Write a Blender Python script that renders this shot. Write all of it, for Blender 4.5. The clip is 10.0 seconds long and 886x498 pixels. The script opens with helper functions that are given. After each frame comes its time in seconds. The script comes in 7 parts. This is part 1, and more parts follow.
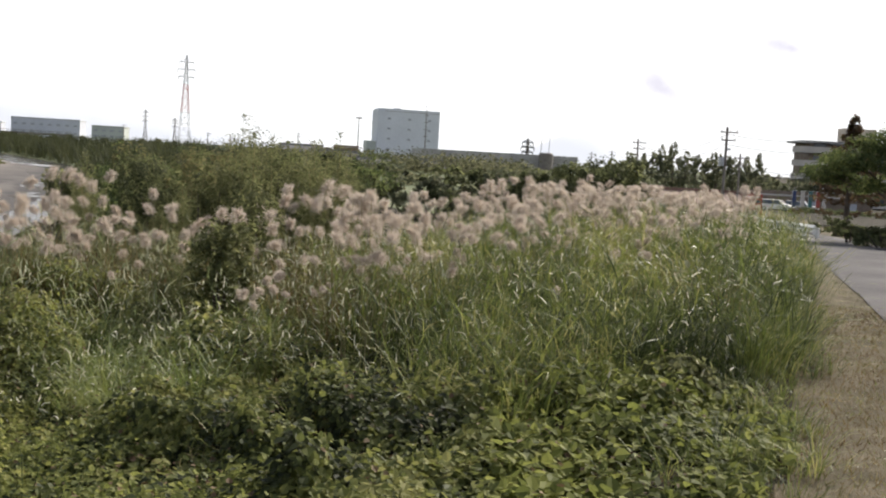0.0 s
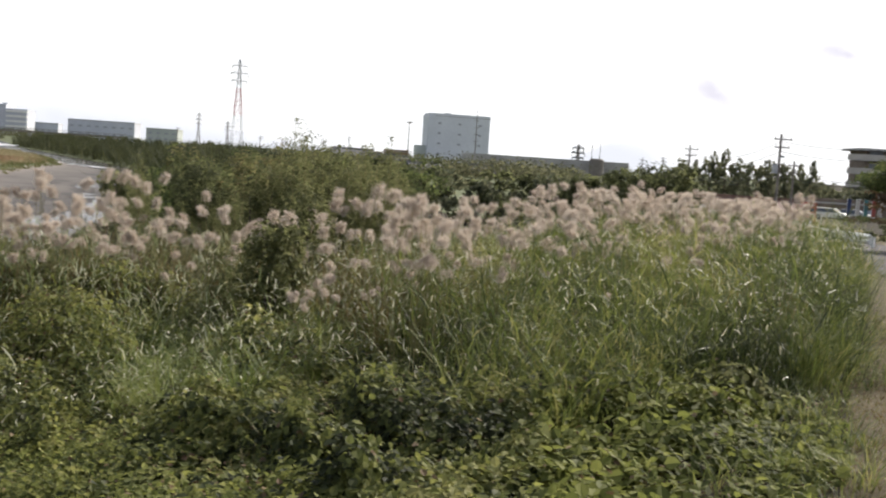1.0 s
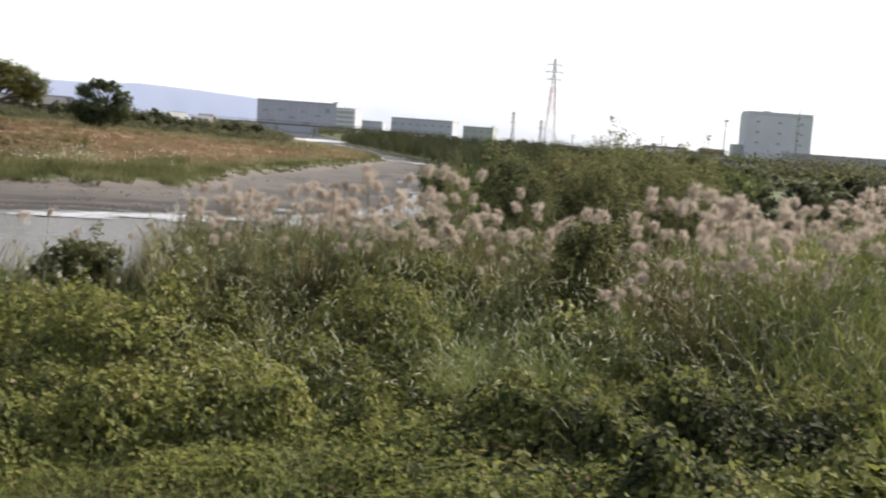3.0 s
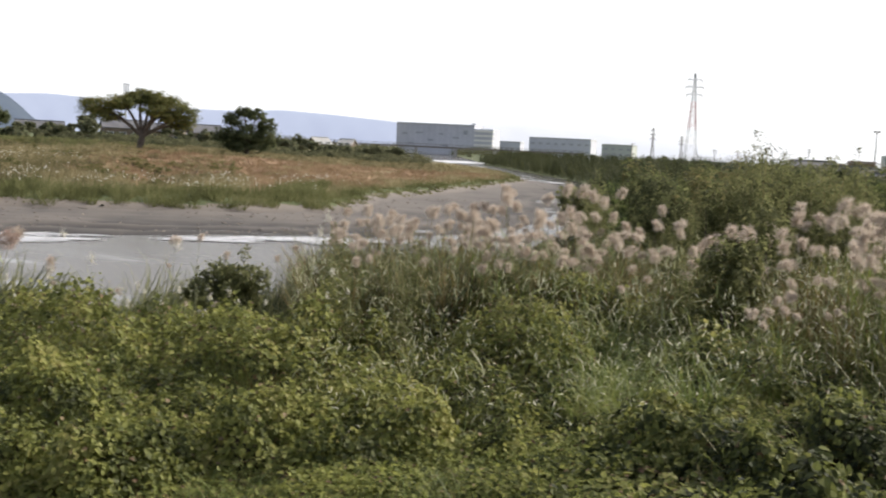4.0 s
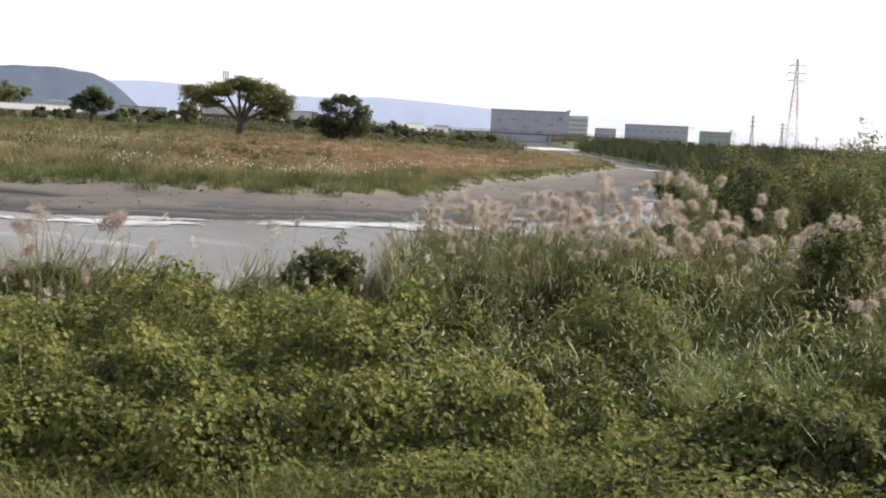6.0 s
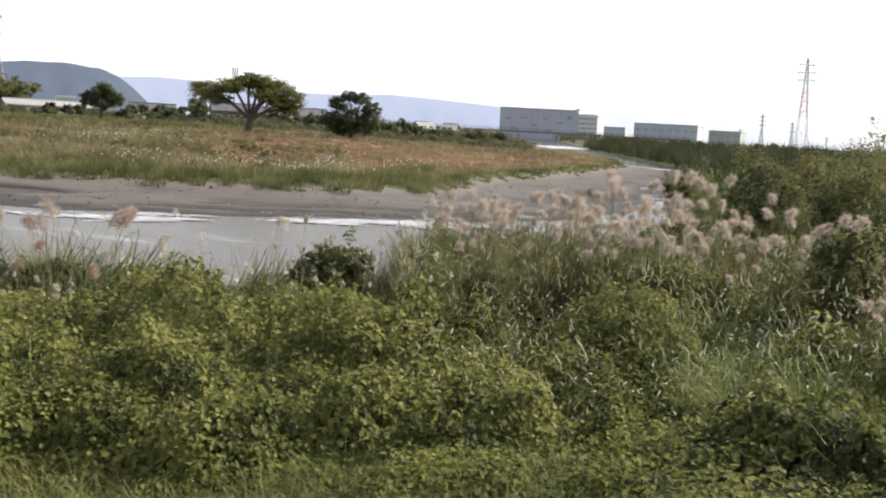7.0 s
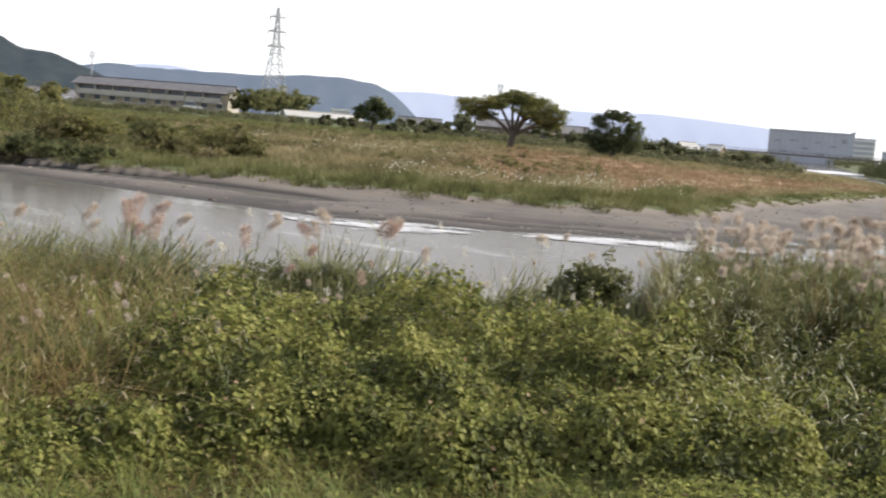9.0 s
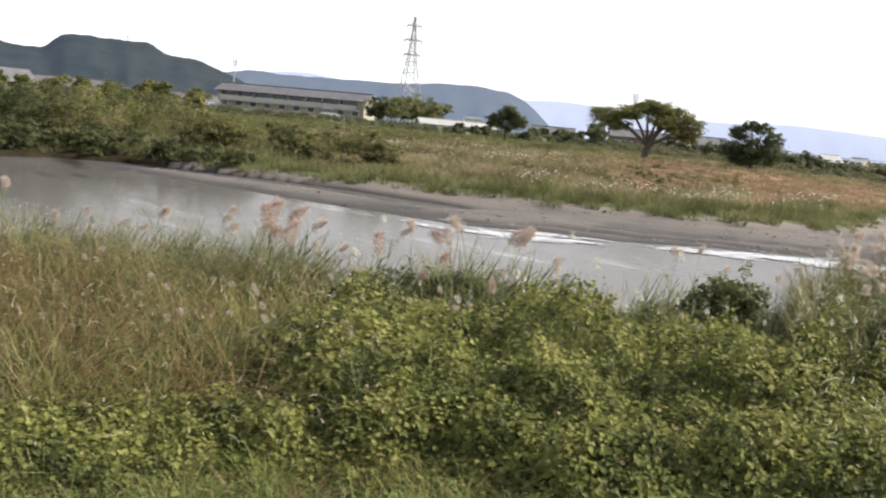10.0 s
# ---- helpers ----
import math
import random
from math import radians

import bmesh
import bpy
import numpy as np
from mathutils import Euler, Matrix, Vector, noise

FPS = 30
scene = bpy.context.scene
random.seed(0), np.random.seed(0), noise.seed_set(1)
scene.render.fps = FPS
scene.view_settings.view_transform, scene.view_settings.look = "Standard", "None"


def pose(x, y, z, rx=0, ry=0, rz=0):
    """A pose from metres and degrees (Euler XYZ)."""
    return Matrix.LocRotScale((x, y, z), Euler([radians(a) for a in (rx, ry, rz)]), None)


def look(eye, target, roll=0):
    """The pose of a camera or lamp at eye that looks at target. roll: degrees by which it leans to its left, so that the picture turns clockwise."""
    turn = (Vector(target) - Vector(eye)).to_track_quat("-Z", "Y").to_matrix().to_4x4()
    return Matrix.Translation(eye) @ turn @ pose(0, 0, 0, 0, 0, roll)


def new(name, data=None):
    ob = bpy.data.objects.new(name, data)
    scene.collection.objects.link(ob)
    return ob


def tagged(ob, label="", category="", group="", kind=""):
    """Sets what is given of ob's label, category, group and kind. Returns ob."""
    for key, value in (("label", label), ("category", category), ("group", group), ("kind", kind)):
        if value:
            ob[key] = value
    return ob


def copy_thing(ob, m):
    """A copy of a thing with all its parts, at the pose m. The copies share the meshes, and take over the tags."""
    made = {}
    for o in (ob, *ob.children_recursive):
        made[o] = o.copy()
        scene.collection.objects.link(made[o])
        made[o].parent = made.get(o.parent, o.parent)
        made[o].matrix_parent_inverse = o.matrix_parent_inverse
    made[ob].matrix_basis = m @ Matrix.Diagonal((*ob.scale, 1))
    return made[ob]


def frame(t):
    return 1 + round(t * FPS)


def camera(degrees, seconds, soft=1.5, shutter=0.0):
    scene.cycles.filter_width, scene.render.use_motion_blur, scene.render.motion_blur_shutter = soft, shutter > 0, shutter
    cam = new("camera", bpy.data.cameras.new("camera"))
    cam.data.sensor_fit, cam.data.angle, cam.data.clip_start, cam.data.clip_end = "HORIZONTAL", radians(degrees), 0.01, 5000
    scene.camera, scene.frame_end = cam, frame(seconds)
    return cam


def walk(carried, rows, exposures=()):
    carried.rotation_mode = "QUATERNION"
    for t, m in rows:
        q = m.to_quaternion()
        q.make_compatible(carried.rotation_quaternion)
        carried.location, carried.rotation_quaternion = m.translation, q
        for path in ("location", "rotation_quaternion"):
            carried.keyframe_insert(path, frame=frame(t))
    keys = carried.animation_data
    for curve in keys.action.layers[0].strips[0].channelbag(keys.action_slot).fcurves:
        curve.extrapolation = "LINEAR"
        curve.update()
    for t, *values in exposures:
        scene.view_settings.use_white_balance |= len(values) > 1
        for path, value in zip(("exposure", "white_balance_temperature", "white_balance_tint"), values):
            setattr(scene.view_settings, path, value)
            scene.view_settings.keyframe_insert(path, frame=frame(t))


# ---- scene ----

cam = camera(42.66, 10.0, soft=2.0, shutter=0.4)
ROWS = [  # seconds, x, y, z, yaw, pitch, roll
    (0, 0.000, 0.000, 1.600, 0.31, -4.63, -3.24),
    (0.5, -0.002, -0.001, 1.600, 1.31, -4.46, -3.42),
    (1, -0.010, -0.005, 1.599, 2.83, -4.54, -3.70),
    (1.5, -0.022, -0.008, 1.596, 6.00, -4.52, -3.85),
    (2, -0.031, -0.008, 1.595, 9.95, -4.75, -4.19),
    (2.5, -0.039, -0.009, 1.593, 14.26, -5.46, -4.41),
    (4, -0.052, -0.013, 1.595, 25.40, -5.08, -2.71),
    (4.5, -0.057, -0.015, 1.594, 27.46, -5.19, -2.28),
    (5, -0.062, -0.015, 1.592, 28.29, -5.58, -2.33),
    (5.5, -0.066, -0.013, 1.592, 29.72, -5.83, -2.58),
    (7, -0.079, -0.012, 1.589, 30.59, -6.10, -3.12),
    (7.5, -0.087, -0.012, 1.592, 33.69, -5.94, -3.48),
    (8, -0.092, -0.014, 1.592, 37.80, -5.89, -3.83),
    (8.5, -0.101, -0.019, 1.593, 40.73, -5.77, -4.18),
    (9, -0.114, -0.027, 1.595, 43.70, -6.10, -4.51),
    (9.5, -0.120, -0.035, 1.596, 47.35, -6.25, -4.63),
    (10, -0.124, -0.040, 1.597, 50.39, -6.23, -5.17),
]
EXPOSURES = [(0, 0.4), (4, 0.38), (7, 0.45), (8.5, 0.49), (10, 0.65)]
walk(cam, [(t, pose(x, y, z, 90 + pitch, roll, yaw)) for t, x, y, z, yaw, pitch, roll in ROWS], EXPOSURES)

# ---- light: a bright hazy sky, the sun high over the path ----
SUN_AZ, SUN_EL = -38.0, 36.0          # degrees, left of +y, above the horizon
world = bpy.data.worlds.new("sky")
scene.world = world
world.use_nodes = True
wn, wl = world.node_tree.nodes, world.node_tree.links
wn.clear()
sky = wn.new("ShaderNodeTexSky")
sky.sky_type, sky.sun_disc = "NISHITA", False
sky.sun_elevation, sky.sun_rotation = radians(SUN_EL), radians(-SUN_AZ)
sky.air_density, sky.dust_density = 1.0, 4.0
coord = wn.new("ShaderNodeTexCoord")
cmap = wn.new("ShaderNodeMapping")
cmap.inputs["Scale"].default_value = (3.0, 3.0, 9.0)
cnoise = wn.new("ShaderNodeTexNoise")
cnoise.inputs["Scale"].default_value, cnoise.inputs["Detail"].default_value = 1.3, 5.0
cramp = wn.new("ShaderNodeValToRGB")
cramp.color_ramp.elements[0].position, cramp.color_ramp.elements[1].position = 0.25, 0.4
cramp.color_ramp.elements[0].color, cramp.color_ramp.elements[1].color = (6.9, 6.9, 7.7, 1), (9.6, 9.7, 10.0, 1)
cmix = wn.new("ShaderNodeMixRGB")
haze = wn.new("ShaderNodeSeparateXYZ")          # haze and thin cloud thin out overhead
hramp = wn.new("ShaderNodeMapRange")
hramp.inputs["From Min"].default_value, hramp.inputs["From Max"].default_value = 0.2, 0.5
hramp.inputs["To Min"].default_value, hramp.inputs["To Max"].default_value = 0.92, 0.04
wl.new(coord.outputs["Generated"], haze.inputs["Vector"])
wl.new(haze.outputs["Z"], hramp.inputs["Value"])
wl.new(hramp.outputs["Result"], cmix.inputs["Fac"])
wbg = wn.new("ShaderNodeBackground")
wbg.inputs["Strength"].default_value = 0.1
wout = wn.new("ShaderNodeOutputWorld")
wl.new(coord.outputs["Generated"], cmap.inputs["Vector"])
wl.new(cmap.outputs["Vector"], cnoise.inputs["Vector"])
wl.new(cnoise.outputs["Fac"], cramp.inputs["Fac"])
cloud_sum = None
for caz, cel, wide, high, lean in ((-10.3, 3.95, 0.04, 0.014, 0.47), (-16.3, 6.1, 0.033, 0.009, 0.2)):          # two thin grey clouds low over the path
    ca, ce = radians(caz), radians(cel)
    turn_ = wn.new("ShaderNodeMapping")
    turn_.vector_type = "TEXTURE"
    turn_.inputs["Location"].default_value = (-math.sin(ca) * math.cos(ce), math.cos(ca) * math.cos(ce), math.sin(ce))
    turn_.inputs["Rotation"].default_value = (0, lean, ca)
    turn_.inputs["Scale"].default_value = (wide, 0.05, high)
    cdist, cwob, cadd, crange = wn.new("ShaderNodeVectorMath"), wn.new("ShaderNodeTexNoise"), wn.new("ShaderNodeMath"), wn.new("ShaderNodeMapRange")
    cdist.operation = "LENGTH"
    cwob.inputs["Scale"].default_value, cwob.inputs["Detail"].default_value = 38.0, 5.0
    cadd.operation = "MULTIPLY_ADD"
    cadd.inputs[1].default_value = 1.6
    crange.inputs["From Min"].default_value, crange.inputs["From Max"].default_value = 0.9, 1.9
    crange.inputs["To Min"].default_value, crange.inputs["To Max"].default_value = 1.0, 0.0
    wl.new(coord.outputs["Generated"], turn_.inputs["Vector"])
    wl.new(turn_.outputs["Vector"], cdist.inputs[0])
    wl.new(coord.outputs["Generated"], cwob.inputs["Vector"])
    wl.new(cwob.outputs["Fac"], cadd.inputs[0])
    wl.new(cdist.outputs["Value"], cadd.inputs[2])
    wl.new(cadd.outputs["Value"], crange.inputs["Value"])
    if cloud_sum is None:
        cloud_sum = crange.outputs["Result"]
    else:
        both = wn.new("ShaderNodeMath")
        both.operation = "MAXIMUM"
        wl.new(cloud_sum, both.inputs[0])
        wl.new(crange.outputs["Result"], both.inputs[1])
        cloud_sum = both.outputs["Value"]
cveil = wn.new("ShaderNodeMixRGB")
cveil.inputs["Color2"].default_value = (6.7, 6.55, 7.3, 1)
wl.new(cloud_sum, cveil.inputs["Fac"])
wl.new(cmix.outputs["Color"], cveil.inputs["Color1"])
wl.new(sky.outputs["Color"], cmix.inputs["Color1"])
wl.new(cramp.outputs["Color"], cmix.inputs["Color2"])
wl.new(cveil.outputs["Color"], wbg.inputs["Color"])
wl.new(wbg.outputs["Background"], wout.inputs["Surface"])
sun = new("sun", bpy.data.lights.new("sun", "SUN"))
sun.data.energy, sun.data.angle, sun.data.color = 5.0, radians(1.2), (1.0, 0.935, 0.84)
sa, se = radians(SUN_AZ), radians(SUN_EL)
sun.matrix_world = look((-60 * math.sin(sa) * math.cos(se), 60 * math.cos(sa) * math.cos(se), 60 * math.sin(se)), (0, 0, 0))

# ---- materials ----
def nodes_of(name):
    m = bpy.data.materials.new(name)
    m.use_nodes = True
    n, l = m.node_tree.nodes, m.node_tree.links
    return m, n, l, n["Principled BSDF"]


def solid(name, c1, c2, scale=2.0, rough=0.7, bump=0.2, metal=0.0, fine=12.0, spread=(0.35, 0.65), bscale=1.0):
    """Two colours mixed by coarse and fine noise in object space, with a fine relief."""
    m, n, l, b = nodes_of(name)
    tc = n.new("ShaderNodeTexCoord")
    a, f = n.new("ShaderNodeTexNoise"), n.new("ShaderNodeTexNoise")
    a.inputs["Scale"].default_value, a.inputs["Detail"].default_value = scale, 6.0
    f.inputs["Scale"].default_value, f.inputs["Detail"].default_value = scale * fine, 4.0
    add = n.new("ShaderNodeMixRGB")
    add.inputs["Fac"].default_value = 0.4
    r = n.new("ShaderNodeValToRGB")
    r.color_ramp.elements[0].position, r.color_ramp.elements[1].position = spread
    r.color_ramp.elements[0].color, r.color_ramp.elements[1].color = (*c1, 1), (*c2, 1)
    bp = n.new("ShaderNodeBump")
    bp.inputs["Strength"].default_value, bp.inputs["Distance"].default_value = bump, 0.02 * bscale
    for t in (a, f):
        l.new(tc.outputs["Object"], t.inputs["Vector"])
    l.new(a.outputs["Fac"], add.inputs["Color1"])
    l.new(f.outputs["Fac"], add.inputs["Color2"])
    l.new(add.outputs["Color"], r.inputs["Fac"])
    l.new(r.outputs["Color"], b.inputs["Base Color"])
    l.new(f.outputs["Fac"], bp.inputs["Height"])
    l.new(bp.outputs["Normal"], b.inputs["Normal"])
    b.inputs["Roughness"].default_value, b.inputs["Metallic"].default_value = rough, metal
    return m


def foliage(name, colours, scale=0.6, translucent=0.4, rough=0.7, spec=0.14, weight=0.4):
    """Leaves: a ramp of colours picked by a random value of each leaf and by patches over the ground; some light goes through."""
    m, n, l, b = nodes_of(name)
    geo, tc = n.new("ShaderNodeNewGeometry"), n.new("ShaderNodeTexCoord")
    a = n.new("ShaderNodeTexNoise")
    a.inputs["Scale"].default_value, a.inputs["Detail"].default_value = scale, 4.0
    mix = n.new("ShaderNodeMixRGB")
    mix.inputs["Fac"].default_value = weight
    r = n.new("ShaderNodeValToRGB")
    cr = r.color_ramp
    while len(cr.elements) < len(colours):
        cr.elements.new(0.5)
    for i, c in enumerate(colours):
        cr.elements[i].position = 0.18 + 0.64 * i / max(1, len(colours) - 1)
        cr.elements[i].color = (*c, 1)
    tr = n.new("ShaderNodeBsdfTranslucent")
    mixs = n.new("ShaderNodeMixShader")
    mixs.inputs["Fac"].default_value = translucent
    l.new(tc.outputs["Object"], a.inputs["Vector"])
    l.new(geo.outputs["Random Per Island"], mix.inputs["Color1"])
    wide = n.new("ShaderNodeMapRange")
    wide.inputs["From Min"].default_value, wide.inputs["From Max"].default_value = 0.32, 0.68
    l.new(a.outputs["Fac"], wide.inputs["Value"])
    l.new(wide.outputs["Result"], mix.inputs["Color2"])
    l.new(mix.outputs["Color"], r.inputs["Fac"])
    l.new(r.outputs["Color"], b.inputs["Base Color"])
    l.new(r.outputs["Color"], tr.inputs["Color"])
    b.inputs["Roughness"].default_value, b.inputs["Specular IOR Level"].default_value = rough, spec
    l.new(b.outputs["BSDF"], mixs.inputs[1])
    l.new(tr.outputs["BSDF"], mixs.inputs[2])
    l.new(mixs.outputs["Shader"], n["Material Output"].inputs["Surface"])
    return m


M_VINE = foliage("vine_leaf", [(0.028, 0.034, 0.017), (0.056, 0.067, 0.028), (0.105, 0.12, 0.04), (0.18, 0.193, 0.056), (0.26, 0.255, 0.095)], 2.3, 0.42, 0.6, 0.12, weight=0.6)
M_VINE_PALE = foliage("pale_vine_leaf", [(0.063, 0.072, 0.029), (0.117, 0.133, 0.044), (0.188, 0.203, 0.058), (0.248, 0.257, 0.075), (0.32, 0.305, 0.112)], 2.3, 0.46, 0.55, 0.16, weight=0.64)
M_BROAD = foliage("broad_leaf", [(0.075, 0.088, 0.03), (0.165, 0.185, 0.05), (0.275, 0.285, 0.085)], 1.2, 0.45, 0.65, 0.12)
M_DEAD = foliage("dead_leaf", [(0.07, 0.045, 0.026), (0.15, 0.1, 0.055), (0.26, 0.2, 0.125)], 0.8, 0.15)
# soil, its colour darkened for the shade under the plants
M_UNDER = solid("shaded_soil", (0.012, 0.011, 0.006), (0.034, 0.028, 0.016), 3.0, 0.9, 0.6, bscale=3)
M_BLADE = foliage("reed_blade", [(0.03, 0.041, 0.015), (0.064, 0.086, 0.025), (0.12, 0.147, 0.038), (0.205, 0.222, 0.056), (0.31, 0.285, 0.115)], 0.9, 0.45, 0.5, 0.22, 0.6)
M_BLADE_DRY = foliage("dry_blade", [(0.055, 0.034, 0.018), (0.13, 0.084, 0.038), (0.21, 0.147, 0.062), (0.13, 0.1, 0.037), (0.108, 0.106, 0.035), (0.31, 0.25, 0.13)], 1.3, 0.35, 0.6, 0.2, 0.5)
M_REED_DARK = foliage("dusky_reed_blade", [(0.042, 0.05, 0.026), (0.085, 0.097, 0.045), (0.155, 0.162, 0.072), (0.25, 0.235, 0.12)], 0.9, 0.45, 0.5, 0.22, 0.55)
M_PALE = foliage("pale_glint_straw", [(0.4, 0.38, 0.26), (0.6, 0.57, 0.42), (0.72, 0.7, 0.56)], 1.0, 0.4, 0.4, 0.5)
M_STRAW_TIP = foliage("straw_tip", [(0.24, 0.2, 0.12), (0.36, 0.31, 0.2), (0.46, 0.42, 0.3)], 1.0, 0.4, 0.5, 0.3)
M_FRESH = foliage("fresh_blade", [(0.109, 0.145, 0.0403), (0.191, 0.235, 0.0634), (0.294, 0.31, 0.108)], 0.8, 0.4, 0.45, 0.3)
M_SILVER = foliage("silvery_leaf", [(0.12, 0.15, 0.06), (0.22, 0.25, 0.12), (0.38, 0.39, 0.24), (0.55, 0.54, 0.4)], 1.0, 0.4, 0.5, 0.3)
M_STALK = foliage("reed_stalk", [(0.1, 0.11, 0.045), (0.22, 0.2, 0.09), (0.3, 0.25, 0.13)], 1.0, 0.1)
M_PLUME = foliage("plume", [(0.43, 0.355, 0.295), (0.54, 0.465, 0.395), (0.66, 0.59, 0.515)], 1.5, 0.5, 0.8, 0.1)
M_PLUME_PINK = foliage("plume_pink", [(0.38, 0.27, 0.225), (0.5, 0.385, 0.325), (0.6, 0.5, 0.44)], 1.5, 0.5, 0.8, 0.1)
M_SHRUB = foliage("shrub_leaf", [(0.05, 0.057, 0.028), (0.098, 0.11, 0.05), (0.18, 0.188, 0.085)], 0.5, 0.55, weight=0.7)
M_WEED = foliage("tall_weed_leaf", [(0.078, 0.086, 0.04), (0.155, 0.163, 0.07), (0.28, 0.272, 0.13)], 0.5, 0.55, weight=0.7)
M_TREE = foliage("tree_leaf", [(0.093, 0.105, 0.039), (0.162, 0.17, 0.06), (0.26, 0.23, 0.0848)], 0.25, 0.5)
M_TREE_DARK = foliage("dark_tree_leaf", [(0.07, 0.086, 0.046), (0.115, 0.135, 0.066), (0.17, 0.182, 0.088)], 0.25, 0.55)
M_OLIVE = foliage("olive_leaf", [(0.075, 0.08, 0.036), (0.14, 0.138, 0.058), (0.21, 0.188, 0.085), (0.29, 0.245, 0.14)], 0.3, 0.5, weight=0.7)
M_ROADTREE = foliage("roadside_leaf", [(0.058, 0.078, 0.032), (0.1, 0.126, 0.046), (0.18, 0.2, 0.07)], 0.5, 0.55)
M_CYPRESS = foliage("cypress_leaf", [(0.07, 0.05, 0.03), (0.14, 0.085, 0.05), (0.09, 0.09, 0.035)], 0.4)
M_HEDGE = foliage("reed_bank", [(0.022, 0.028, 0.014), (0.042, 0.05, 0.022), (0.085, 0.088, 0.038)], 0.08)
M_FAR_GREEN = foliage("far_grass_green", [(0.085, 0.09, 0.036), (0.135, 0.142, 0.058), (0.21, 0.205, 0.098)], 0.35, weight=0.62)
M_FAR_BEIGE = foliage("far_grass_straw", [(0.17, 0.148, 0.076), (0.25, 0.215, 0.118), (0.37, 0.32, 0.205)], 0.35, weight=0.62)
M_FAR_RUST = foliage("far_grass_rust", [(0.175, 0.118, 0.07), (0.25, 0.175, 0.108), (0.335, 0.26, 0.165)], 0.3, weight=0.62)
M_OLIVE_GRASS = foliage("olive_grass", [(0.09, 0.082, 0.042), (0.145, 0.128, 0.066), (0.215, 0.185, 0.1)], 0.35, weight=0.62)
M_WHITE_TUFT = foliage("white_tuft", [(0.55, 0.52, 0.45), (0.72, 0.7, 0.62)], 1.0, 0.3, 0.8, 0.1)
M_BARK = solid("bark", (0.045, 0.035, 0.028), (0.12, 0.095, 0.075), 3.0, 0.9, 0.6)
M_CONCRETE = solid("concrete", (0.3, 0.29, 0.28), (0.42, 0.41, 0.4), 0.2, 0.85, 0.15)
M_WALL_GREY = solid("pale_grey_cladding", (0.42, 0.44, 0.5), (0.51, 0.53, 0.59), 0.08, 0.7, 0.05)
M_WALL_LIGHT = solid("light_cladding", (0.56, 0.58, 0.63), (0.66, 0.68, 0.73), 0.08, 0.7, 0.05)
M_WALL_PALE = solid("pale_green_cladding", (0.37, 0.4, 0.38), (0.45, 0.48, 0.45), 0.08, 0.7, 0.05)
M_WALL_CREAM = solid("cream_wall", (0.34, 0.3, 0.24), (0.45, 0.4, 0.33), 0.3, 0.8, 0.05)
M_GABLE = solid("cream_render", (0.27, 0.243, 0.198), (0.33, 0.3, 0.25), 0.4, 0.85, 0.05)
M_BAND = solid("balcony_render", (0.4, 0.37, 0.34), (0.5, 0.47, 0.43), 0.4, 0.8, 0.05)
M_ROOF = solid("dark_tile_roof", (0.09, 0.09, 0.1), (0.15, 0.15, 0.16), 0.6, 0.7, 0.3)
M_ROOF_BROWN = solid("brown_roof", (0.13, 0.07, 0.055), (0.2, 0.12, 0.09), 0.4, 0.75, 0.2)
M_ROOF_PALE = solid("pale_metal_roof", (0.33, 0.33, 0.32), (0.45, 0.44, 0.42), 0.3, 0.5, 0.05)
M_WINDOW = solid("window_glass", (0.05, 0.06, 0.075), (0.1, 0.12, 0.15), 0.3, 0.15, 0.0)
M_WINDOW_FAR = solid("shaded_window", (0.27, 0.29, 0.34), (0.34, 0.36, 0.41), 0.3, 0.4, 0.0)
M_GROVE = foliage("grove_leaf", [(0.09, 0.102, 0.064), (0.15, 0.16, 0.092), (0.23, 0.226, 0.132)], 0.1, 0.55)
M_SCRUB = foliage("scrub_leaf", [(0.055, 0.06, 0.034), (0.1, 0.104, 0.056), (0.17, 0.165, 0.092)], 0.1, 0.5)
M_CLUTTER = solid("weathered_board", (0.1, 0.075, 0.06), (0.2, 0.16, 0.13), 0.5, 0.85, 0.2)
M_STEEL = solid("galvanised_steel", (0.3, 0.31, 0.33), (0.42, 0.43, 0.45), 2.0, 0.5, 0.05, 0.3)
M_RED = solid("red_paint", (0.26, 0.045, 0.035), (0.34, 0.07, 0.055), 1.0, 0.6, 0.05)
M_WHITE = solid("white_paint", (0.68, 0.68, 0.66), (0.8, 0.8, 0.78), 1.0, 0.45, 0.05)
M_BLUE = solid("blue_cloth", (0.028, 0.042, 0.11), (0.04, 0.06, 0.15), 1.0, 0.8, 0.05)
M_TEAL = solid("teal_cloth", (0.045, 0.14, 0.145), (0.065, 0.18, 0.18), 1.0, 0.8, 0.05)
M_DARK = solid("dark_rubber", (0.02, 0.02, 0.022), (0.05, 0.05, 0.05), 4.0, 0.8, 0.1)
M_POLE = solid("pole_concrete", (0.14, 0.12, 0.11), (0.22, 0.2, 0.18), 1.0, 0.85, 0.1)
M_ASPHALT = solid("asphalt", (0.07, 0.067, 0.07), (0.125, 0.118, 0.121), 0.7, 0.9, 0.5, fine=60)
for soil in (M_UNDER, M_ASPHALT):
    soil.node_tree.nodes["Principled BSDF"].inputs["Specular IOR Level"].default_value = 0.08


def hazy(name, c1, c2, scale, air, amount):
    """A far hillside; the haze before it is painted in as the hill's own emission."""
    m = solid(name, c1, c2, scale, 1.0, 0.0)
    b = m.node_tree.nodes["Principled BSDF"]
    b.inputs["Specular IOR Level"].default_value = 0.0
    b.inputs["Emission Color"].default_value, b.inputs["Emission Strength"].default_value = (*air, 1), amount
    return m


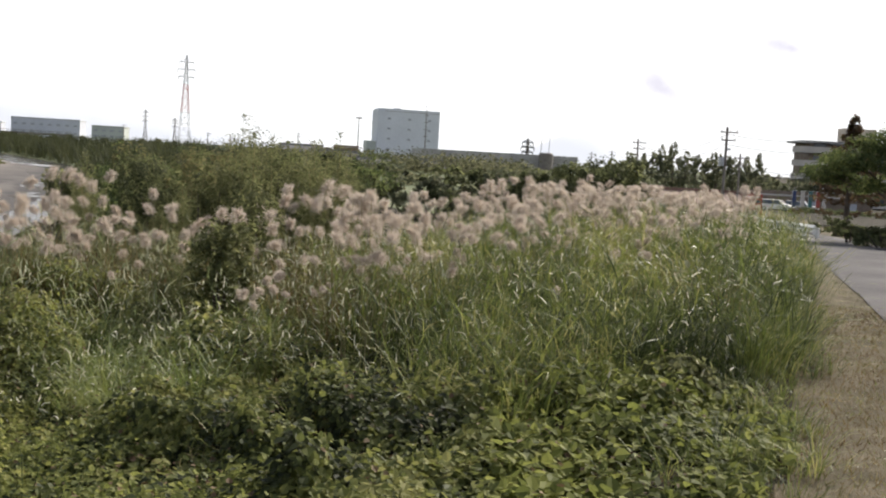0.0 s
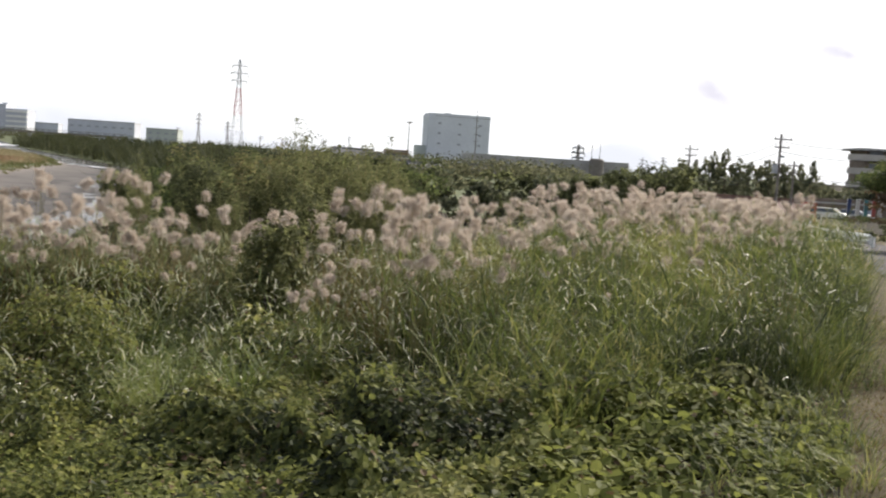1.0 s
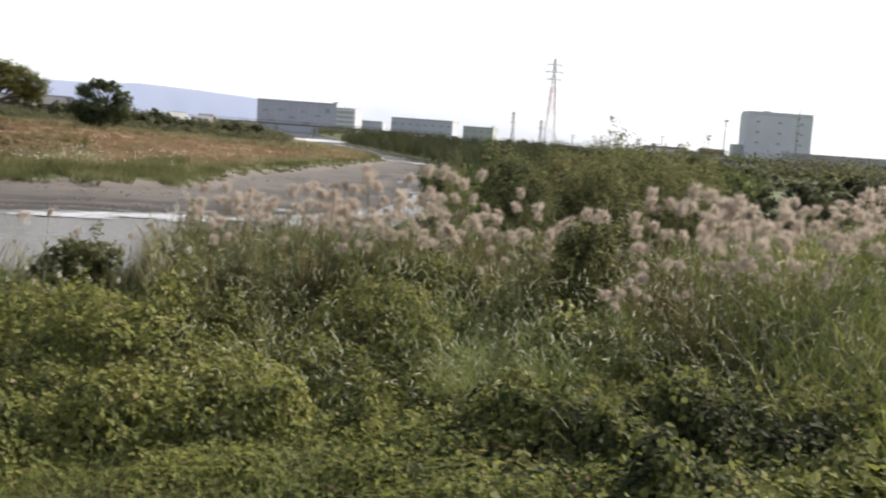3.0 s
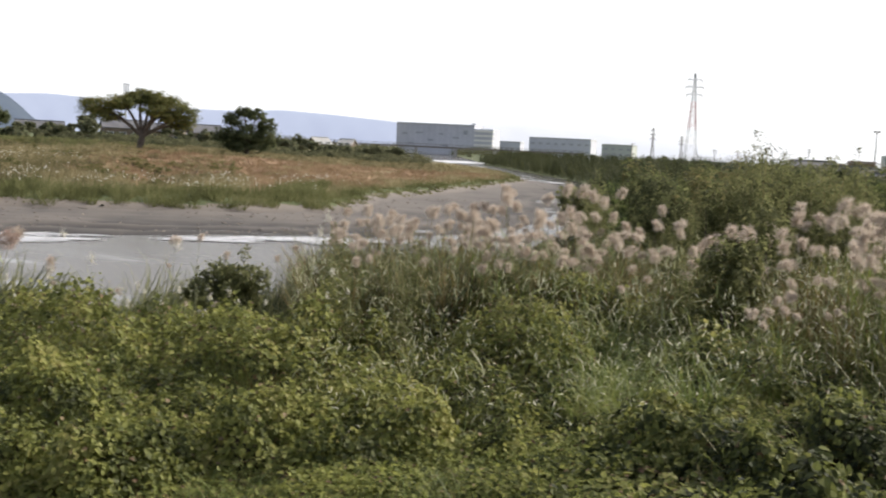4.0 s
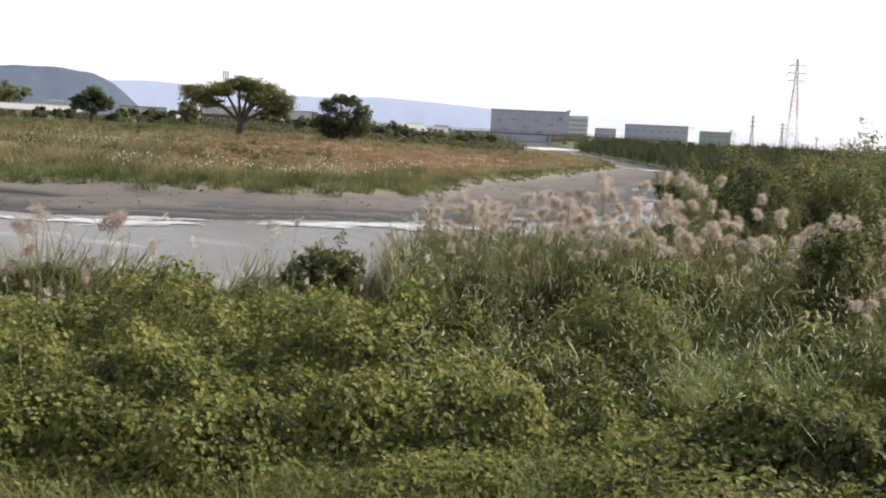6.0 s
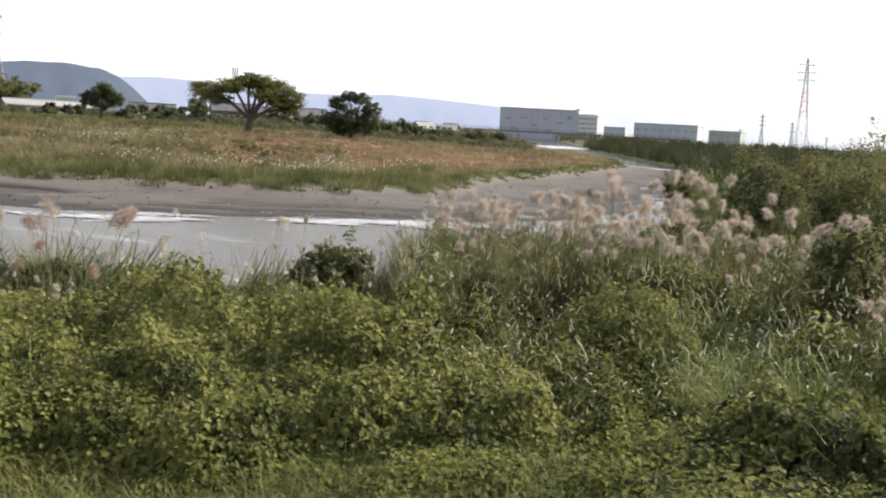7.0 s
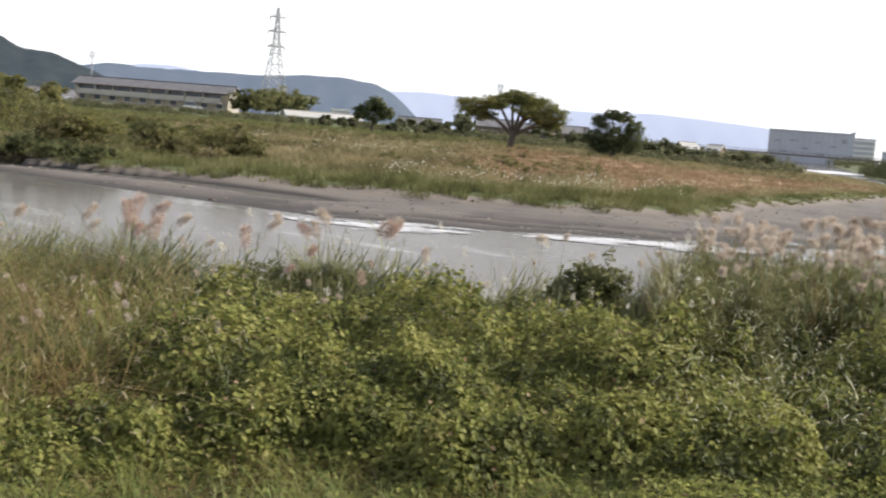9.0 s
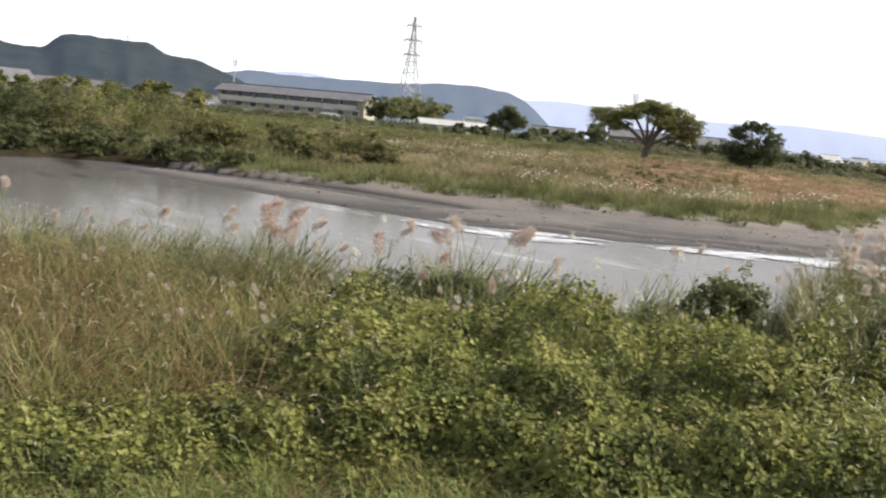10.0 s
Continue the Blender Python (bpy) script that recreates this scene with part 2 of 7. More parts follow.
# each range's paleness is haze put into its glow, stronger with distance
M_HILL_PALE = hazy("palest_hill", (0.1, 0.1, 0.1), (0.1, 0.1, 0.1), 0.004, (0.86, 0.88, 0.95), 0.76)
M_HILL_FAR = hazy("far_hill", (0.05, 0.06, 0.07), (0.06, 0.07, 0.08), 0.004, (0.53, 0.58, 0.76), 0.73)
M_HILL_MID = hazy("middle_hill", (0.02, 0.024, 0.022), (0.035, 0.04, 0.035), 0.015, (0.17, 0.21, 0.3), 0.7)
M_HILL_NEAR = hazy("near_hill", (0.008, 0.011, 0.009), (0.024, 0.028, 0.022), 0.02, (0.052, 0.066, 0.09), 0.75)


# ---- mesh helpers ----
def P(az, d, z=0.0):
    """A place by its bearing (degrees left of +y) and distance from the origin."""
    return Vector((-d * math.sin(radians(az)), d * math.cos(radians(az)), z))


def mesh_np(name, verts, faces, mats, slots=None, smooth=False):
    """A mesh from arrays; all faces have as many corners as faces has columns."""
    me = bpy.data.meshes.new(name)
    verts, faces = np.asarray(verts, np.float32), np.asarray(faces, np.int32)
    nf, k = faces.shape
    me.vertices.add(len(verts))
    me.vertices.foreach_set("co", verts.ravel())
    me.loops.add(nf * k)
    me.loops.foreach_set("vertex_index", faces.ravel())
    me.polygons.add(nf)
    me.polygons.foreach_set("loop_start", np.arange(nf, dtype=np.int32) * k)
    me.polygons.foreach_set("loop_total", np.full(nf, k, np.int32))
    for m in mats if isinstance(mats, (list, tuple)) else [mats]:
        me.materials.append(m)
    if slots is not None:
        me.polygons.foreach_set("material_index", np.asarray(slots, np.int32))
    me.polygons.foreach_set("use_smooth", np.full(nf, smooth))
    me.update(calc_edges=True)
    return me


def joined(pieces):
    """Joins (verts, faces) pairs whose faces have equal corner counts."""
    vs, fs, at = [], [], 0
    for v, f in pieces:
        vs.append(np.asarray(v, float))
        fs.append(np.asarray(f, int) + at)
        at += len(v)
    return np.concatenate(vs), np.concatenate(fs)


BOX_F = np.array([(0, 3, 2, 1), (4, 5, 6, 7), (0, 1, 5, 4), (1, 2, 6, 5), (2, 3, 7, 6), (3, 0, 4, 7)])


def box(x0, x1, y0, y1, z0, z1):
    v = np.array([(x0, y0, z0), (x1, y0, z0), (x1, y1, z0), (x0, y1, z0), (x0, y0, z1), (x1, y0, z1), (x1, y1, z1), (x0, y1, z1)], float)
    return v, BOX_F


def tube(pts, radii, sides=6):
    """A tapered tube along a line of points, closed at both ends by a fan of quads."""
    pts = np.asarray(pts, float)
    n = len(pts)
    tang = np.gradient(pts, axis=0)
    tang /= np.linalg.norm(tang, axis=1)[:, None] + 1e-9
    ref = np.where(np.abs(tang[:, 2:3]) > 0.9, np.array([[1.0, 0, 0]]), np.array([[0, 0, 1.0]]))
    u = np.cross(tang, ref)
    u /= np.linalg.norm(u, axis=1)[:, None] + 1e-9
    w = np.cross(tang, u)
    a = np.linspace(0, 2 * np.pi, sides, endpoint=False)
    ring = u[:, None] * np.cos(a)[None, :, None] + w[:, None] * np.sin(a)[None, :, None]
    v = (pts[:, None] + ring * np.asarray(radii)[:, None, None]).reshape(-1, 3)
    f = [(i * sides + j, i * sides + (j + 1) % sides, (i + 1) * sides + (j + 1) % sides, (i + 1) * sides + j) for i in range(n - 1) for j in range(sides)]
    if sides % 2 == 0:
        for base in (0, (n - 1) * sides):
            for j in range(1, sides - 2, 2):
                f.append((base, base + j, base + j + 1, base + j + 2))
    return v, np.array(f)


def beam(a, b, r):
    return tube([a, b], [r, r], 4)


def scatter(tv, tf, pos, right, up, size):
    """Copies of a template laid at many places, each with its own axes and size, as one pair of arrays."""
    fwd = np.cross(up, right)
    tv = np.asarray(tv, float)
    s = size if np.ndim(size) == 2 else np.repeat(np.asarray(size)[:, None], 3, 1)
    v = pos[:, None] + (tv[None, :, 0:1] * s[:, None, 0:1]) * right[:, None] + (tv[None, :, 1:2] * s[:, None, 1:2]) * fwd[:, None] + (tv[None, :, 2:3] * s[:, None, 2:3]) * up[:, None]
    f = np.asarray(tf)[None] + (np.arange(len(pos)) * len(tv))[:, None, None]
    return v.reshape(-1, 3), f.reshape(-1, len(tf[0]))


def unit(v):
    return v / (np.linalg.norm(v, axis=-1, keepdims=True) + 1e-9)


def random_axes(rng, n, lean=0.5):
    """Upward axes that lean by about the given amount, with random turns about them."""
    up = unit(np.stack([rng.normal(0, lean, n), rng.normal(0, lean, n), np.ones(n)], 1))
    a = rng.uniform(0, 2 * np.pi, n)
    r = np.stack([np.cos(a), np.sin(a), np.zeros(n)], 1)
    return unit(r - (r * up).sum(1)[:, None] * up), up


def part(name, me, parent, label="", at=None):
    ob = new(name, me)
    ob.parent = parent
    if at is not None:
        ob.location = at
    return tagged(ob, label) if label else ob


def thing(name, label, category, m, group="", kind=""):
    ob = new(name)
    ob.matrix_world = m
    return tagged(ob, label, category, group, kind)


def station(az, d, z=0.0, turn=0.0):
    """A frame at a bearing and distance: x to the right, y away from the origin."""
    p = P(az, d, z)
    return pose(p.x, p.y, p.z, 0, 0, az + turn)


# ---- the lie of the land ----
NEAR_EDGE = np.array([(-400, -130), (-120, -28), (-60, -4), (-27, 9), (-17, 15.5), (-13.5, 22), (-14, 36), (-20, 60), (-29, 90), (-37, 112), (-44, 133), (-75, 190), (-105, 245), (-140, 318), (-240, 520), (-700, 1500)], float)
FAR_EDGE = np.array([(-400, -77), (-140, -9), (-80, 8), (-56.2, 17.5), (-57.4, 21.6), (-55.5, 22.8), (-51, 23.0), (-44, 24.1), (-39.4, 24.5), (-30.5, 26.3), (-26.5, 30.2), (-24.3, 33.6), (-20.6, 37.5), (-18, 45), (-22.6, 65), (-31.6, 95), (-40.5, 117), (-53, 138), (-88, 200), (-126, 258), (-158, 318), (-260, 510), (-740, 1500)], float)
GRASS_EDGE = np.array([(-400, -75), (-140, -8), (-80, 9), (-57.2, 18.5), (-58.4, 22.5), (-56.5, 26.2), (-51.5, 28.5), (-46.5, 31.0), (-41.5, 33.8), (-37, 36.5), (-30.2, 43), (-28, 49), (-33, 62), (-36, 78), (-45, 117), (-56, 142), (-92, 206), (-130, 262), (-162, 320), (-265, 512), (-745, 1500)], float)


BACKWATER = np.array([(-57.6, 22.6), (-56, 24.6), (-52.5, 26.9), (-48, 28.6), (-44.5, 29.9), (-40.5, 30.6), (-36, 31)], float)


def side(poly, x, y):
    """Signed distance from a polyline; positive to its left as it runs (the far bank's side)."""
    x, y = np.asarray(x, float), np.asarray(y, float)
    best, sign = np.full(x.shape, 1e9), np.ones(x.shape)
    for (ax, ay), (bx, by) in zip(poly[:-1], poly[1:]):
        dx, dy = bx - ax, by - ay
        t = np.clip(((x - ax) * dx + (y - ay) * dy) / (dx * dx + dy * dy), 0, 1)
        ex, ey = x - ax - t * dx, y - ay - t * dy
        d = np.hypot(ex, ey)
        s = np.where(dx * (y - ay) - dy * (x - ax) >= 0, 1.0, -1.0)
        sign = np.where(d < best - 1e-6, s, sign)
        best = np.minimum(best, d)
    return best * sign


def sstep(a, b, v):
    t = np.clip((v - a) / (b - a), 0, 1)
    return t * t * (3 - 2 * t)


def path_left(x, y):
    """Distance to the left of the path's left asphalt edge."""
    return -(x - 1.95) * 0.971 + y * 0.238


def lumps(x, y, scale, seed=0.0):
    """A cheap smooth noise in plan, about -1 to 1."""
    x, y = np.asarray(x, float) / scale, np.asarray(y, float) / scale
    return (np.sin(1.7 * x + 0.9 * y + seed) + np.sin(-0.8 * x + 2.1 * y + 1.3 + seed * 2) + np.sin(2.9 * x - 1.7 * y + 2.1 + seed * 3) * 0.7 + np.sin(4.1 * x + 3.3 * y + seed) * 0.5) / 3.2


def billow(x, y, scale, seed=0.0):
    """Puffy lumps with sharp creases between them, 0 to about 1."""
    return np.abs(lumps(x, y, scale, seed)) + 0.5 * np.abs(lumps(x, y, scale * 0.45, seed + 2.7))


WATER_Z = -1.9


def land(x, y):
    x, y = np.asarray(x, float), np.asarray(y, float)
    sn, sf, sg = -side(NEAR_EDGE, x, y), side(FAR_EDGE, x, y), side(GRASS_EDGE, x, y)
    p = path_left(x, y)
    near = -0.75 * sstep(2.5, 8, p) - 1.15 * (1 - sstep(0, 9, sn)) + 0.06 * lumps(x, y, 1.5) * sstep(1.5, 4, p)
    beside = sstep(0, 4, p)
    inland = sstep(44, 92, y) * beside * (1 - sstep(10, 30, p))
    near = near - 4.5 * inland - 0.024 * np.clip(y - 26, 0, 185) * (1 - beside)          # the road falls away beyond the path
    sand = WATER_Z + (0.012 * np.clip(sf, 0, 30) + 0.05 * (0.3 + lumps(x * 0.6 + y * 0.3, y * 1.4 - x * 0.4, 4.0)) + 0.03 * lumps(x, y, 1.3, 2) + 0.022 * lumps(x, y, 0.6, 8) + 0.02) * sstep(0, 2.0, sf)
    sand = sand + 0.07 * sstep(0.0, 1.5, sf) * sstep(-35, -43, x) - 0.42 * (1 - sstep(0.8, 2.0 + 0.5 * lumps(x, y, 3.0, 7), np.abs(side(BACKWATER, x, y)))) * sstep(-35, -39, x)
    sand = sand + 0.05 * np.sin(2.1 * sf + 3.4 * lumps(x, y, 5.0, 3) + 2.2 * lumps(x, y, 1.8, 5)) * sstep(0.2, 0.9, sf) * (1 - sstep(3.5, 6.5, sf)) * sstep(-40, -30, x)
    sand = sand - 0.45 * sstep(-56.5, -59.5, x)
    far = -1.65 + 0.25 * sstep(0, 2, sg) + 1.4 * sstep(2, 65, sg) + (0.1 * lumps(x, y, 9.0) + 0.16 * billow(x, y, 5.0, 2)) * sstep(1, 6, sg)
    far = far + 1.05 * sstep(185, 255, np.hypot(x, y)) * sstep(34, 41, np.degrees(np.arctan2(-x, y)))
    bed = WATER_Z - 0.35 * np.clip(np.minimum(sn * -1, -sf) / 3.0, 0, 1)
    z = np.where(sn > 0, near, np.where(sg > 0, far, np.where(sf > 0, sand, bed)))
    return z


def land1(x, y):
    return float(land(np.array([x]), np.array([y]))[0])


def far_zone(x, y, sg, jitter):
    """Which grass grows on the far bank: 0 green, 1 straw, 2 rust, 3 olive brown."""
    d, az = np.hypot(x, y), np.degrees(np.arctan2(-x, y))
    w = lumps(x, y, 7, 1) * 0.5 + jitter
    fine = lumps(x, y, 2.4, 6) + 2 * jitter
    belt = np.where(az < 31, 2.5 + 3 * w, 6.0 + 2.5 * w)
    rust = (az < 42 + 5 * w) & (sg > belt + np.where(az < 35, 1.5, 8) + 4 * w) & (d < 135) & (sg < 46) & (fine > -0.75)
    green = (sg < belt) | (sg > 52 + 20 * w) | ((az > 57) & (w + 0.4 * fine < 0.1))
    olive = (w * 1.4 + 0.5 * fine > 0.08) & (sg > 8)
    return np.where(rust, 2, np.where(green, 0, np.where(olive, 3, 1)))


def make_ground():
    az = np.radians(np.concatenate([np.arange(-32, 16, 0.55), np.arange(16, 76, 0.24), np.arange(76, 82, 0.55), np.arange(82, 328, 4.0)]))
    r = np.concatenate([[0.02, 0.5], np.geomspace(1.0, 20.0, 64)[:-1], np.geomspace(20.0, 150.0, 250)[:-1], np.geomspace(150.0, 4600.0, 70)])
    A, R = np.meshgrid(az, r, indexing="ij")
    X, Y = -R * np.sin(A), R * np.cos(A)
    Z = land(X, Y)
    Z = np.where(R > 1500, Z * 0 - 0.8, Z)
    na, nr = A.shape
    i, j = np.meshgrid(np.arange(na), np.arange(nr - 1), indexing="ij")
    i2 = (i + 1) % na
    f = np.stack([i * nr + j, i2 * nr + j, i2 * nr + j + 1, i * nr + j + 1], -1).reshape(-1, 4)[:, ::-1]
    v = np.stack([X, Y, Z], -1).reshape(-1, 3)
    c = v[f].mean(1)
    sn, sf, sg, p = -side(NEAR_EDGE, c[:, 0], c[:, 1]), side(FAR_EDGE, c[:, 0], c[:, 1]), side(GRASS_EDGE, c[:, 0], c[:, 1]), path_left(c[:, 0], c[:, 1])
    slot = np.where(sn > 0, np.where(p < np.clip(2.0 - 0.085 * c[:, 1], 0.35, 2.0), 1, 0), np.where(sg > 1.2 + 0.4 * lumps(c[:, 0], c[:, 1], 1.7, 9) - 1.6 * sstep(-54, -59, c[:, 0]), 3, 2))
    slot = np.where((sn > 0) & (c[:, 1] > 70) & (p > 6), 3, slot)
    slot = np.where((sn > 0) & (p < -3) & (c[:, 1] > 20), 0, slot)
    slot = np.where((sn <= 0) & (c[:, 0] < -55) & (sg < 4), 0, slot)
    verge = solid("mown_verge", (0.06, 0.052, 0.03), (0.16, 0.132, 0.088), 2.2, 0.95, 0.7, fine=25, bscale=2)
    verge.node_tree.nodes["Principled BSDF"].inputs["Specular IOR Level"].default_value = 0.1
    sand = solid("river_sand", (0.055, 0.048, 0.044), (0.11, 0.095, 0.086), 0.15, 0.85, 0.3, fine=20, bscale=2)
    # soaked and dark at the waterline, dry and paler where the bar stands higher
    n, l = sand.node_tree.nodes, sand.node_tree.links
    geo, sep, nz, add, ramp = n.new("ShaderNodeNewGeometry"), n.new("ShaderNodeSeparateXYZ"), n.new("ShaderNodeTexNoise"), n.new("ShaderNodeMath"), n.new("ShaderNodeValToRGB")
    nz.inputs["Scale"].default_value, nz.inputs["Detail"].default_value = 0.35, 6.0
    add.operation = "MULTIPLY_ADD"
    add.inputs[1].default_value, add.inputs[2].default_value = 0.16, 1.82
    more = n.new("ShaderNodeMath")
    cr = ramp.color_ramp
    cr.elements[0].position, cr.elements[0].color = 0.03, (0.032, 0.028, 0.026, 1)
    cr.elements[1].position, cr.elements[1].color = 0.36, (0.165, 0.141, 0.12, 1)
    cr.elements.new(0.12).color = (0.098, 0.085, 0.075, 1)
    l.new(geo.outputs["Position"], sep.inputs["Vector"])
    l.new(geo.outputs["Position"], nz.inputs["Vector"])
    l.new(nz.outputs["Fac"], add.inputs[0])
    l.new(sep.outputs["Z"], more.inputs[0])
    l.new(add.outputs["Value"], more.inputs[1])
    l.new(more.outputs["Value"], ramp.inputs["Fac"])
    l.new(ramp.outputs["Color"], n["Principled BSDF"].inputs["Base Color"])
    turfs = [solid("green_turf", (0.045, 0.06, 0.018), (0.1, 0.12, 0.038), 0.3, 0.95, 0.5, fine=20, bscale=4),
             solid("straw_turf", (0.1, 0.09, 0.038), (0.22, 0.185, 0.09), 0.3, 0.95, 0.5, fine=20, bscale=4),
             solid("rust_turf", (0.15, 0.085, 0.045), (0.27, 0.17, 0.09), 0.3, 0.95, 0.5, fine=20, bscale=4),
             solid("olive_turf", (0.06, 0.054, 0.026), (0.14, 0.118, 0.058), 0.3, 0.95, 0.5, fine=20, bscale=4)]
    zone = far_zone(c[:, 0], c[:, 1], sg, lumps(c[:, 0], c[:, 1], 1.1, 7) * 0.3)
    slot = np.where(slot == 3, 3 + zone, slot)
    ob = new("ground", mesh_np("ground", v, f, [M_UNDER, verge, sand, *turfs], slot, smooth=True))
    tagged(ob, "river terrace, mown verge, grey sandbar and far bank", "ground", kind="structure")


make_ground()


def make_water():
    m, n, l, b = nodes_of("river_water")
    n.remove(b)
    dif, glo, mix = n.new("ShaderNodeBsdfDiffuse"), n.new("ShaderNodeBsdfGlossy"), n.new("ShaderNodeMixShader")
    dif.inputs["Color"].default_value = (0.11, 0.105, 0.1, 1)
    glo.inputs["Roughness"].default_value = 0.09
    tc, mp, nz, bp = n.new("ShaderNodeTexCoord"), n.new("ShaderNodeMapping"), n.new("ShaderNodeTexNoise"), n.new("ShaderNodeBump")
    mp.inputs["Scale"].default_value = (1.0, 2.2, 1.0)
    nz.inputs["Scale"].default_value, nz.inputs["Detail"].default_value = 1.6, 5.0
    bp.inputs["Strength"].default_value, bp.inputs["Distance"].default_value = 0.35, 0.03
    l.new(tc.outputs["Object"], mp.inputs["Vector"])
    l.new(mp.outputs["Vector"], nz.inputs["Vector"])
    l.new(nz.outputs["Fac"], bp.inputs["Height"])
    l.new(bp.outputs["Normal"], glo.inputs["Normal"])
    mp2, big, ramp = n.new("ShaderNodeMapping"), n.new("ShaderNodeTexNoise"), n.new("ShaderNodeValToRGB")
    mp2.inputs["Rotation"].default_value = (0, 0, radians(35))
    mp2.inputs["Scale"].default_value = (0.1, 0.42, 1.0)
    big.inputs["Scale"].default_value, big.inputs["Detail"].default_value = 1.0, 4.0
    cr = ramp.color_ramp
    cr.elements[0].position, cr.elements[1].position = 0.36, 0.66
    cr.elements[0].color, cr.elements[1].color = (0.66, 0.66, 0.66, 1), (1.5, 1.5, 1.5, 1)
    mid = cr.elements.new(0.58)
    mid.color = (0.74, 0.74, 0.74, 1)
    l.new(tc.outputs["Object"], mp2.inputs["Vector"])
    l.new(mp2.outputs["Vector"], big.inputs["Vector"])
    l.new(big.outputs["Fac"], ramp.inputs["Fac"])
    fr, mul = n.new("ShaderNodeFresnel"), n.new("ShaderNodeMath")
    fr.inputs["IOR"].default_value = 1.33
    mul.operation = "MULTIPLY"
    pw = n.new("ShaderNodeMath")
    pw.operation = "POWER"
    pw.inputs[1].default_value = 1.4
    l.new(fr.outputs["Fac"], pw.inputs[0])
    l.new(pw.outputs["Value"], mul.inputs[0])
    l.new(ramp.outputs["Color"], mul.inputs[1])
    l.new(mul.outputs["Value"], mix.inputs["Fac"])
    l.new(dif.outputs["BSDF"], mix.inputs[1])
    l.new(glo.outputs["BSDF"], mix.inputs[2])
    l.new(mix.outputs["Shader"], n["Material Output"].inputs["Surface"])
    v = np.array([(-500, -200, WATER_Z), (-8, -200, WATER_Z), (-8, 620, WATER_Z), (-500, 620, WATER_Z)])
    tagged(new("water", mesh_np("water", v, np.array([(0, 1, 2, 3)]), m)), "shallow grey river water with small ripples", "river", kind="structure")


make_water()


def make_riffles_and_sheen():
    """Bright broken water where the river runs fast and shallow over the edge of the sandbar. Its pale colour also
    paints the sky's reflection, here and far upstream.
    """
    m, n, l, b = nodes_of("riffle_and_sheen")
    b.inputs["Base Color"].default_value, b.inputs["Roughness"].default_value = (0.52, 0.52, 0.54, 1), 0.3
    b.inputs["Specular IOR Level"].default_value = 0.8
    tc, nz, bp = n.new("ShaderNodeTexCoord"), n.new("ShaderNodeTexNoise"), n.new("ShaderNodeBump")
    nz.inputs["Scale"].default_value, nz.inputs["Detail"].default_value = 5.0, 6.0
    bp.inputs["Strength"].default_value, bp.inputs["Distance"].default_value = 0.5, 0.05
    l.new(tc.outputs["Object"], nz.inputs["Vector"])
    l.new(nz.outputs["Fac"], bp.inputs["Height"])
    l.new(bp.outputs["Normal"], b.inputs["Normal"])
    rng = np.random.default_rng(19)
    a = np.linspace(0, 2 * np.pi, 9, endpoint=False)
    # last two runs: pale patches painting the sky's reflection on the water upstream
    runs = (((-28.9, 25.2), (-26.0, 28.0), 190, 0.55, 0.28), ((-24.6, 30.6), (-22.6, 33.4), 120, 0.5, 0.3), ((-22.6, 33.2), (-19.2, 36.0), 230, 0.6, 0.32), ((-29.2, 27.6), (-26.6, 29.6), 60, 0.3, 0.2), ((-31.5, 24.6), (-29.0, 24.8), 40, 0.3, 0.2), ((-46.2, 127.0), (-49.5, 129.0), 90, 1.0, 1.0), ((-118, 246), (-136, 300), 420, 5.0, 2.6))
    pieces = []
    for p0, p1, n, wide, size in runs:
        p0, p1 = np.array(p0), np.array(p1)
        d = unit((p1 - p0)[None])[0]
        t = rng.random(n)
        across = rng.normal(0, wide, n) * np.sin(np.pi * np.clip(t, 0.08, 0.92)) + 0.3 * wide * np.sin(t * 9)
        c = p0 + (p1 - p0) * t[:, None] + np.array([-d[1], d[0]]) * across[:, None]
        ln, wd = rng.uniform(0.4, 1.8, n) * size * 1.6, rng.uniform(0.15, 0.45, n) * size
        turn = rng.normal(0, 0.25, n)
        dx, dy = d[0] * np.cos(turn) - d[1] * np.sin(turn), d[0] * np.sin(turn) + d[1] * np.cos(turn)
        wob = 1 + rng.normal(0, 0.22, (n, 9))
        u, w = np.cos(a) * wob * ln[:, None], np.sin(a) * wob * wd[:, None]
        X, Y = c[:, :1] + u * dx[:, None] - w * dy[:, None], c[:, 1:] + u * dy[:, None] + w * dx[:, None]
        zc = np.maximum(land(c[:, 0], c[:, 1]), WATER_Z) + 0.012 + 0.02 * rng.random(n)
        Z = np.repeat(zc[:, None], 9, 1)
        v = np.concatenate([np.stack([X, Y, Z], -1), np.stack([c[:, 0], c[:, 1], zc + 0.006], 1)[:, None]], 1).reshape(-1, 3)
        i = np.arange(n)[:, None] * 10
        k = np.arange(9)[None]
        f = np.stack([i + k, i + (k + 1) % 9, i + 9 + 0 * k], -1).reshape(-1, 3)
        pieces.append((v, np.column_stack([f, f[:, 2]])))
    me = bpy.data.meshes.new("water_riffle")
    vs, fs = joined(pieces)
    me.from_pydata(vs.tolist(), [], fs[:, :3].tolist())
    me.materials.append(m)
    tagged(new("water_riffle", me), "broken shallow water by the sandbar, and pale patches painting sky reflection upstream", "river", kind="structure")


make_riffles_and_sheen()


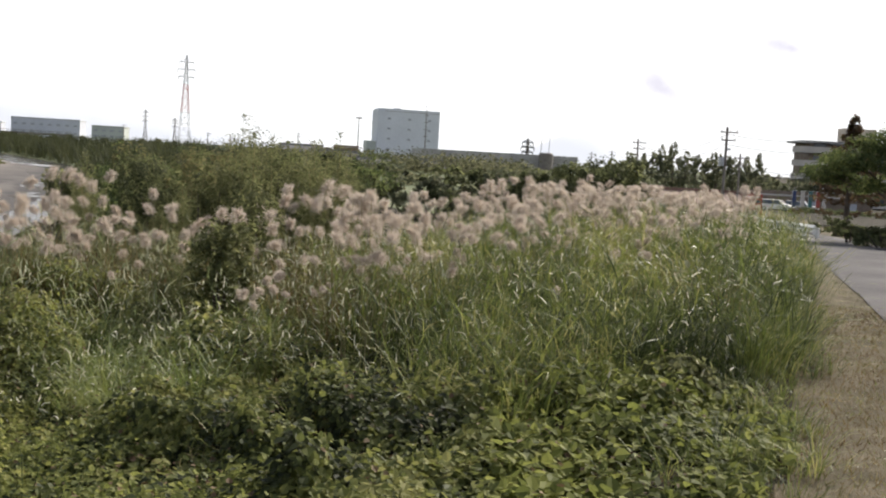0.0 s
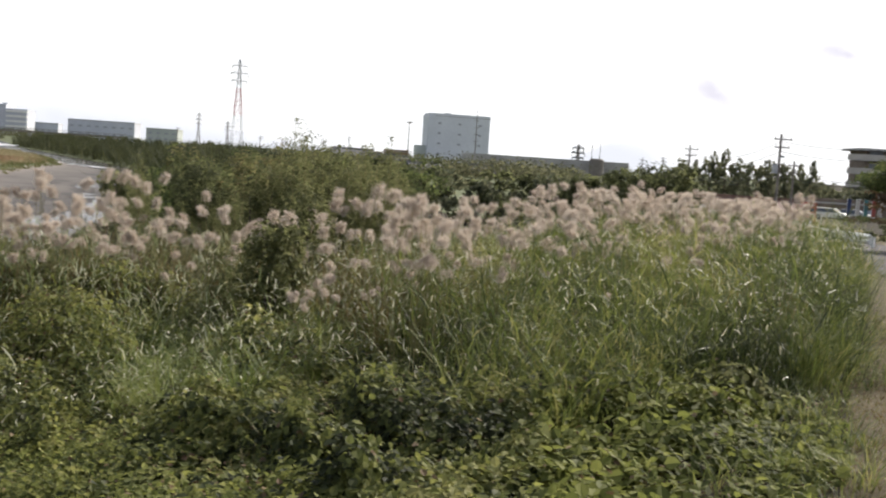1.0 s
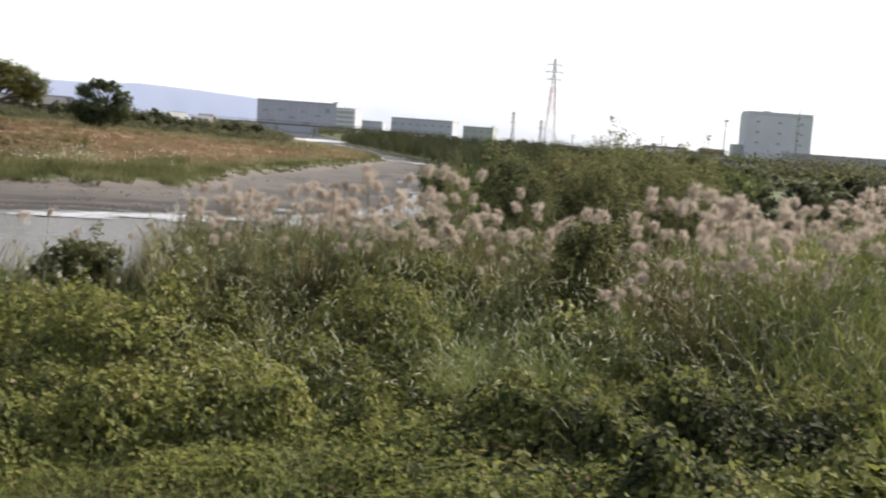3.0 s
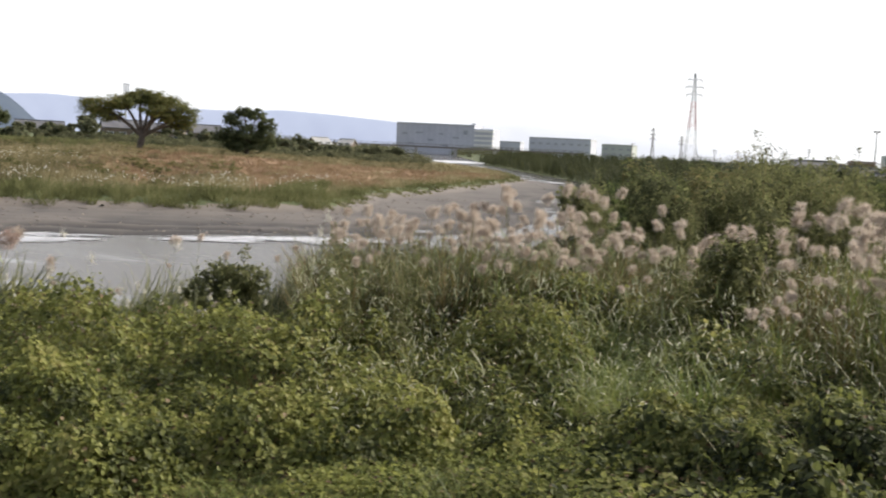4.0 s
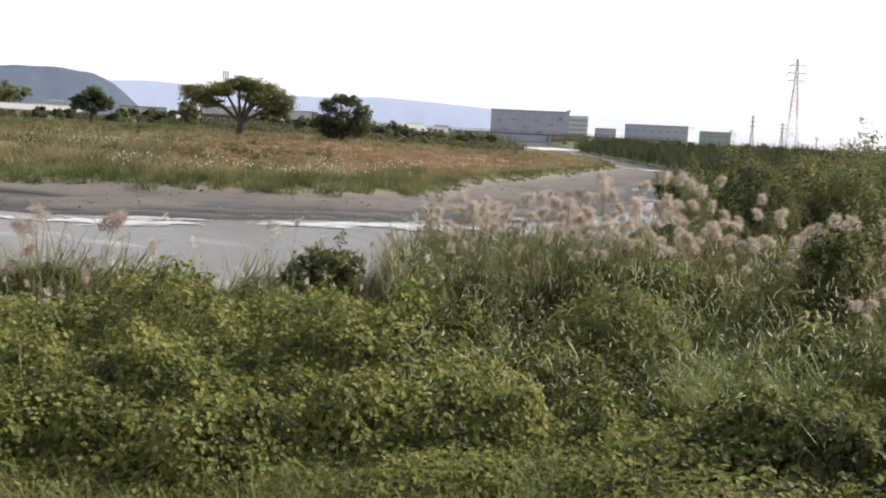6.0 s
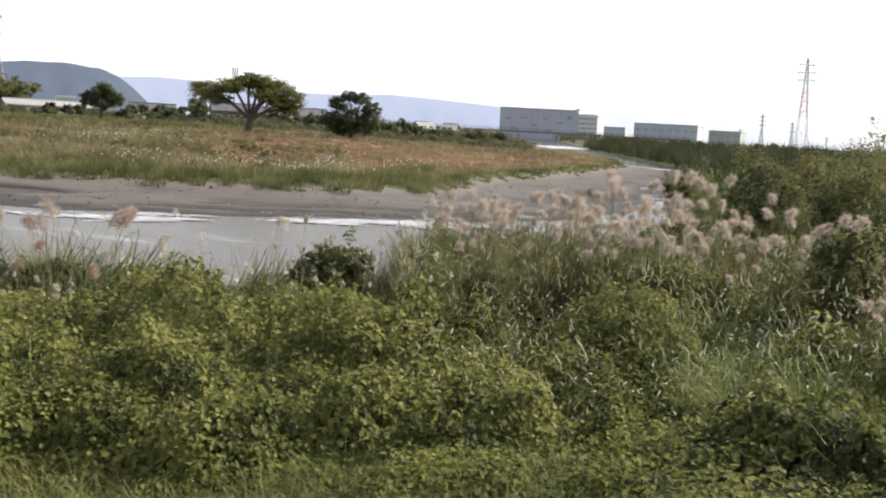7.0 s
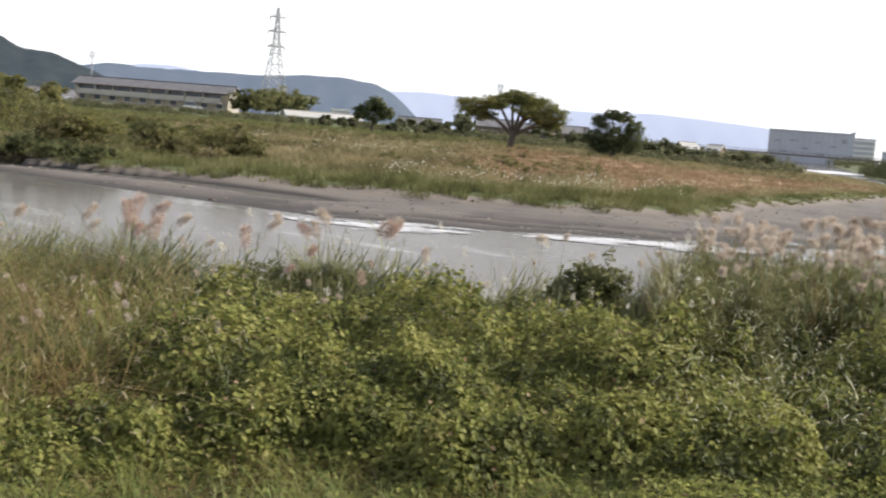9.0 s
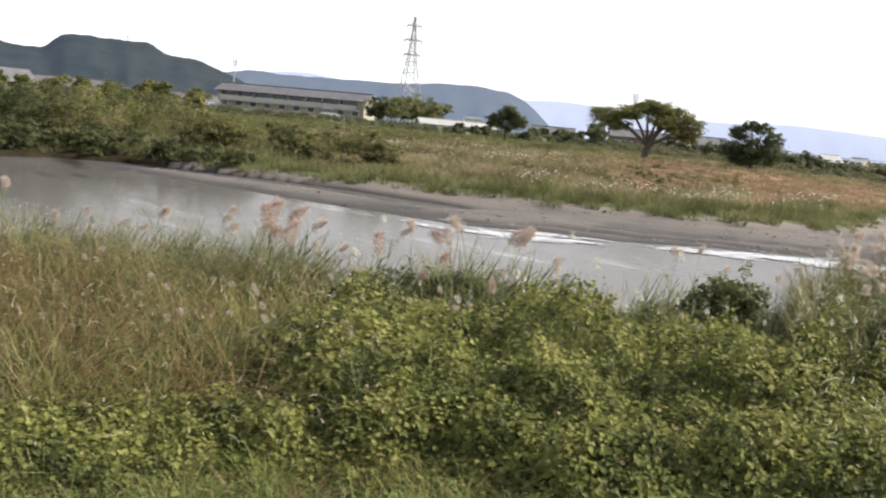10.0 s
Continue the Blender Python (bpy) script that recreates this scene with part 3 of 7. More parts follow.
def make_pebbles():
    """Stones and bits of driftwood lying about on the sandbar."""
    rng = np.random.default_rng(59)
    x, y = rng.uniform(-56, -18, 9000), rng.uniform(22, 70, 9000)
    sf, sg = side(FAR_EDGE, x, y), side(GRASS_EDGE, x, y)
    keep = (sf > 0.3) & (sg < 0.5) & (rng.random(len(x)) < 0.25 + 0.75 * (lumps(x, y, 3, 4) > 0.2))
    x, y = x[keep], y[keep]
    n = len(x)
    a = np.linspace(0, 2 * np.pi, 6, endpoint=False)
    rock = np.concatenate([np.stack([np.cos(a), np.sin(a), 0 * a], 1), np.stack([0.6 * np.cos(a + 0.4), 0.6 * np.sin(a + 0.4), 0 * a + 0.55], 1)])
    faces = np.array([(i, (i + 1) % 6, 6 + (i + 1) % 6, 6 + i) for i in range(6)] + [(6, 7, 8, 9), (6, 9, 10, 11)])
    r, up = random_axes(rng, n, 0.25)
    s = 0.02 + 0.07 * rng.random(n) ** 3
    size = np.stack([s * rng.uniform(0.8, 1.3, n), s * rng.uniform(0.8, 2.5, n), s], 1)
    v, f = scatter(rock, faces, np.stack([x, y, land(x, y) - 0.01], 1), r, up, size)
    tagged(new("pebbles", mesh_np("pebbles", v, f, solid("pebble", (0.07, 0.06, 0.052), (0.24, 0.21, 0.18), 0.8, 0.85, 0.2))), "grey pebbles and debris strewn over the sandbar", "pebbles", kind="stuff")


make_pebbles()


def make_path():
    d, nrm = np.array((0.238, 0.971)), np.array((0.971, -0.238))
    e = np.array((1.95, 0.0))
    s = np.concatenate([np.arange(-20, 60, 1.0), np.arange(60, 170, 5.0)])
    w = np.linspace(0, 2.15, 9)
    S, W = np.meshgrid(s, w, indexing="ij")
    B = W - 0.0045 * np.clip(S - 26, 0, 40) ** 2          # the path bends away to its left
    X, Y = e[0] + d[0] * S + nrm[0] * (B + 0.06 * lumps(S, W * 0, 0.7) * (W == 0)), e[1] + d[1] * S + nrm[1] * B
    Z = land(X, Y) + 0.014 + 0.015 * np.sin(W / 2.15 * np.pi)
    ns, nw = S.shape
    i, j = np.meshgrid(np.arange(ns - 1), np.arange(nw - 1), indexing="ij")
    f = np.stack([i * nw + j, i * nw + j + 1, (i + 1) * nw + j + 1, (i + 1) * nw + j], -1).reshape(-1, 4)
    tagged(new("path", mesh_np("path", np.stack([X, Y, Z], -1).reshape(-1, 3), f, M_ASPHALT, smooth=True)), "worn grey asphalt riverside path", "path", kind="structure")


make_path()
# ---- plants ----
LEAF_V = np.array([(0, 0, 0), (-0.42, 0.3, 0.09), (-0.33, 0.68, 0.06), (0, 1, -0.08), (0.33, 0.68, 0.06), (0.42, 0.3, 0.09)])
LEAF_F = np.array([(0, 3, 2, 1), (0, 5, 4, 3)])
QUAD_V = np.array([(-0.5, 0, 0), (0.5, 0, 0), (0.35, 1, 0.1), (-0.35, 1, 0.1)])
QUAD_F = np.array([(0, 1, 2, 3)])
PATCH_V = np.array([(0, 0, 0), (0.45, 0.5, 0.1), (0, 1, -0.05), (-0.45, 0.45, 0.1)])
SPIKE_V = np.array([(-0.5, 0, 0), (0.5, 0, 0), (0.18, 0.12, 1), (-0.18, 0.12, 1)])
_s = np.array([0, 0.36, 0.72, 1.0])
_w = np.array([0.38, 0.5, 0.34, 0.03])
BLADE_V = np.array([(sg * w, s ** 2.2, s - 0.25 * s ** 4) for s, w in zip(_s, _w) for sg in (-1, 1)])
BLADE_F = np.array([(2 * i, 2 * i + 1, 2 * i + 3, 2 * i + 2) for i in range(3)])


def sector(rng, n, az0, az1, d0, d1):
    """Places spread evenly over a sector of the plan."""
    a = np.radians(rng.uniform(az0, az1, n))
    d = np.sqrt(rng.uniform(d0 * d0, d1 * d1, n))
    return -d * np.sin(a), d * np.cos(a)


def verge_edge(x, y):
    return np.clip(2.0 - 0.085 * y, 0.35, 2.0) + 0.25 * lumps(x, y, 0.8)


def ledge(x, y):
    """The step up from the low front strip to the mass of vines, 0 to 1."""
    az = np.degrees(np.arctan2(-np.asarray(x, float), np.asarray(y, float)))
    return sstep(6.5, 6.85, path_left(x, y) + 0.17 * np.clip(24.5 - az, 0, 22) - 0.07 * np.clip(az - 25, 0, 24) + 0.7 * lumps(x, y, 1.6, 4) + 0.25 * lumps(x, y, 0.5, 2))


CELL, CX0, CY0, CNX, CNY = 0.03, -16.0, -1.0, 700, 620


def dome_field(rng, n, r0, r1, h0, h1, under=None, power=0.55):
    """The upper hull of many rounded domes, on the canopy's grid; each sits on the field under it."""
    field = np.zeros((CNX, CNY))
    base = np.zeros((CNX, CNY)) if under is None else under
    cx, cy = rng.uniform(0, CNX, n), rng.uniform(0, CNY, n)
    rad, high = rng.uniform(r0, r1, n), rng.uniform(h0, h1, n)
    for x, y, r, h in zip(cx, cy, rad, high):
        k = int(r / CELL) + 1
        i0, i1, j0, j1 = max(0, int(x) - k), min(CNX, int(x) + k + 2), max(0, int(y) - k), min(CNY, int(y) + k + 2)
        q = (((np.arange(i0, i1) - x) ** 2)[:, None] + ((np.arange(j0, j1) - y) ** 2)[None]) * (CELL / r) ** 2
        z = base[int(x), int(y)] * 0.95 + h * np.clip(1 - q, 0, 1) ** power
        part_ = field[i0:i1, j0:j1]
        np.maximum(part_, np.where(q < 1, z, 0), out=part_)
    return np.maximum(field, base)


def make_canopy():
    """How high the vines lie over the ground, as a grid: a steep front, swelling mounds, leafy lumps on them."""
    rng = np.random.default_rng(77)
    X, Y = np.meshgrid(CX0 + CELL * (np.arange(CNX) + 0.5), CY0 + CELL * (np.arange(CNY) + 0.5), indexing="ij")
    big = dome_field(rng, 190, 0.45, 0.95, 0.12, 0.5)
    lump = dome_field(rng, 760, 0.18, 0.4, 0.1, 0.3, big)
    lump = lump * (1.2 - 0.2 * sstep(20, 36, np.degrees(np.arctan2(-X, np.maximum(Y, 0.01)))))
    knob = dome_field(rng, 5600, 0.07, 0.17, 0.03, 0.1)
    p, sn, d = path_left(X, Y), -side(NEAR_EDGE, X, Y), np.hypot(X, Y)
    back = 1 - sstep(12.6, 11.4, sn)
    az = np.degrees(np.arctan2(-X, np.maximum(Y, 0.01)))
    rise = ledge(X, Y) * back * sstep(-1, 12, az + 1.5 * lumps(X, Y, 1.1, 3)) * (1 - 0.6 * sstep(54, 61, az + 2 * lumps(X, Y, 0.9, 8)))
    rise = rise * (1 - 0.8 * sstep(-0.5, 0.3, dry_patch(X, Y)))
    front = 0.03 + 0.3 * lump * (1 - 0.65 * (1 - back))
    body = -0.62 + 0.17 * sstep(6.6, 10.2, d) - land(X, Y)          # the mass slopes up away from the path
    top = rise * (np.maximum(body, 0.06) + lump)
    return (np.maximum(front, top) + knob * (0.55 + 0.45 * rise)) * sstep(0, 0.8, p - verge_edge(X, Y))



def mound(x, y):
    """How high the vines lie over the ground."""
    u, v = (np.asarray(x, float) - CX0) / CELL - 0.5, (np.asarray(y, float) - CY0) / CELL - 0.5
    i, j = np.clip(u.astype(int), 0, CNX - 2), np.clip(v.astype(int), 0, CNY - 2)
    a, b = np.clip(u - i, 0, 1), np.clip(v - j, 0, 1)
    return (CANOPY[i, j] * (1 - a) + CANOPY[i + 1, j] * a) * (1 - b) + (CANOPY[i, j + 1] * (1 - a) + CANOPY[i + 1, j + 1] * a) * b


def dry_patch(x, y):
    """Where dry brown grass stands instead of vines: above 0."""
    az, d = np.degrees(np.arctan2(-x, y)), np.hypot(x, y)
    return 0.13 * (az - 60.5) + 0.95 * lumps(x, y, 1.1, 6) - 2.6 * (1 - sstep(7.0, 8.2, d + 0.5 * lumps(x, y, 0.8, 3))) - 0.5 * sstep(68.5, 70.5, az)


CANOPY = make_canopy()


def vines():
    rng = np.random.default_rng(3)
    beds = (("kudzu_leaves", 95000, (-3, 32, 4.2, 8.6), (0.026, 0.062), M_VINE, "dark green kudzu vines with open hollows"),
            ("kudzu_leaves", 70000, (0, 32, 8.6, 14.4), (0.03, 0.07), M_VINE, "dark green kudzu vines farther down the bank"),
            ("fresh_kudzu_leaves", 165000, (9, 76, 4.2, 8.6), (0.024, 0.058), M_VINE_PALE, "light green kudzu vines spread thick over the bank"),
            ("fresh_kudzu_leaves", 170000, (3, 76, 8.6, 14.4), (0.03, 0.066), M_VINE_PALE, "light green kudzu vines farther down the bank"),
            ("broad_ground_leaves", 11500, (-20, -2.5, 4.2, 8.2), (0.036, 0.085), M_BROAD, "broad light green leaves low beside the verge"),
            ("clover_leaves", 80000, (-2, 42, 4.6, 8.8), (0.018, 0.044), M_BROAD, "small light green leaves low before the vines"),
            ("dead_leaves", 20000, (-20, 78, 4.2, 14), (0.016, 0.045), M_DEAD, "withered brown leaves caught in the vines"))
    for name, n, reg, size, mat, lab in beds:
        x, y = sector(rng, n, *reg)
        # steep flanks of the mounds carry as many leaves for their face as the tops do
        slope = np.hypot(mound(x + 0.03, y) - mound(x - 0.03, y), mound(x, y + 0.03) - mound(x, y - 0.03)) / 0.06
        p, sn = path_left(x, y), -side(NEAR_EDGE, x, y)
        keep = (p > verge_edge(x, y)) & (sn > 11.9 + 0.5 * lumps(x, y, 0.9, 2)) & (rng.random(n) < np.clip(0.5 - 1.6 * (dry_patch(x, y) + 0.15), 0.08, 1))
        az, near_d, step = np.degrees(np.arctan2(-x, y)), np.hypot(x, y), ledge(x, y)
        if name == "clover_leaves":
            keep &= (step < 0.3) & (lumps(x, y, 0.8, 9) > -0.55 + 1.0 * sstep(30, 40, az) + 0.7 * (1 - sstep(14, 20, az)))
        if name == "broad_ground_leaves":
            keep &= lumps(x, y, 0.5, 3) > -0.6
        if mat in (M_VINE, M_VINE_PALE):
            keep &= rng.random(n) < np.clip(0.55 * np.sqrt(1 + slope ** 2), 0, 1)
            # paler leaves take over from the darker ones as the bearing grows
            mixed = sstep(13, 24, az + 7 * lumps(x, y, 1.2, 5) + 10 * (reg[2] > 8))
            keep &= rng.random(n) < (1 - mixed if mat is M_VINE else mixed)
            keep &= rng.random(n) < np.where((step > 0.1) | (az < 7 + 2 * lumps(x, y, 0.9, 3)), 1.0, 0.25)
            keep &= (near_d > 6.1 + 0.5 * lumps(x, y, 0.8, 9)) | (az < 16) | (rng.random(n) < 0.22)
        x, y = x[keep], y[keep]
        n = len(x)
        e = 0.05
        gx, gy = (mound(x + e, y) - mound(x - e, y)) / (2 * e), (mound(x, y + e) - mound(x, y - e)) / (2 * e)
        z = land(x, y) + np.maximum(mound(x, y) - 0.17 * rng.random(n) ** 1.4 + 0.11 * rng.random(n) ** 4, 0.0) + 0.02
        face = unit(np.stack([-gx, -gy, np.ones(n)], 1))
        up = unit(face + np.array([0, 0, 0.4]) + rng.normal(0, 0.58, (n, 3)))
        a = rng.uniform(0, 2 * np.pi, n)
        r = np.stack([np.cos(a), np.sin(a), np.zeros(n)], 1)
        r = unit(r - (r * up).sum(1)[:, None] * up)
        tv, tf = (LEAF_V, LEAF_F) if reg[2] < 8 else (PATCH_V, QUAD_F)
        v, f = scatter(tv, tf, np.stack([x, y, z], 1), r, up, 1.06 * size[0] + 1.06 * (size[1] - size[0]) * rng.random(n) ** 1.3)
        tagged(new(name, mesh_np(name, v, f, mat)), lab, "vines", kind="stuff")


def tufts(rng, x, y, per, spread, h, width, bend, tilt=(0, 0), base=None):
    """Tufts of bent blades: arrays for one mesh."""
    n = len(x) * per
    cx, cy = np.repeat(x, per), np.repeat(y, per)
    r = np.abs(rng.normal(0, spread, n))
    a = rng.uniform(0, 2 * np.pi, n)
    px, py = cx + r * np.cos(a), cy + r * np.sin(a)
    pz = land(px, py) if base is None else base(px, py)
    out = np.stack([np.cos(a), np.sin(a), np.zeros(n)], 1)
    up = unit(np.stack([0.18 * np.cos(a) + tilt[0] + rng.normal(0, 0.1, n), 0.18 * np.sin(a) + tilt[1] + rng.normal(0, 0.1, n), np.ones(n)], 1))
    out = unit(out - (out * up).sum(1)[:, None] * up)
    right = np.cross(out, up)
    hh = np.repeat(rng.uniform(*h, len(x)) if isinstance(h, tuple) else h, per) * rng.uniform(0.55, 1.1, n)
    size = np.stack([rng.uniform(*width, n), hh * rng.uniform(*bend, n), hh], 1)
    return scatter(BLADE_V, BLADE_F, np.stack([px, py, pz], 1), right, up, size)


def grasses():
    rng = np.random.default_rng(5)
    # the tall green stand beside the path, thinning out towards the vines
    x, y = sector(rng, 3600, -19, 15, 6.4, 18)
    az = np.degrees(np.arctan2(-x, y))
    p = path_left(x, y)
    front = 7.0 + 0.6 * lumps(x, y, 1.3) + 0.5 * np.clip(az - 0.5, 0, 20) + 1.1 * (1 - sstep(-12, -7, az))
    keep = (p > verge_edge(x, y) + 0.15) & (np.hypot(x, y) > front) & (rng.random(len(x)) < 1 - 0.97 * sstep(-2.5, 4.5, az + 2.5 * lumps(x, y, 1.2, 8) - 0.6 * (np.hypot(x, y) - 9)))
    x, y, az = x[keep], y[keep], az[keep]
    low = rng.random(len(x)) < 0.5
    rise = 0.55 + 0.45 * sstep(7, 11, np.hypot(x, y))
    for sel, top, nm in ((low, (0.1, 0.75), "green_grass"), (~low, (0.7, 1.25), "tall_green_grass")):
        h = np.clip(rng.uniform(*top, int(sel.sum())) * rise[sel] - land(x[sel], y[sel]), 0.3, 1.7)
        v, f = tufts(rng, x[sel], y[sel], 15, 0.17, h, (0.0045, 0.0115), (0.1, 1.0))
        tagged(new(nm, mesh_np(nm, v, f, M_BLADE)), "tall green pampas grass blades beside the path", "grass", kind="stuff")
    # arching leaves at all heights of the stand
    n = 21000
    k = rng.integers(0, len(x), n)
    lx, ly = x[k] + rng.normal(0, 0.22, n), y[k] + rng.normal(0, 0.22, n)
    ok = path_left(lx, ly) > verge_edge(lx, ly) + 0.1
    lx, ly, k = lx[ok], ly[ok], k[ok]
    n = len(lx)
    lz = land(lx, ly) + rng.uniform(0.1, 0.92, n) * (0.75 * rise[k] + 0.35)
    r, up = random_axes(rng, n, 0.55)
    hh = rng.uniform(0.12, 0.34, n)
    v, f = scatter(BLADE_V, BLADE_F, np.stack([lx, ly, lz], 1), r, up, np.stack([rng.uniform(0.004, 0.01, n), hh * rng.uniform(0.5, 1.6, n), hh], 1))
    tagged(new("arching_grass_leaves", mesh_np("arching_grass_leaves", v, f, M_BLADE)), "arching green leaves of the tall grass", "grass", kind="stuff")
    # dry stalks and sheaths under the plumes
    x, y = sector(rng, 1500, -15.5, 32, 10.5, 19)
    az, d = np.degrees(np.arctan2(-x, y)), np.hypot(x, y)
    keep = (path_left(x, y) > verge_edge(x, y) + 0.3) & ((az < 7) | (d > 12)) & (d < 17 + 4 * (az < 0)) & (lumps(x, y, 1.4, 2) > -0.35)
    x, y, az = x[keep], y[keep], az[keep]
    v, f = tufts(rng, x, y, 9, 0.13, np.clip(rng.uniform(0.5, 1.15, len(x)) - 0.45 * sstep(6, 20, az) - land(x, y), 0.5, 1.9), (0.005, 0.012), (0.05, 0.45))
    tagged(new("dry_reed_stalks", mesh_np("dry_reed_stalks", v, f, M_BLADE_DRY)), "dry brownish reed stalks under the plumes", "reeds", kind="stuff")
    # reeds among the vines, up to the top of the bank
    x, y = sector(rng, 800, 9, 32, 9.5, 18.5)
    keep = rng.random(len(x)) < 0.08 + 0.92 * sstep(11.5, 13.5, np.hypot(x, y))
    x, y = x[keep], y[keep]
    v, f = tufts(rng, x, y, 16, 0.14, (0.7, 1.4), (0.008, 0.018), (0.1, 0.6))
    tagged(new("mixed_reed_grass", mesh_np("mixed_reed_grass", v, f, M_REED_DARK)), "green reeds growing up through the vines", "grass", kind="stuff")
    # the darker, leafy mass under the plumes towards the water
    x, y = sector(rng, 950, 13, 32.5, 12.4, 17)
    keep = lumps(x, y, 1.0, 5) > -0.3
    x, y = x[keep], y[keep]
    az = np.degrees(np.arctan2(-x, y))
    h = np.clip(rng.uniform(0.35, 1.0, len(x)) - 0.2 * sstep(29, 33, az) - land(x, y), 0.5, 1.8)
    pick = rng.random(len(x)) < 0.6
    for sel, nm, mat, lab in ((pick, "tall_reed_leaves", M_REED_DARK, "tall green reed leaves under the plumes"), (~pick, "dry_reed_stalks", M_BLADE_DRY, "brown reed stalks under the plumes")):
        v, f = tufts(rng, x[sel], y[sel], 15, 0.11, h[sel], (0.007, 0.016), (0.05, 0.4), (0.1, 0.03))
        tagged(new(nm, mesh_np(nm, v, f, mat)), lab, "reeds", kind="stuff")
    # curled pale leaf tips among the reeds; their whitish colour paints the sun's glints
    x, y = sector(rng, 5600, -17, 32, 7.4, 17)
    keep = path_left(x, y) > verge_edge(x, y) + 0.3
    x, y = x[keep], y[keep]
    az, n = np.degrees(np.arctan2(-x, y)), len(x)
    z = land(x, y) + 0.25 + rng.random(n) * (0.95 - 0.35 * sstep(8, 20, az)) * (0.6 + 0.4 * sstep(7.5, 11, np.hypot(x, y)))
    r, up = random_axes(rng, n, 0.9)
    hh = 0.03 + 0.055 * rng.random(n) ** 2
    v, f = scatter(BLADE_V, BLADE_F, np.stack([x, y, z], 1), r, up, np.stack([rng.uniform(0.005, 0.011, n), hh * 0.9, hh], 1))
    tagged(new("pale_dry_leaves", mesh_np("pale_dry_leaves", v, f, M_PALE)), "curled pale leaf tips painting the white glints on the reeds", "leaves", kind="stuff")
    # silvery leaves of the reeds growing through the vines
    x, y = sector(rng, 7000, -2, 33, 8.2, 15)
    keep = rng.random(len(x)) < 0.15 + 0.85 * sstep(9.0, 11.5, np.hypot(x, y) + 1.5 * lumps(x, y, 1.1, 4))
    x, y = x[keep], y[keep]
    n = len(x)
    az = np.degrees(np.arctan2(-x, y))
    z = land(x, y) + mound(x, y) * 0.6 + 0.08 + rng.random(n) * (0.35 + 0.55 * sstep(8.5, 12, np.hypot(x, y)))
    r, up = random_axes(rng, n, 0.55)
    hh = 0.05 + 0.11 * rng.random(n)
    v, f = scatter(BLADE_V, BLADE_F, np.stack([x, y, z], 1), r, up, np.stack([rng.uniform(0.006, 0.014, n), hh, hh], 1))
    tagged(new("silvery_reed_leaves", mesh_np("silvery_reed_leaves", v, f, M_SILVER)), "silvery green reed leaves above the vines", "leaves", kind="stuff")
    # bright low grass along the top of the bank, and in patches among the reeds
    x, y = sector(rng, 3000, 6, 66, 8.4, 16.5)
    sn, az = -side(NEAR_EDGE, x, y), np.degrees(np.arctan2(-x, y))
    keep = ((sn > 8.8) & (sn < 13.8) & (az > 27)) | ((az < 27) & (az > 17) & (lumps(x, y, 0.7, 15) > 0.45))
    x, y = x[keep], y[keep]
    v, f = tufts(rng, x, y, 13, 0.1, 0.28 + 0.3 * rng.random(len(x)) + 0.32 * (np.degrees(np.arctan2(-x, y)) < 27), (0.004, 0.01), (0.3, 1.0))
    tagged(new("bank_grass", mesh_np("bank_grass", v, f, M_FRESH)), "bright green grass along the top of the bank", "grass", kind="stuff")
    # a bright stand of fresh grass over the vines, and low dark grass along the verge
    x, y = sector(rng, 430, 8, 18.5, 8.4, 12.6)
    keep = lumps(x, y, 0.55, 14) > 0.05
    x, y = x[keep], y[keep]
    v, f = tufts(rng, x, y, 17, 0.09, mound(x, y) + rng.uniform(0.2, 0.75, len(x)), (0.004, 0.01), (0.3, 1.1))
    tagged(new("fresh_grass", mesh_np("fresh_grass", v, f, M_FRESH)), "bright yellow-green grass standing over the vines", "grass", kind="stuff")
    x, y = sector(rng, 700, -21, -6, 5.5, 16)
    p = path_left(x, y) - verge_edge(x, y)
    keep = (p > -0.15) & (p < 0.7)
    v, f = tufts(rng, x[keep], y[keep], 14, 0.08, (0.12, 0.4), (0.003, 0.007), (0.4, 1.2))
    tagged(new("low_grass_tufts", mesh_np("low_grass_tufts", v, f, M_BLADE)), "low green grass along the edge of the verge", "grass", kind="stuff")
    # low tufts in the vines
    x, y = sector(rng, 760, -1, 78, 4.9, 13)
    v, f = tufts(rng, x, y, 12, 0.06, mound(x, y) + rng.uniform(0.06, 0.3, len(x)), (0.003, 0.007), (0.3, 1.1))
    tagged(new("low_grass_tufts", mesh_np("low_grass_tufts", v, f, M_BLADE)), "low grass tufts among the vines", "grass", kind="stuff")
    # wind-bent reeds at the water's edge
    x, y = sector(rng, 5200, 27, 80, 11.0, 22)
    sn = -side(NEAR_EDGE, x, y)
    keep = (sn > 8.3) & (sn < 11.5) & (lumps(x, y, 1.3, 3) > -0.3)
    v, f = tufts(rng, x[keep], y[keep], 11, 0.12, 0.5 + 0.6 * rng.random(int(keep.sum())) + 0.3 * np.clip(lumps(x[keep], y[keep], 1.6, 5), 0, 1), (0.007, 0.014), (0.15, 0.6), (0.5, 0.24))
    tagged(new("waterside_reeds", mesh_np("waterside_reeds", v, f, M_REED_DARK)), "wind-bent green reeds along the water", "reeds", kind="stuff")
    # small white seed heads along the top of the bank
    x, y = sector(rng, 70, 29, 56, 10.3, 13.2)
    n, per = len(x), 46
    o = rng.normal(0, 1, (n * per, 3))
    size = np.repeat(rng.uniform(0.02, 0.04, n), per)
    c = np.repeat(np.stack([x, y, land(x, y) + mound(x, y) + rng.uniform(0.25, 0.7, n)], 1), per, 0) + unit(o) * size[:, None] * np.array([0.8, 0.8, 1.5]) * rng.random((n * per, 1)) ** 0.4
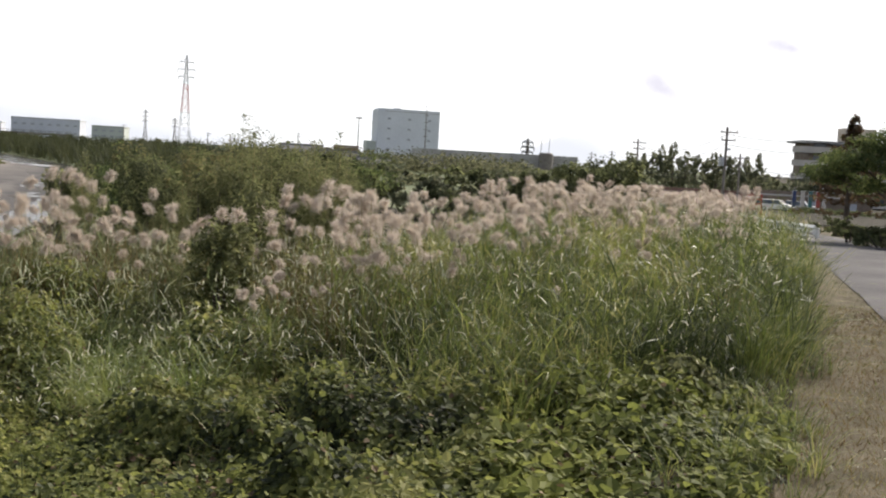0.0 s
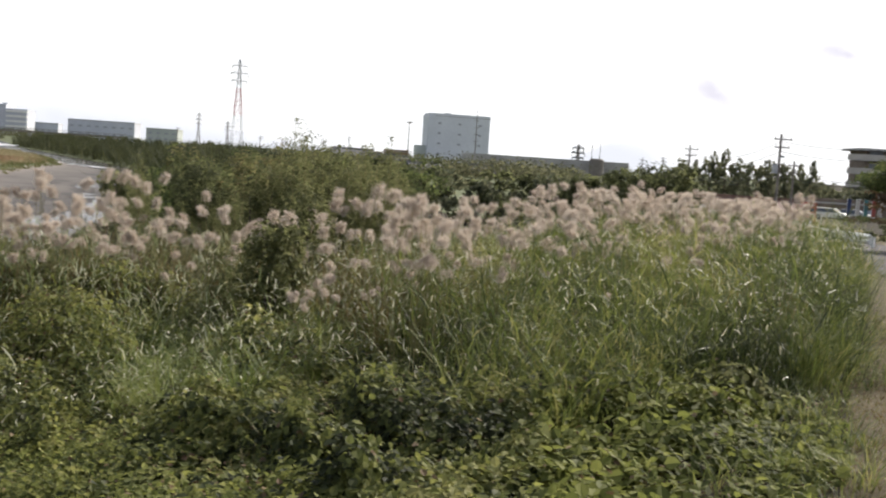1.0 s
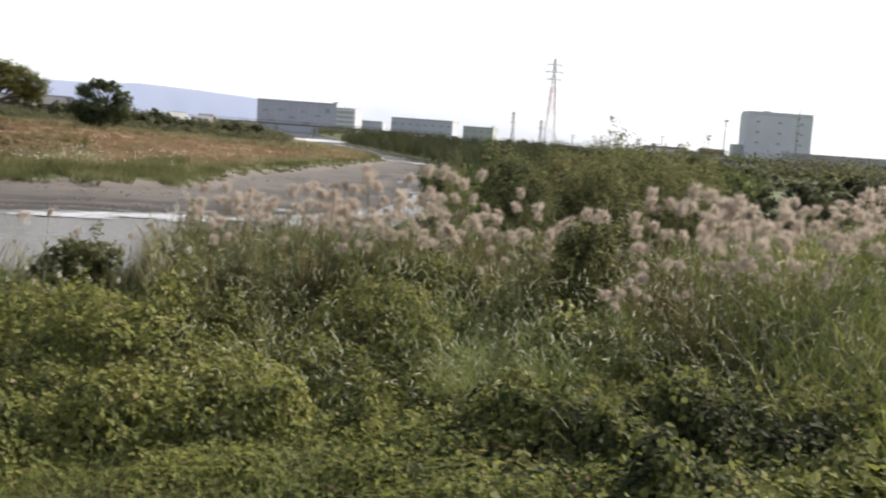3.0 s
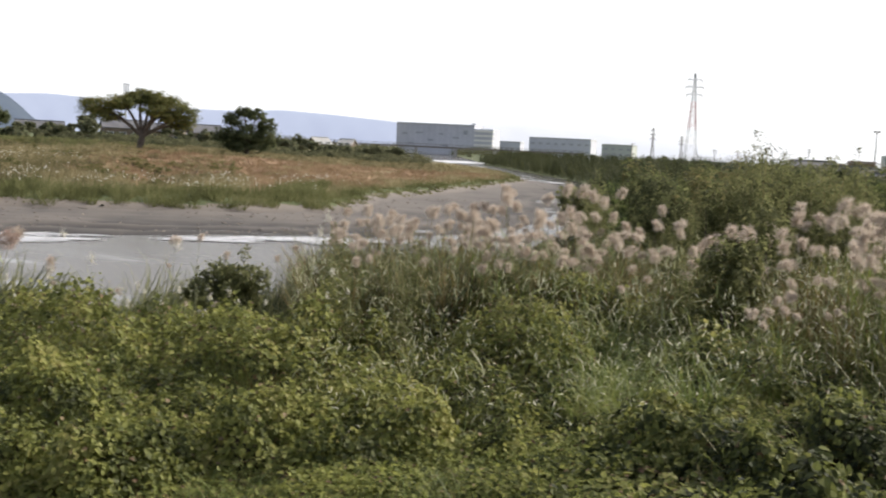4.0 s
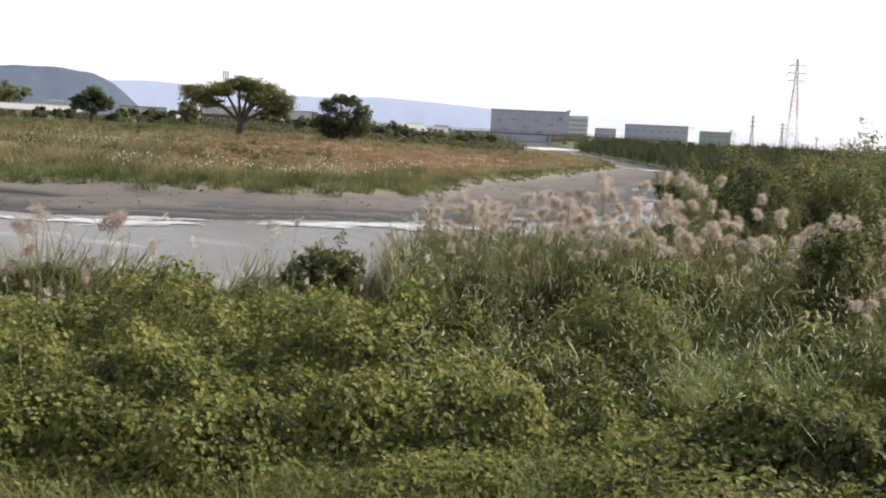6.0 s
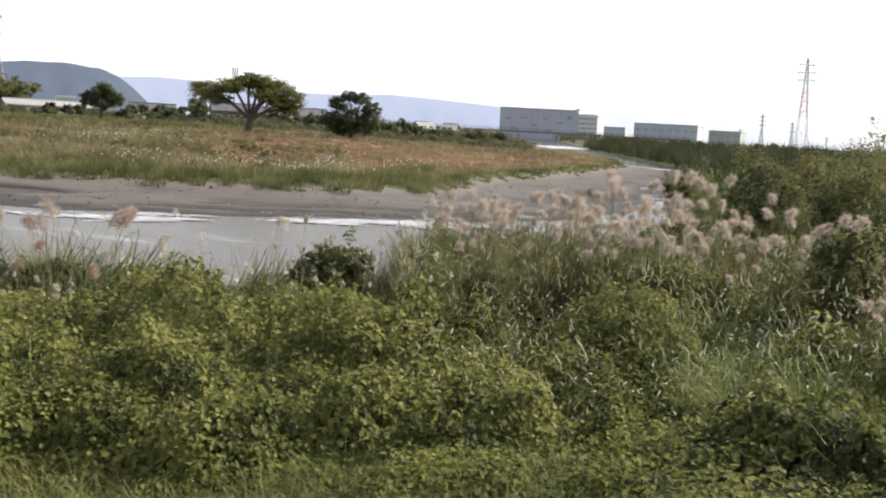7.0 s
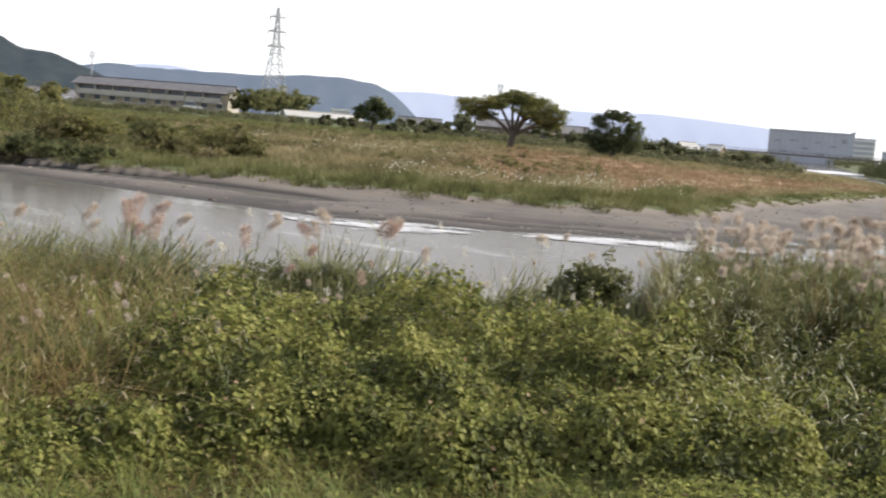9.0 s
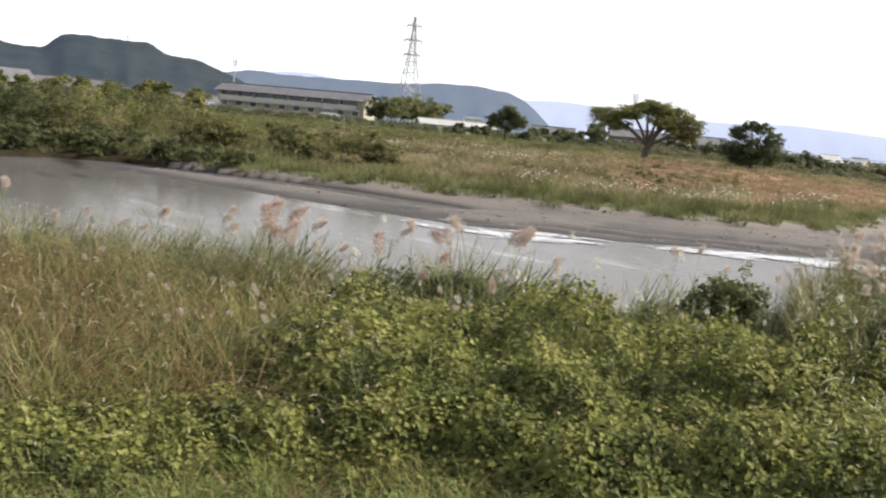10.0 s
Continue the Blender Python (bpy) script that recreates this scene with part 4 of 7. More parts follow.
    r, up = random_axes(rng, n * per, 0.9)
    v, f = scatter(QUAD_V, QUAD_F, c, r, up, np.stack([np.full(n * per, 0.006), size * 0.9, size * 0.3], 1))
    tagged(new("white_seed_heads", mesh_np("white_seed_heads", v, f, M_WHITE_TUFT)), "small white seed heads at the top of the bank", "flowers", kind="stuff")
    # taller leaning clumps at the top of the bank
    px, py = [], []
    for az0, az1, d0, d1, n in ((46.0, 51.0, 12.6, 14.2, 60), (57.5, 62.0, 12.4, 14.0, 60), (24.5, 28.5, 12.6, 14.5, 40)):
        x, y = sector(rng, n, az0, az1, d0, d1)
        px.append(x)
        py.append(y)
    px, py = np.concatenate(px), np.concatenate(py)
    v, f = tufts(rng, px, py, 14, 0.1, (0.9, 1.45), (0.008, 0.016), (0.2, 0.7), (0.42, 0.2))
    tagged(new("leaning_reeds", mesh_np("leaning_reeds", v, f, M_REED_DARK)), "clumps of dark reeds leaning over the bank", "reeds", kind="stuff")
    # dry tufts scattered in the vines
    x, y = sector(rng, 420, 4, 60, 5.6, 12.5)
    keep = lumps(x, y, 0.9, 21) > 0.0
    x, y = x[keep], y[keep]
    v, f = tufts(rng, x, y, 14, 0.1, mound(x, y) + rng.uniform(0.05, 0.3, len(x)), (0.003, 0.007), (0.3, 1.2))
    tagged(new("dry_tufts", mesh_np("dry_tufts", v, f, M_BLADE_DRY)), "dry brown grass tufts in the vines", "grass", kind="stuff")
    # fresh and dusky blades standing through the vines where the bank is highest
    x, y = sector(rng, 900, 38, 74, 6.0, 12.6)
    keep = lumps(x, y, 0.8, 33) > 0.05
    x, y = x[keep], y[keep]
    v, f = tufts(rng, x, y, 13, 0.1, mound(x, y) + rng.uniform(0.08, 0.34, len(x)), (0.003, 0.008), (0.3, 1.2), (0.2, 0.1))
    tagged(new("vine_grass", mesh_np("vine_grass", v, f, M_FRESH)), "green grass blades standing through the vines", "grass", kind="stuff")
    # dry brown grass by the last view
    x, y = sector(rng, 1000, 52, 77, 5.2, 14)
    keep = (dry_patch(x, y) > -0.1) & (-side(NEAR_EDGE, x, y) > 8.5)
    v1, f1 = tufts(rng, x[keep], y[keep], 16, 0.12, (0.45, 1.25), (0.004, 0.01), (0.3, 1.2), (0.22, 0.1))
    x, y = sector(rng, 420, 26, 76, 4.3, 7.6)
    v2, f2 = tufts(rng, x, y, 16, 0.1, (0.15, 0.4), (0.003, 0.006), (0.5, 1.4))
    v, f = joined([(v1, f1), (v2, f2)])
    tagged(new("dry_brown_grass", mesh_np("dry_brown_grass", v, f, M_BLADE_DRY)), "dry brown grass leaning in the wind", "grass", kind="stuff")
    x, y = sector(rng, 950, 50, 78, 5.0, 13.8)
    keep = (dry_patch(x, y) > -0.9) & (lumps(x, y, 0.7, 4) + 0.35 * (np.hypot(x, y) > 10) > 0.0)
    v, f = tufts(rng, x[keep], y[keep], 16, 0.12, (0.4, 1.15), (0.005, 0.011), (0.3, 1.1), (0.2, 0.1))
    tagged(new("leaning_green_grass", mesh_np("leaning_green_grass", v, f, M_BLADE)), "green grass leaning among the dry stalks", "grass", kind="stuff")
    # pale curled tips and leafy shoots in the dry grass
    x, y = sector(rng, 1500, 53, 77, 6.4, 13.8)
    n = len(x)
    r, up = random_axes(rng, n, 0.8)
    hh = 0.03 + 0.06 * rng.random(n) ** 1.6
    v, f = scatter(BLADE_V, BLADE_F, np.stack([x, y, land(x, y) + rng.uniform(0.3, 1.05, n)], 1), r, up, np.stack([rng.uniform(0.005, 0.011, n), hh * 1.1, hh], 1))
    tagged(new("pale_dry_leaves", mesh_np("pale_dry_leaves", v, f, M_STRAW_TIP)), "curled pale dry leaf tips in the brown grass", "leaves", kind="stuff")
    # bright low tufts at the front of the bank
    x, y = sector(rng, 640, 24, 76, 4.6, 8.0)
    keep = lumps(x, y, 0.7, 12) > -0.2
    v, f = tufts(rng, x[keep], y[keep], 18, 0.07, (0.18, 0.45), (0.003, 0.007), (0.5, 1.3))
    tagged(new("low_grass_tufts", mesh_np("low_grass_tufts", v, f, M_FRESH)), "fresh green grass tufts before the vines", "grass", kind="stuff")
    # short grass underfoot, round and behind the camera
    x, y = sector(rng, 16000, -180, 180, 0.6, 7.0)
    p = path_left(x, y)
    keep = (p > verge_edge(x, y)) & ((np.hypot(x, y) < 4.6) | (y < 0))
    x, y = x[keep], y[keep]
    r, up = random_axes(rng, len(x), 0.7)
    hh = rng.uniform(0.05, 0.16, len(x))
    v, f = scatter(SPIKE_V, QUAD_F, np.stack([x, y, land(x, y)], 1), r, up, np.stack([rng.uniform(0.006, 0.014, len(x)), hh, hh], 1))
    tagged(new("short_grass", mesh_np("short_grass", v, f, M_BLADE)), "short green grass at the top of the bank", "grass", kind="stuff")
    # green shoots and pale clippings on the verge
    for nm, count, mat, hh, wd, lab in (("verge_shoots", 26000, M_BLADE, (0.015, 0.05), (0.003, 0.006), "short green shoots in the mown verge"), ("pale_clippings", 5200, M_PALE, (0.012, 0.035), (0.003, 0.006), "pale grass clippings lying on the verge")):
        x, y = sector(rng, count, -30, -8, 4.5, 24)
        p = path_left(x, y)
        keep = (p > 0.0 - 0.15 * rng.random(count) ** 2) & (p < verge_edge(x, y) + 0.2) & (lumps(x, y, 0.45, 6) + rng.normal(0, 0.4, count) > 0.0)
        x, y = x[keep], y[keep]
        r, up = random_axes(rng, len(x), 0.9 if mat is M_BLADE else 2.2)
        h = rng.uniform(*hh, len(x))
        v, f = scatter(SPIKE_V, QUAD_F, np.stack([x, y, land(x, y) + 0.018 * (path_left(x, y) < 0.05)], 1), r, up, np.stack([rng.uniform(*wd, len(x)), h, h], 1))
        tagged(new(nm, mesh_np(nm, v, f, mat)), lab, "grass", kind="stuff")
    # clippings and short dry blades on the verge and in front of the vines
    x, y = sector(rng, 150000, -26, 80, 3.8, 15)
    p = path_left(x, y)
    keep = ((p > 0.02 - 0.22 * rng.random(len(x)) ** 3) & (p < verge_edge(x, y) + 0.3) & (p > -3.5) & (rng.random(len(x)) < 0.9)) | ((np.hypot(x, y) < 6.2) & (lumps(x, y, 0.9, 8) < 0.1)) | ((np.hypot(x, y) < 7.8) & (ledge(x, y) < 0.3) & (np.degrees(np.arctan2(-x, y)) > 15) & (rng.random(len(x)) < 0.7))
    x, y = x[keep], y[keep]
    r, up = random_axes(rng, len(x), 0.9)
    hh = rng.uniform(0.015, 0.06, len(x))
    v, f = scatter(SPIKE_V, QUAD_F, np.stack([x, y, land(x, y)], 1), r, up, np.stack([rng.uniform(0.003, 0.007, len(x)), hh, hh], 1))
    tagged(new("mown_grass", mesh_np("mown_grass", v, f, M_BLADE_DRY)), "short dry mown grass on the verge", "grass", kind="stuff")


def plume_mesh(rng, name, mat, length=0.3, width=0.09, hairs=430):
    """A soft seed head: fine hairs that stand out round an axis and droop over at their ends."""
    t = rng.random(hairs) ** 0.8
    a = rng.uniform(0, 2 * np.pi, hairs)
    prof = np.sin(np.pi * np.clip(0.1 + 0.86 * t, 0, 1)) ** 0.8
    q = rng.uniform(0.15, 1.0, hairs) ** 0.7
    knot = 1 + 0.15 * np.sin(3 * a + 9 * t + rng.uniform(0, 6))
    rr = width * prof * q * knot
    ca, sa_ = np.cos(a), np.sin(a)
    pos = np.stack([rr * ca + 0.05 * t * t, rr * sa_, length * t - 0.35 * rr * q], 1)
    dirs = unit(np.stack([ca * (1.1 - 0.5 * q), sa_ * (1.1 - 0.5 * q), 0.75 - 1.25 * q * (1.1 - t)], 1) + rng.normal(0, 0.28, (hairs, 3)))
    side_v = unit(np.cross(dirs, rng.normal(0, 1, (hairs, 3))))
    up = np.cross(side_v, dirs)
    size = np.stack([rng.uniform(0.002, 0.0046, hairs), rng.uniform(0.035, 0.08, hairs), np.ones(hairs) * 0.012], 1)
    v, f = scatter(QUAD_V, QUAD_F, pos, side_v, up, size)
    return mesh_np(name, v, f, mat)


def reed_variant(rng, height, mat, label, lean):
    ob = thing("plumed_reed", label, "reed", Matrix.Identity(4), "plumed reeds on the bank")
    ob["tall"] = height
    bend = rng.uniform(0.05, 0.16) + lean
    a = rng.uniform(-0.6, 0.6)
    s = np.linspace(0, 1, 5)
    line = np.stack([bend * height * s ** 2 * math.cos(a), bend * height * s ** 2 * math.sin(a), height * s], 1)
    part("stalk", mesh_np("stalk", *tube(line, np.linspace(0.007, 0.003, 5), 4), M_STALK), ob)
    top = line[-1]
    pl = part("plume", plume_mesh(rng, "plume", mat, rng.uniform(0.09, 0.145) * (1.9 if lean else 1.0), rng.uniform(0.026, 0.045) * (0.8 if lean else 1.0), 480 if lean else 430), ob, at=(top[0] - 0.01, top[1], top[2] - 0.06))
    pl.rotation_euler = (rng.uniform(-0.15, 0.15), rng.uniform(0.1, 0.5) + lean, a)
    for k in range(3):
        g = rng.uniform(0.25, 0.75)
        at = np.array([bend * height * g * g * math.cos(a), bend * height * g * g * math.sin(a), height * g])
        b = rng.uniform(0, 2 * math.pi)
        out = np.array([[math.cos(b), math.sin(b), 0.0]])
        up = unit(np.array([[0.35 * math.cos(b), 0.35 * math.sin(b), 1.0]]))
        out = unit(out - (out * up).sum(1)[:, None] * up)
        v, f = scatter(BLADE_V, BLADE_F, at[None], np.cross(out, up), up, np.array([[rng.uniform(0.012, 0.02), rng.uniform(0.3, 0.5), rng.uniform(0.35, 0.6)]]))
        part("leaf", mesh_np("leaf", v, f, M_BLADE), ob)
    return ob


def reeds():
    rng = np.random.default_rng(11)
    pale = [reed_variant(rng, h, M_PLUME, "tall reed with a fluffy pale beige plume", 0.0) for h in (1.55, 1.65, 1.75, 1.6, 1.7, 1.62, 1.58, 1.72, 1.66)]
    pink = [reed_variant(rng, h, M_PLUME_PINK, "wind-bent reed with a pinkish feathery plume", 0.18) for h in (1.0, 1.15, 1.25, 1.1, 1.2)]
    spots = []

    def stand(n, kinds, az0, az1, d0, d1, top, test=None):
        x, y = sector(rng, n * 4, az0, az1, d0, d1)
        if test is not None:
            k = test(x, y)
            x, y = x[k], y[k]
        for i in range(min(n, len(x))):
            src = kinds[int(rng.integers(len(kinds)))]
            tall = rng.uniform(*top) + 0.17 * float(lumps(x[i], y[i], 1.3, 2)) - land1(x[i], y[i])
            spots.append((src, x[i], y[i], float(np.clip(tall / (src["tall"] + 0.2), 0.4, 1.3))))

    beside = lambda x, y: path_left(x, y) > verge_edge(x, y) + 0.3
    stand(190, pale, -15.2, -2, 11.5, 22, (1.05, 1.5), beside)
    stand(125, pale, -12, 6, 10, 15, (0.85, 1.35), beside)
    stand(40, pale, -6, 5, 8.6, 11, (0.7, 1.15), beside)
    stand(30, pale, 2, 10.5, 8.8, 12, (0.35, 0.85))
    stand(34, pale, 1, 9, 12, 17, (0.75, 1.3))
    stand(60, pale, 8, 24, 11.5, 16.5, (0.5, 1.0))
    stand(12, pale, 17, 23, 14, 17, (1.1, 1.3))
    stand(120, pale, 17, 30.5, 12.0, 16.5, (0.4, 1.05))
    stand(130, pale, -15.2, -7, 12, 21, (1.0, 1.45), beside)
    stand(26, pale, 14, 25, 11.5, 16, (0.4, 0.95))
    edge = lambda x, y: (-side(NEAR_EDGE, x, y) > 8.0) & (-side(NEAR_EDGE, x, y) < 11.0)
    stand(12, pale, 31, 40, 13, 21, (-0.1, 0.55), edge)
    stand(32, pink, 44, 76, 11, 22, (-0.1, 0.45), edge)
    stand(7, pink, 57, 61, 12.5, 14, (0.5, 0.8))
    stand(6, pink, 47, 50, 12.5, 14, (0.4, 0.7))
    stand(44, pale, 32, 68, 9.0, 13, (-0.45, -0.05))
    spots.sort(key=lambda q: q[1] ** 2 + q[2] ** 2)
    used, rest = set(), []
    for i, (src, x, y, s) in enumerate(spots):
        m = pose(x, y, land1(x, y) - 0.02, 0, 0, rng.uniform(-50, 50) if src in pink else rng.uniform(-180, 180)) @ Matrix.Scale(s, 4)
        if src not in used:
            used.add(src)
            src.matrix_world = m
        elif i < 295:
            copy_thing(src, m).scale = (s, s, s)
        else:
            rest.append((src, m))
    # the farther reeds stand as one bed
    pieces, slots = [], []
    for src, m in rest:
        for c in src.children:
            local = m @ c.matrix_basis
            me = c.data
            v = np.empty(len(me.vertices) * 3, np.float32)
            me.vertices.foreach_get("co", v)
            f = np.empty(len(me.loops), np.int32)
            me.loops.foreach_get("vertex_index", f)
            M = np.array(local)
            pieces.append((v.reshape(-1, 3) @ M[:3, :3].T + M[:3, 3], f.reshape(-1, 4)))
            slots.append(np.full(len(f) // 4, {"stalk": 0, "plume": 1}.get(c.name.split(".")[0], 2)))
    v, f = joined(pieces)
    tagged(new("plumed_reed_bed", mesh_np("plumed_reed_bed", v, f, [M_STALK, M_PLUME, M_BLADE], np.concatenate(slots))), "bed of plumed reeds farther along the bank", "reeds", kind="stuff")


def stem_leaves(rng, height, n, leaf):
    """Leaves round an upright stem, long ones low and short ones high."""
    s = rng.uniform(0.12, 1.0, n)
    a = rng.uniform(0, 2 * np.pi, n)
    pos = np.stack([0.01 * np.cos(a), 0.01 * np.sin(a), s * height], 1)
    fwd = unit(np.stack([np.cos(a), np.sin(a), rng.uniform(-0.2, 0.8, n)], 1))
    right = unit(np.cross(fwd, np.array([0, 0, 1.0])))
    up = np.cross(right, fwd)
    return scatter(PATCH_V * np.array([0.42, 1, 1]), QUAD_F, pos, right, up, leaf * (1.15 - 0.6 * s) * rng.uniform(0.8, 1.3, n))


def weeds():
    rng = np.random.default_rng(17)
    kinds = []
    for h in (1.9, 2.15, 2.4, 2.05):
        ob = thing("tall_weed", "tall leafy green weed standing over the reeds", "weed", Matrix.Identity(4), "tall weeds")
        part("stem", mesh_np("stem", *tube([(0, 0, 0), (0.02, 0.01, h * 0.5), (0.05, 0, h)], [0.012, 0.009, 0.003], 4), M_STALK), ob)
        for k in range(4):
            a, b = rng.uniform(0, 6.28), rng.uniform(0.25, 0.6)
            tip = (0.28 * math.cos(a), 0.28 * math.sin(a), h * min(1.0, b + 0.35))
            part("branch", mesh_np("branch", *tube([(0.01, 0, h * b), tip], [0.006, 0.002], 4), M_STALK), ob)
        v, f = joined([stem_leaves(rng, h, 260, 0.115)] + [(lambda q: (q[0] + np.array([0.16 * math.cos(i * 1.6), 0.16 * math.sin(i * 1.6), h * 0.35]), q[1]))(stem_leaves(rng, h * 0.55, 100, 0.1)) for i in range(4)])
        part("foliage", mesh_np("foliage", v, f, M_WEED), ob)
        kinds.append(ob)
    spots = []
    for n, az0, az1, d0, d1, s in ((46, 4.5, 11, 16.5, 23, (0.75, 1.18)), (36, 10, 18.5, 16, 26, (0.6, 1.03)), (44, 9, 31, 10.5, 15, (0.42, 0.68))):
        x, y = sector(rng, n, az0, az1, d0, d1)
        spots += [(a, b, rng.uniform(*s)) for a, b in zip(x, y)]
    for i, (x, y, s) in enumerate(spots):
        src = kinds[i % 4]
        m = pose(x, y, land1(x, y) - 0.02, 0, 0, rng.uniform(0, 360)) @ Matrix.Scale(s, 4)
        if i < 4:
            src.matrix_world = m
        else:
            copy_thing(src, m).scale = (s, s, s)


def crown_mesh(rng, name, blobs, leaf, mat, fine=False):
    """Leaves gathered in uneven clumps: blobs are (centre, radii, leaves)."""
    pos, out = [], []
    for c, r, n in blobs:
        nc = max(4, n // 28)
        q = unit(rng.normal(0, 1, (nc, 3)))
        q *= rng.uniform(0.3, 1.22, (nc, 1)) ** 0.6
        k = rng.integers(0, nc, n)
        o = q[k] + rng.normal(0, 0.125, (n, 3))
        pos.append(np.asarray(c) + o * np.asarray(r))
        out.append(unit(o + rng.normal(0, 0.5, (n, 3)) + np.array([0, 0, 0.5])))
    pos, up = np.concatenate(pos), np.concatenate(out)
    n = len(pos)
    right = unit(np.cross(up, rng.normal(0, 1, (n, 3))))
    tv, tf = (LEAF_V, LEAF_F) if fine else (PATCH_V, QUAD_F)
    v, f = scatter(tv, tf, pos, right, up, rng.uniform(0.7, 1.3, n) * leaf)
    return mesh_np(name, v, f, mat)


def limb(rng, a, b, r0, r1, sag=0.12):
    a, b = np.asarray(a, float), np.asarray(b, float)
    s = np.linspace(0, 1, 6)[:, None]
    off = rng.normal(0, sag * np.linalg.norm(b - a) * 0.35, 3)
    pts = a + (b - a) * s + off * np.sin(np.pi * s) + np.array([0, 0, 1.0]) * (sag * np.linalg.norm(b - a) * np.sin(np.pi * s))
    return tube(pts, np.linspace(r0, r1, 6), 6)


def tree(name, label, m, fork, blobs, radius, leaf, mat, seed, category="tree", stems=1, group=""):
    """A tapered trunk up to a fork, limbs to each clump with side branches, and a crown of separate leaves."""
    rng = np.random.default_rng(seed)
    ob = thing(name, label, category, m, group)
    for k in range(stems):
        o = (0, 0) if stems == 1 else (rng.uniform(-1, 1) * radius * 5, rng.uniform(-1, 1) * radius * 5)
        part("trunk", mesh_np("trunk", *tube([(o[0] * 0.3, o[1] * 0.3, -0.15), (o[0] * 0.4, o[1] * 0.4, 0.1), (o[0] * 0.8 + 0.1 * radius, o[1], fork[2] * 0.5), (fork[0] + o[0], fork[1] + o[1], fork[2])], [radius * 1.5, radius * 1.1, radius * 0.95, radius * 0.85], 8), M_BARK, smooth=True), ob)
    for c, r, n in blobs:
        c = np.asarray(c, float)
        start = np.array(fork, float)
        pieces = [limb(rng, start, c, radius * 0.6, radius * 0.18)]
        for k in range(5 if leaf < 0.22 else 1):
            d = unit(rng.normal(0, 1, 3)) * np.asarray(r) * 0.75
            pieces.append(limb(rng, start + (c - start) * rng.uniform(0.6, 1.0), c + d, radius * 0.2, radius * 0.05))
        part("limb", mesh_np("limb", *joined(pieces), M_BARK, smooth=True), ob)
    part("crown", crown_mesh(rng, "crown", blobs, leaf, mat), ob)
    return ob


def shrub(name, label, x, y, w, h, mat, seed, leaf=0.12, n=900, category="shrub", group=""):
    rng = np.random.default_rng(seed)
    ob = thing(name, label, category, pose(x, y, land1(x, y), 0, 0, 0), group)
    blobs = []
    for k in range(6):
        a, q = rng.uniform(0, 6.28), rng.uniform(0.1, 0.33)
        zc = h * rng.uniform(0.22, 0.78)
        blobs.append(((w * q * math.cos(a), w * q * math.sin(a), zc), (w * rng.uniform(0.22, 0.32), w * rng.uniform(0.22, 0.32), h * rng.uniform(0.2, 0.3)), n // 6))
    for c, r, k in blobs:
        part("stem", mesh_np("stem", *limb(rng, (c[0] * 0.2, c[1] * 0.2, -0.1), c, 0.02 + 0.01 * h, 0.006, 0.05), M_BARK), ob)
    part("foliage", crown_mesh(rng, "foliage", blobs, leaf, mat, leaf < 0.1), ob)
    return ob


def bank_shrubs():
    rng = np.random.default_rng(23)
    # the dark bush among the plumes, and smaller ones at the water
    for az, d, w, h, mt, lab in ((8.3, 19, 1.7, 2.55, M_WEED, "leafy green weeds massed behind the plumes"), (9.8, 20, 1.7, 2.7, M_SHRUB, "leafy green weeds massed behind the plumes"), (7.1, 20, 1.6, 2.35, M_SHRUB, "leafy green weeds massed behind the plumes"), (11.9, 19, 1.3, 2.2, M_WEED, "leafy green weeds massed behind the plumes"), (14.3, 19.5, 1.3, 2.0, M_SHRUB, "leafy green weeds massed behind the plumes"), (11.0, 11.6, 0.8, 1.8, M_WEED, "mid-green leafy bush among the plumed reeds"), (9.4, 14.5, 1.0, 1.9, M_WEED, "mid-green leafy bush among the plumed reeds"), (15.5, 17, 1.3, 1.6, M_SHRUB, "dark green leafy bush among the plumed reeds"), (36.2, 13.0, 1.0, 1.05, M_WEED, "small dark bush at the top of the river bank"), (50, 13, 1.3, 0.75, M_WEED, "small green bush at the top of the river bank"), (-12.9, 8.1, 0.8, 0.34, M_WEED, "low dark bush at the foot of the tall grass")):
        q = P(az, d)
        shrub("bush", lab, q.x, q.y, w, h, mt, int(az * 10) + 500, 0.042, 4200, "bush")
    # bushes behind the reeds
    k = 0
    for az0, az1, d0, d1, n, h, mt in ((-3, 9, 38, 50, 9, (2.1, 2.8), M_GROVE), (7, 19, 25, 50, 13, (0.9, 2.5), M_WEED), (4, 9, 26, 32, 4, (2.0, 2.5), M_SHRUB)):
        for i in range(n):
            az = az0 + (az1 - az0) * (i + rng.uniform(0.2, 0.8)) / n
            q = P(az, rng.uniform(d0, d1))
            shrub("bush", "rounded green bush behind the reed bed", q.x, q.y, rng.uniform(1.8, 3.6), rng.uniform(*h), M_SHRUB if k % 3 == 2 else mt, 900 + k, 0.17, 1000, "bush", "bushes behind the reeds")
            k += 1


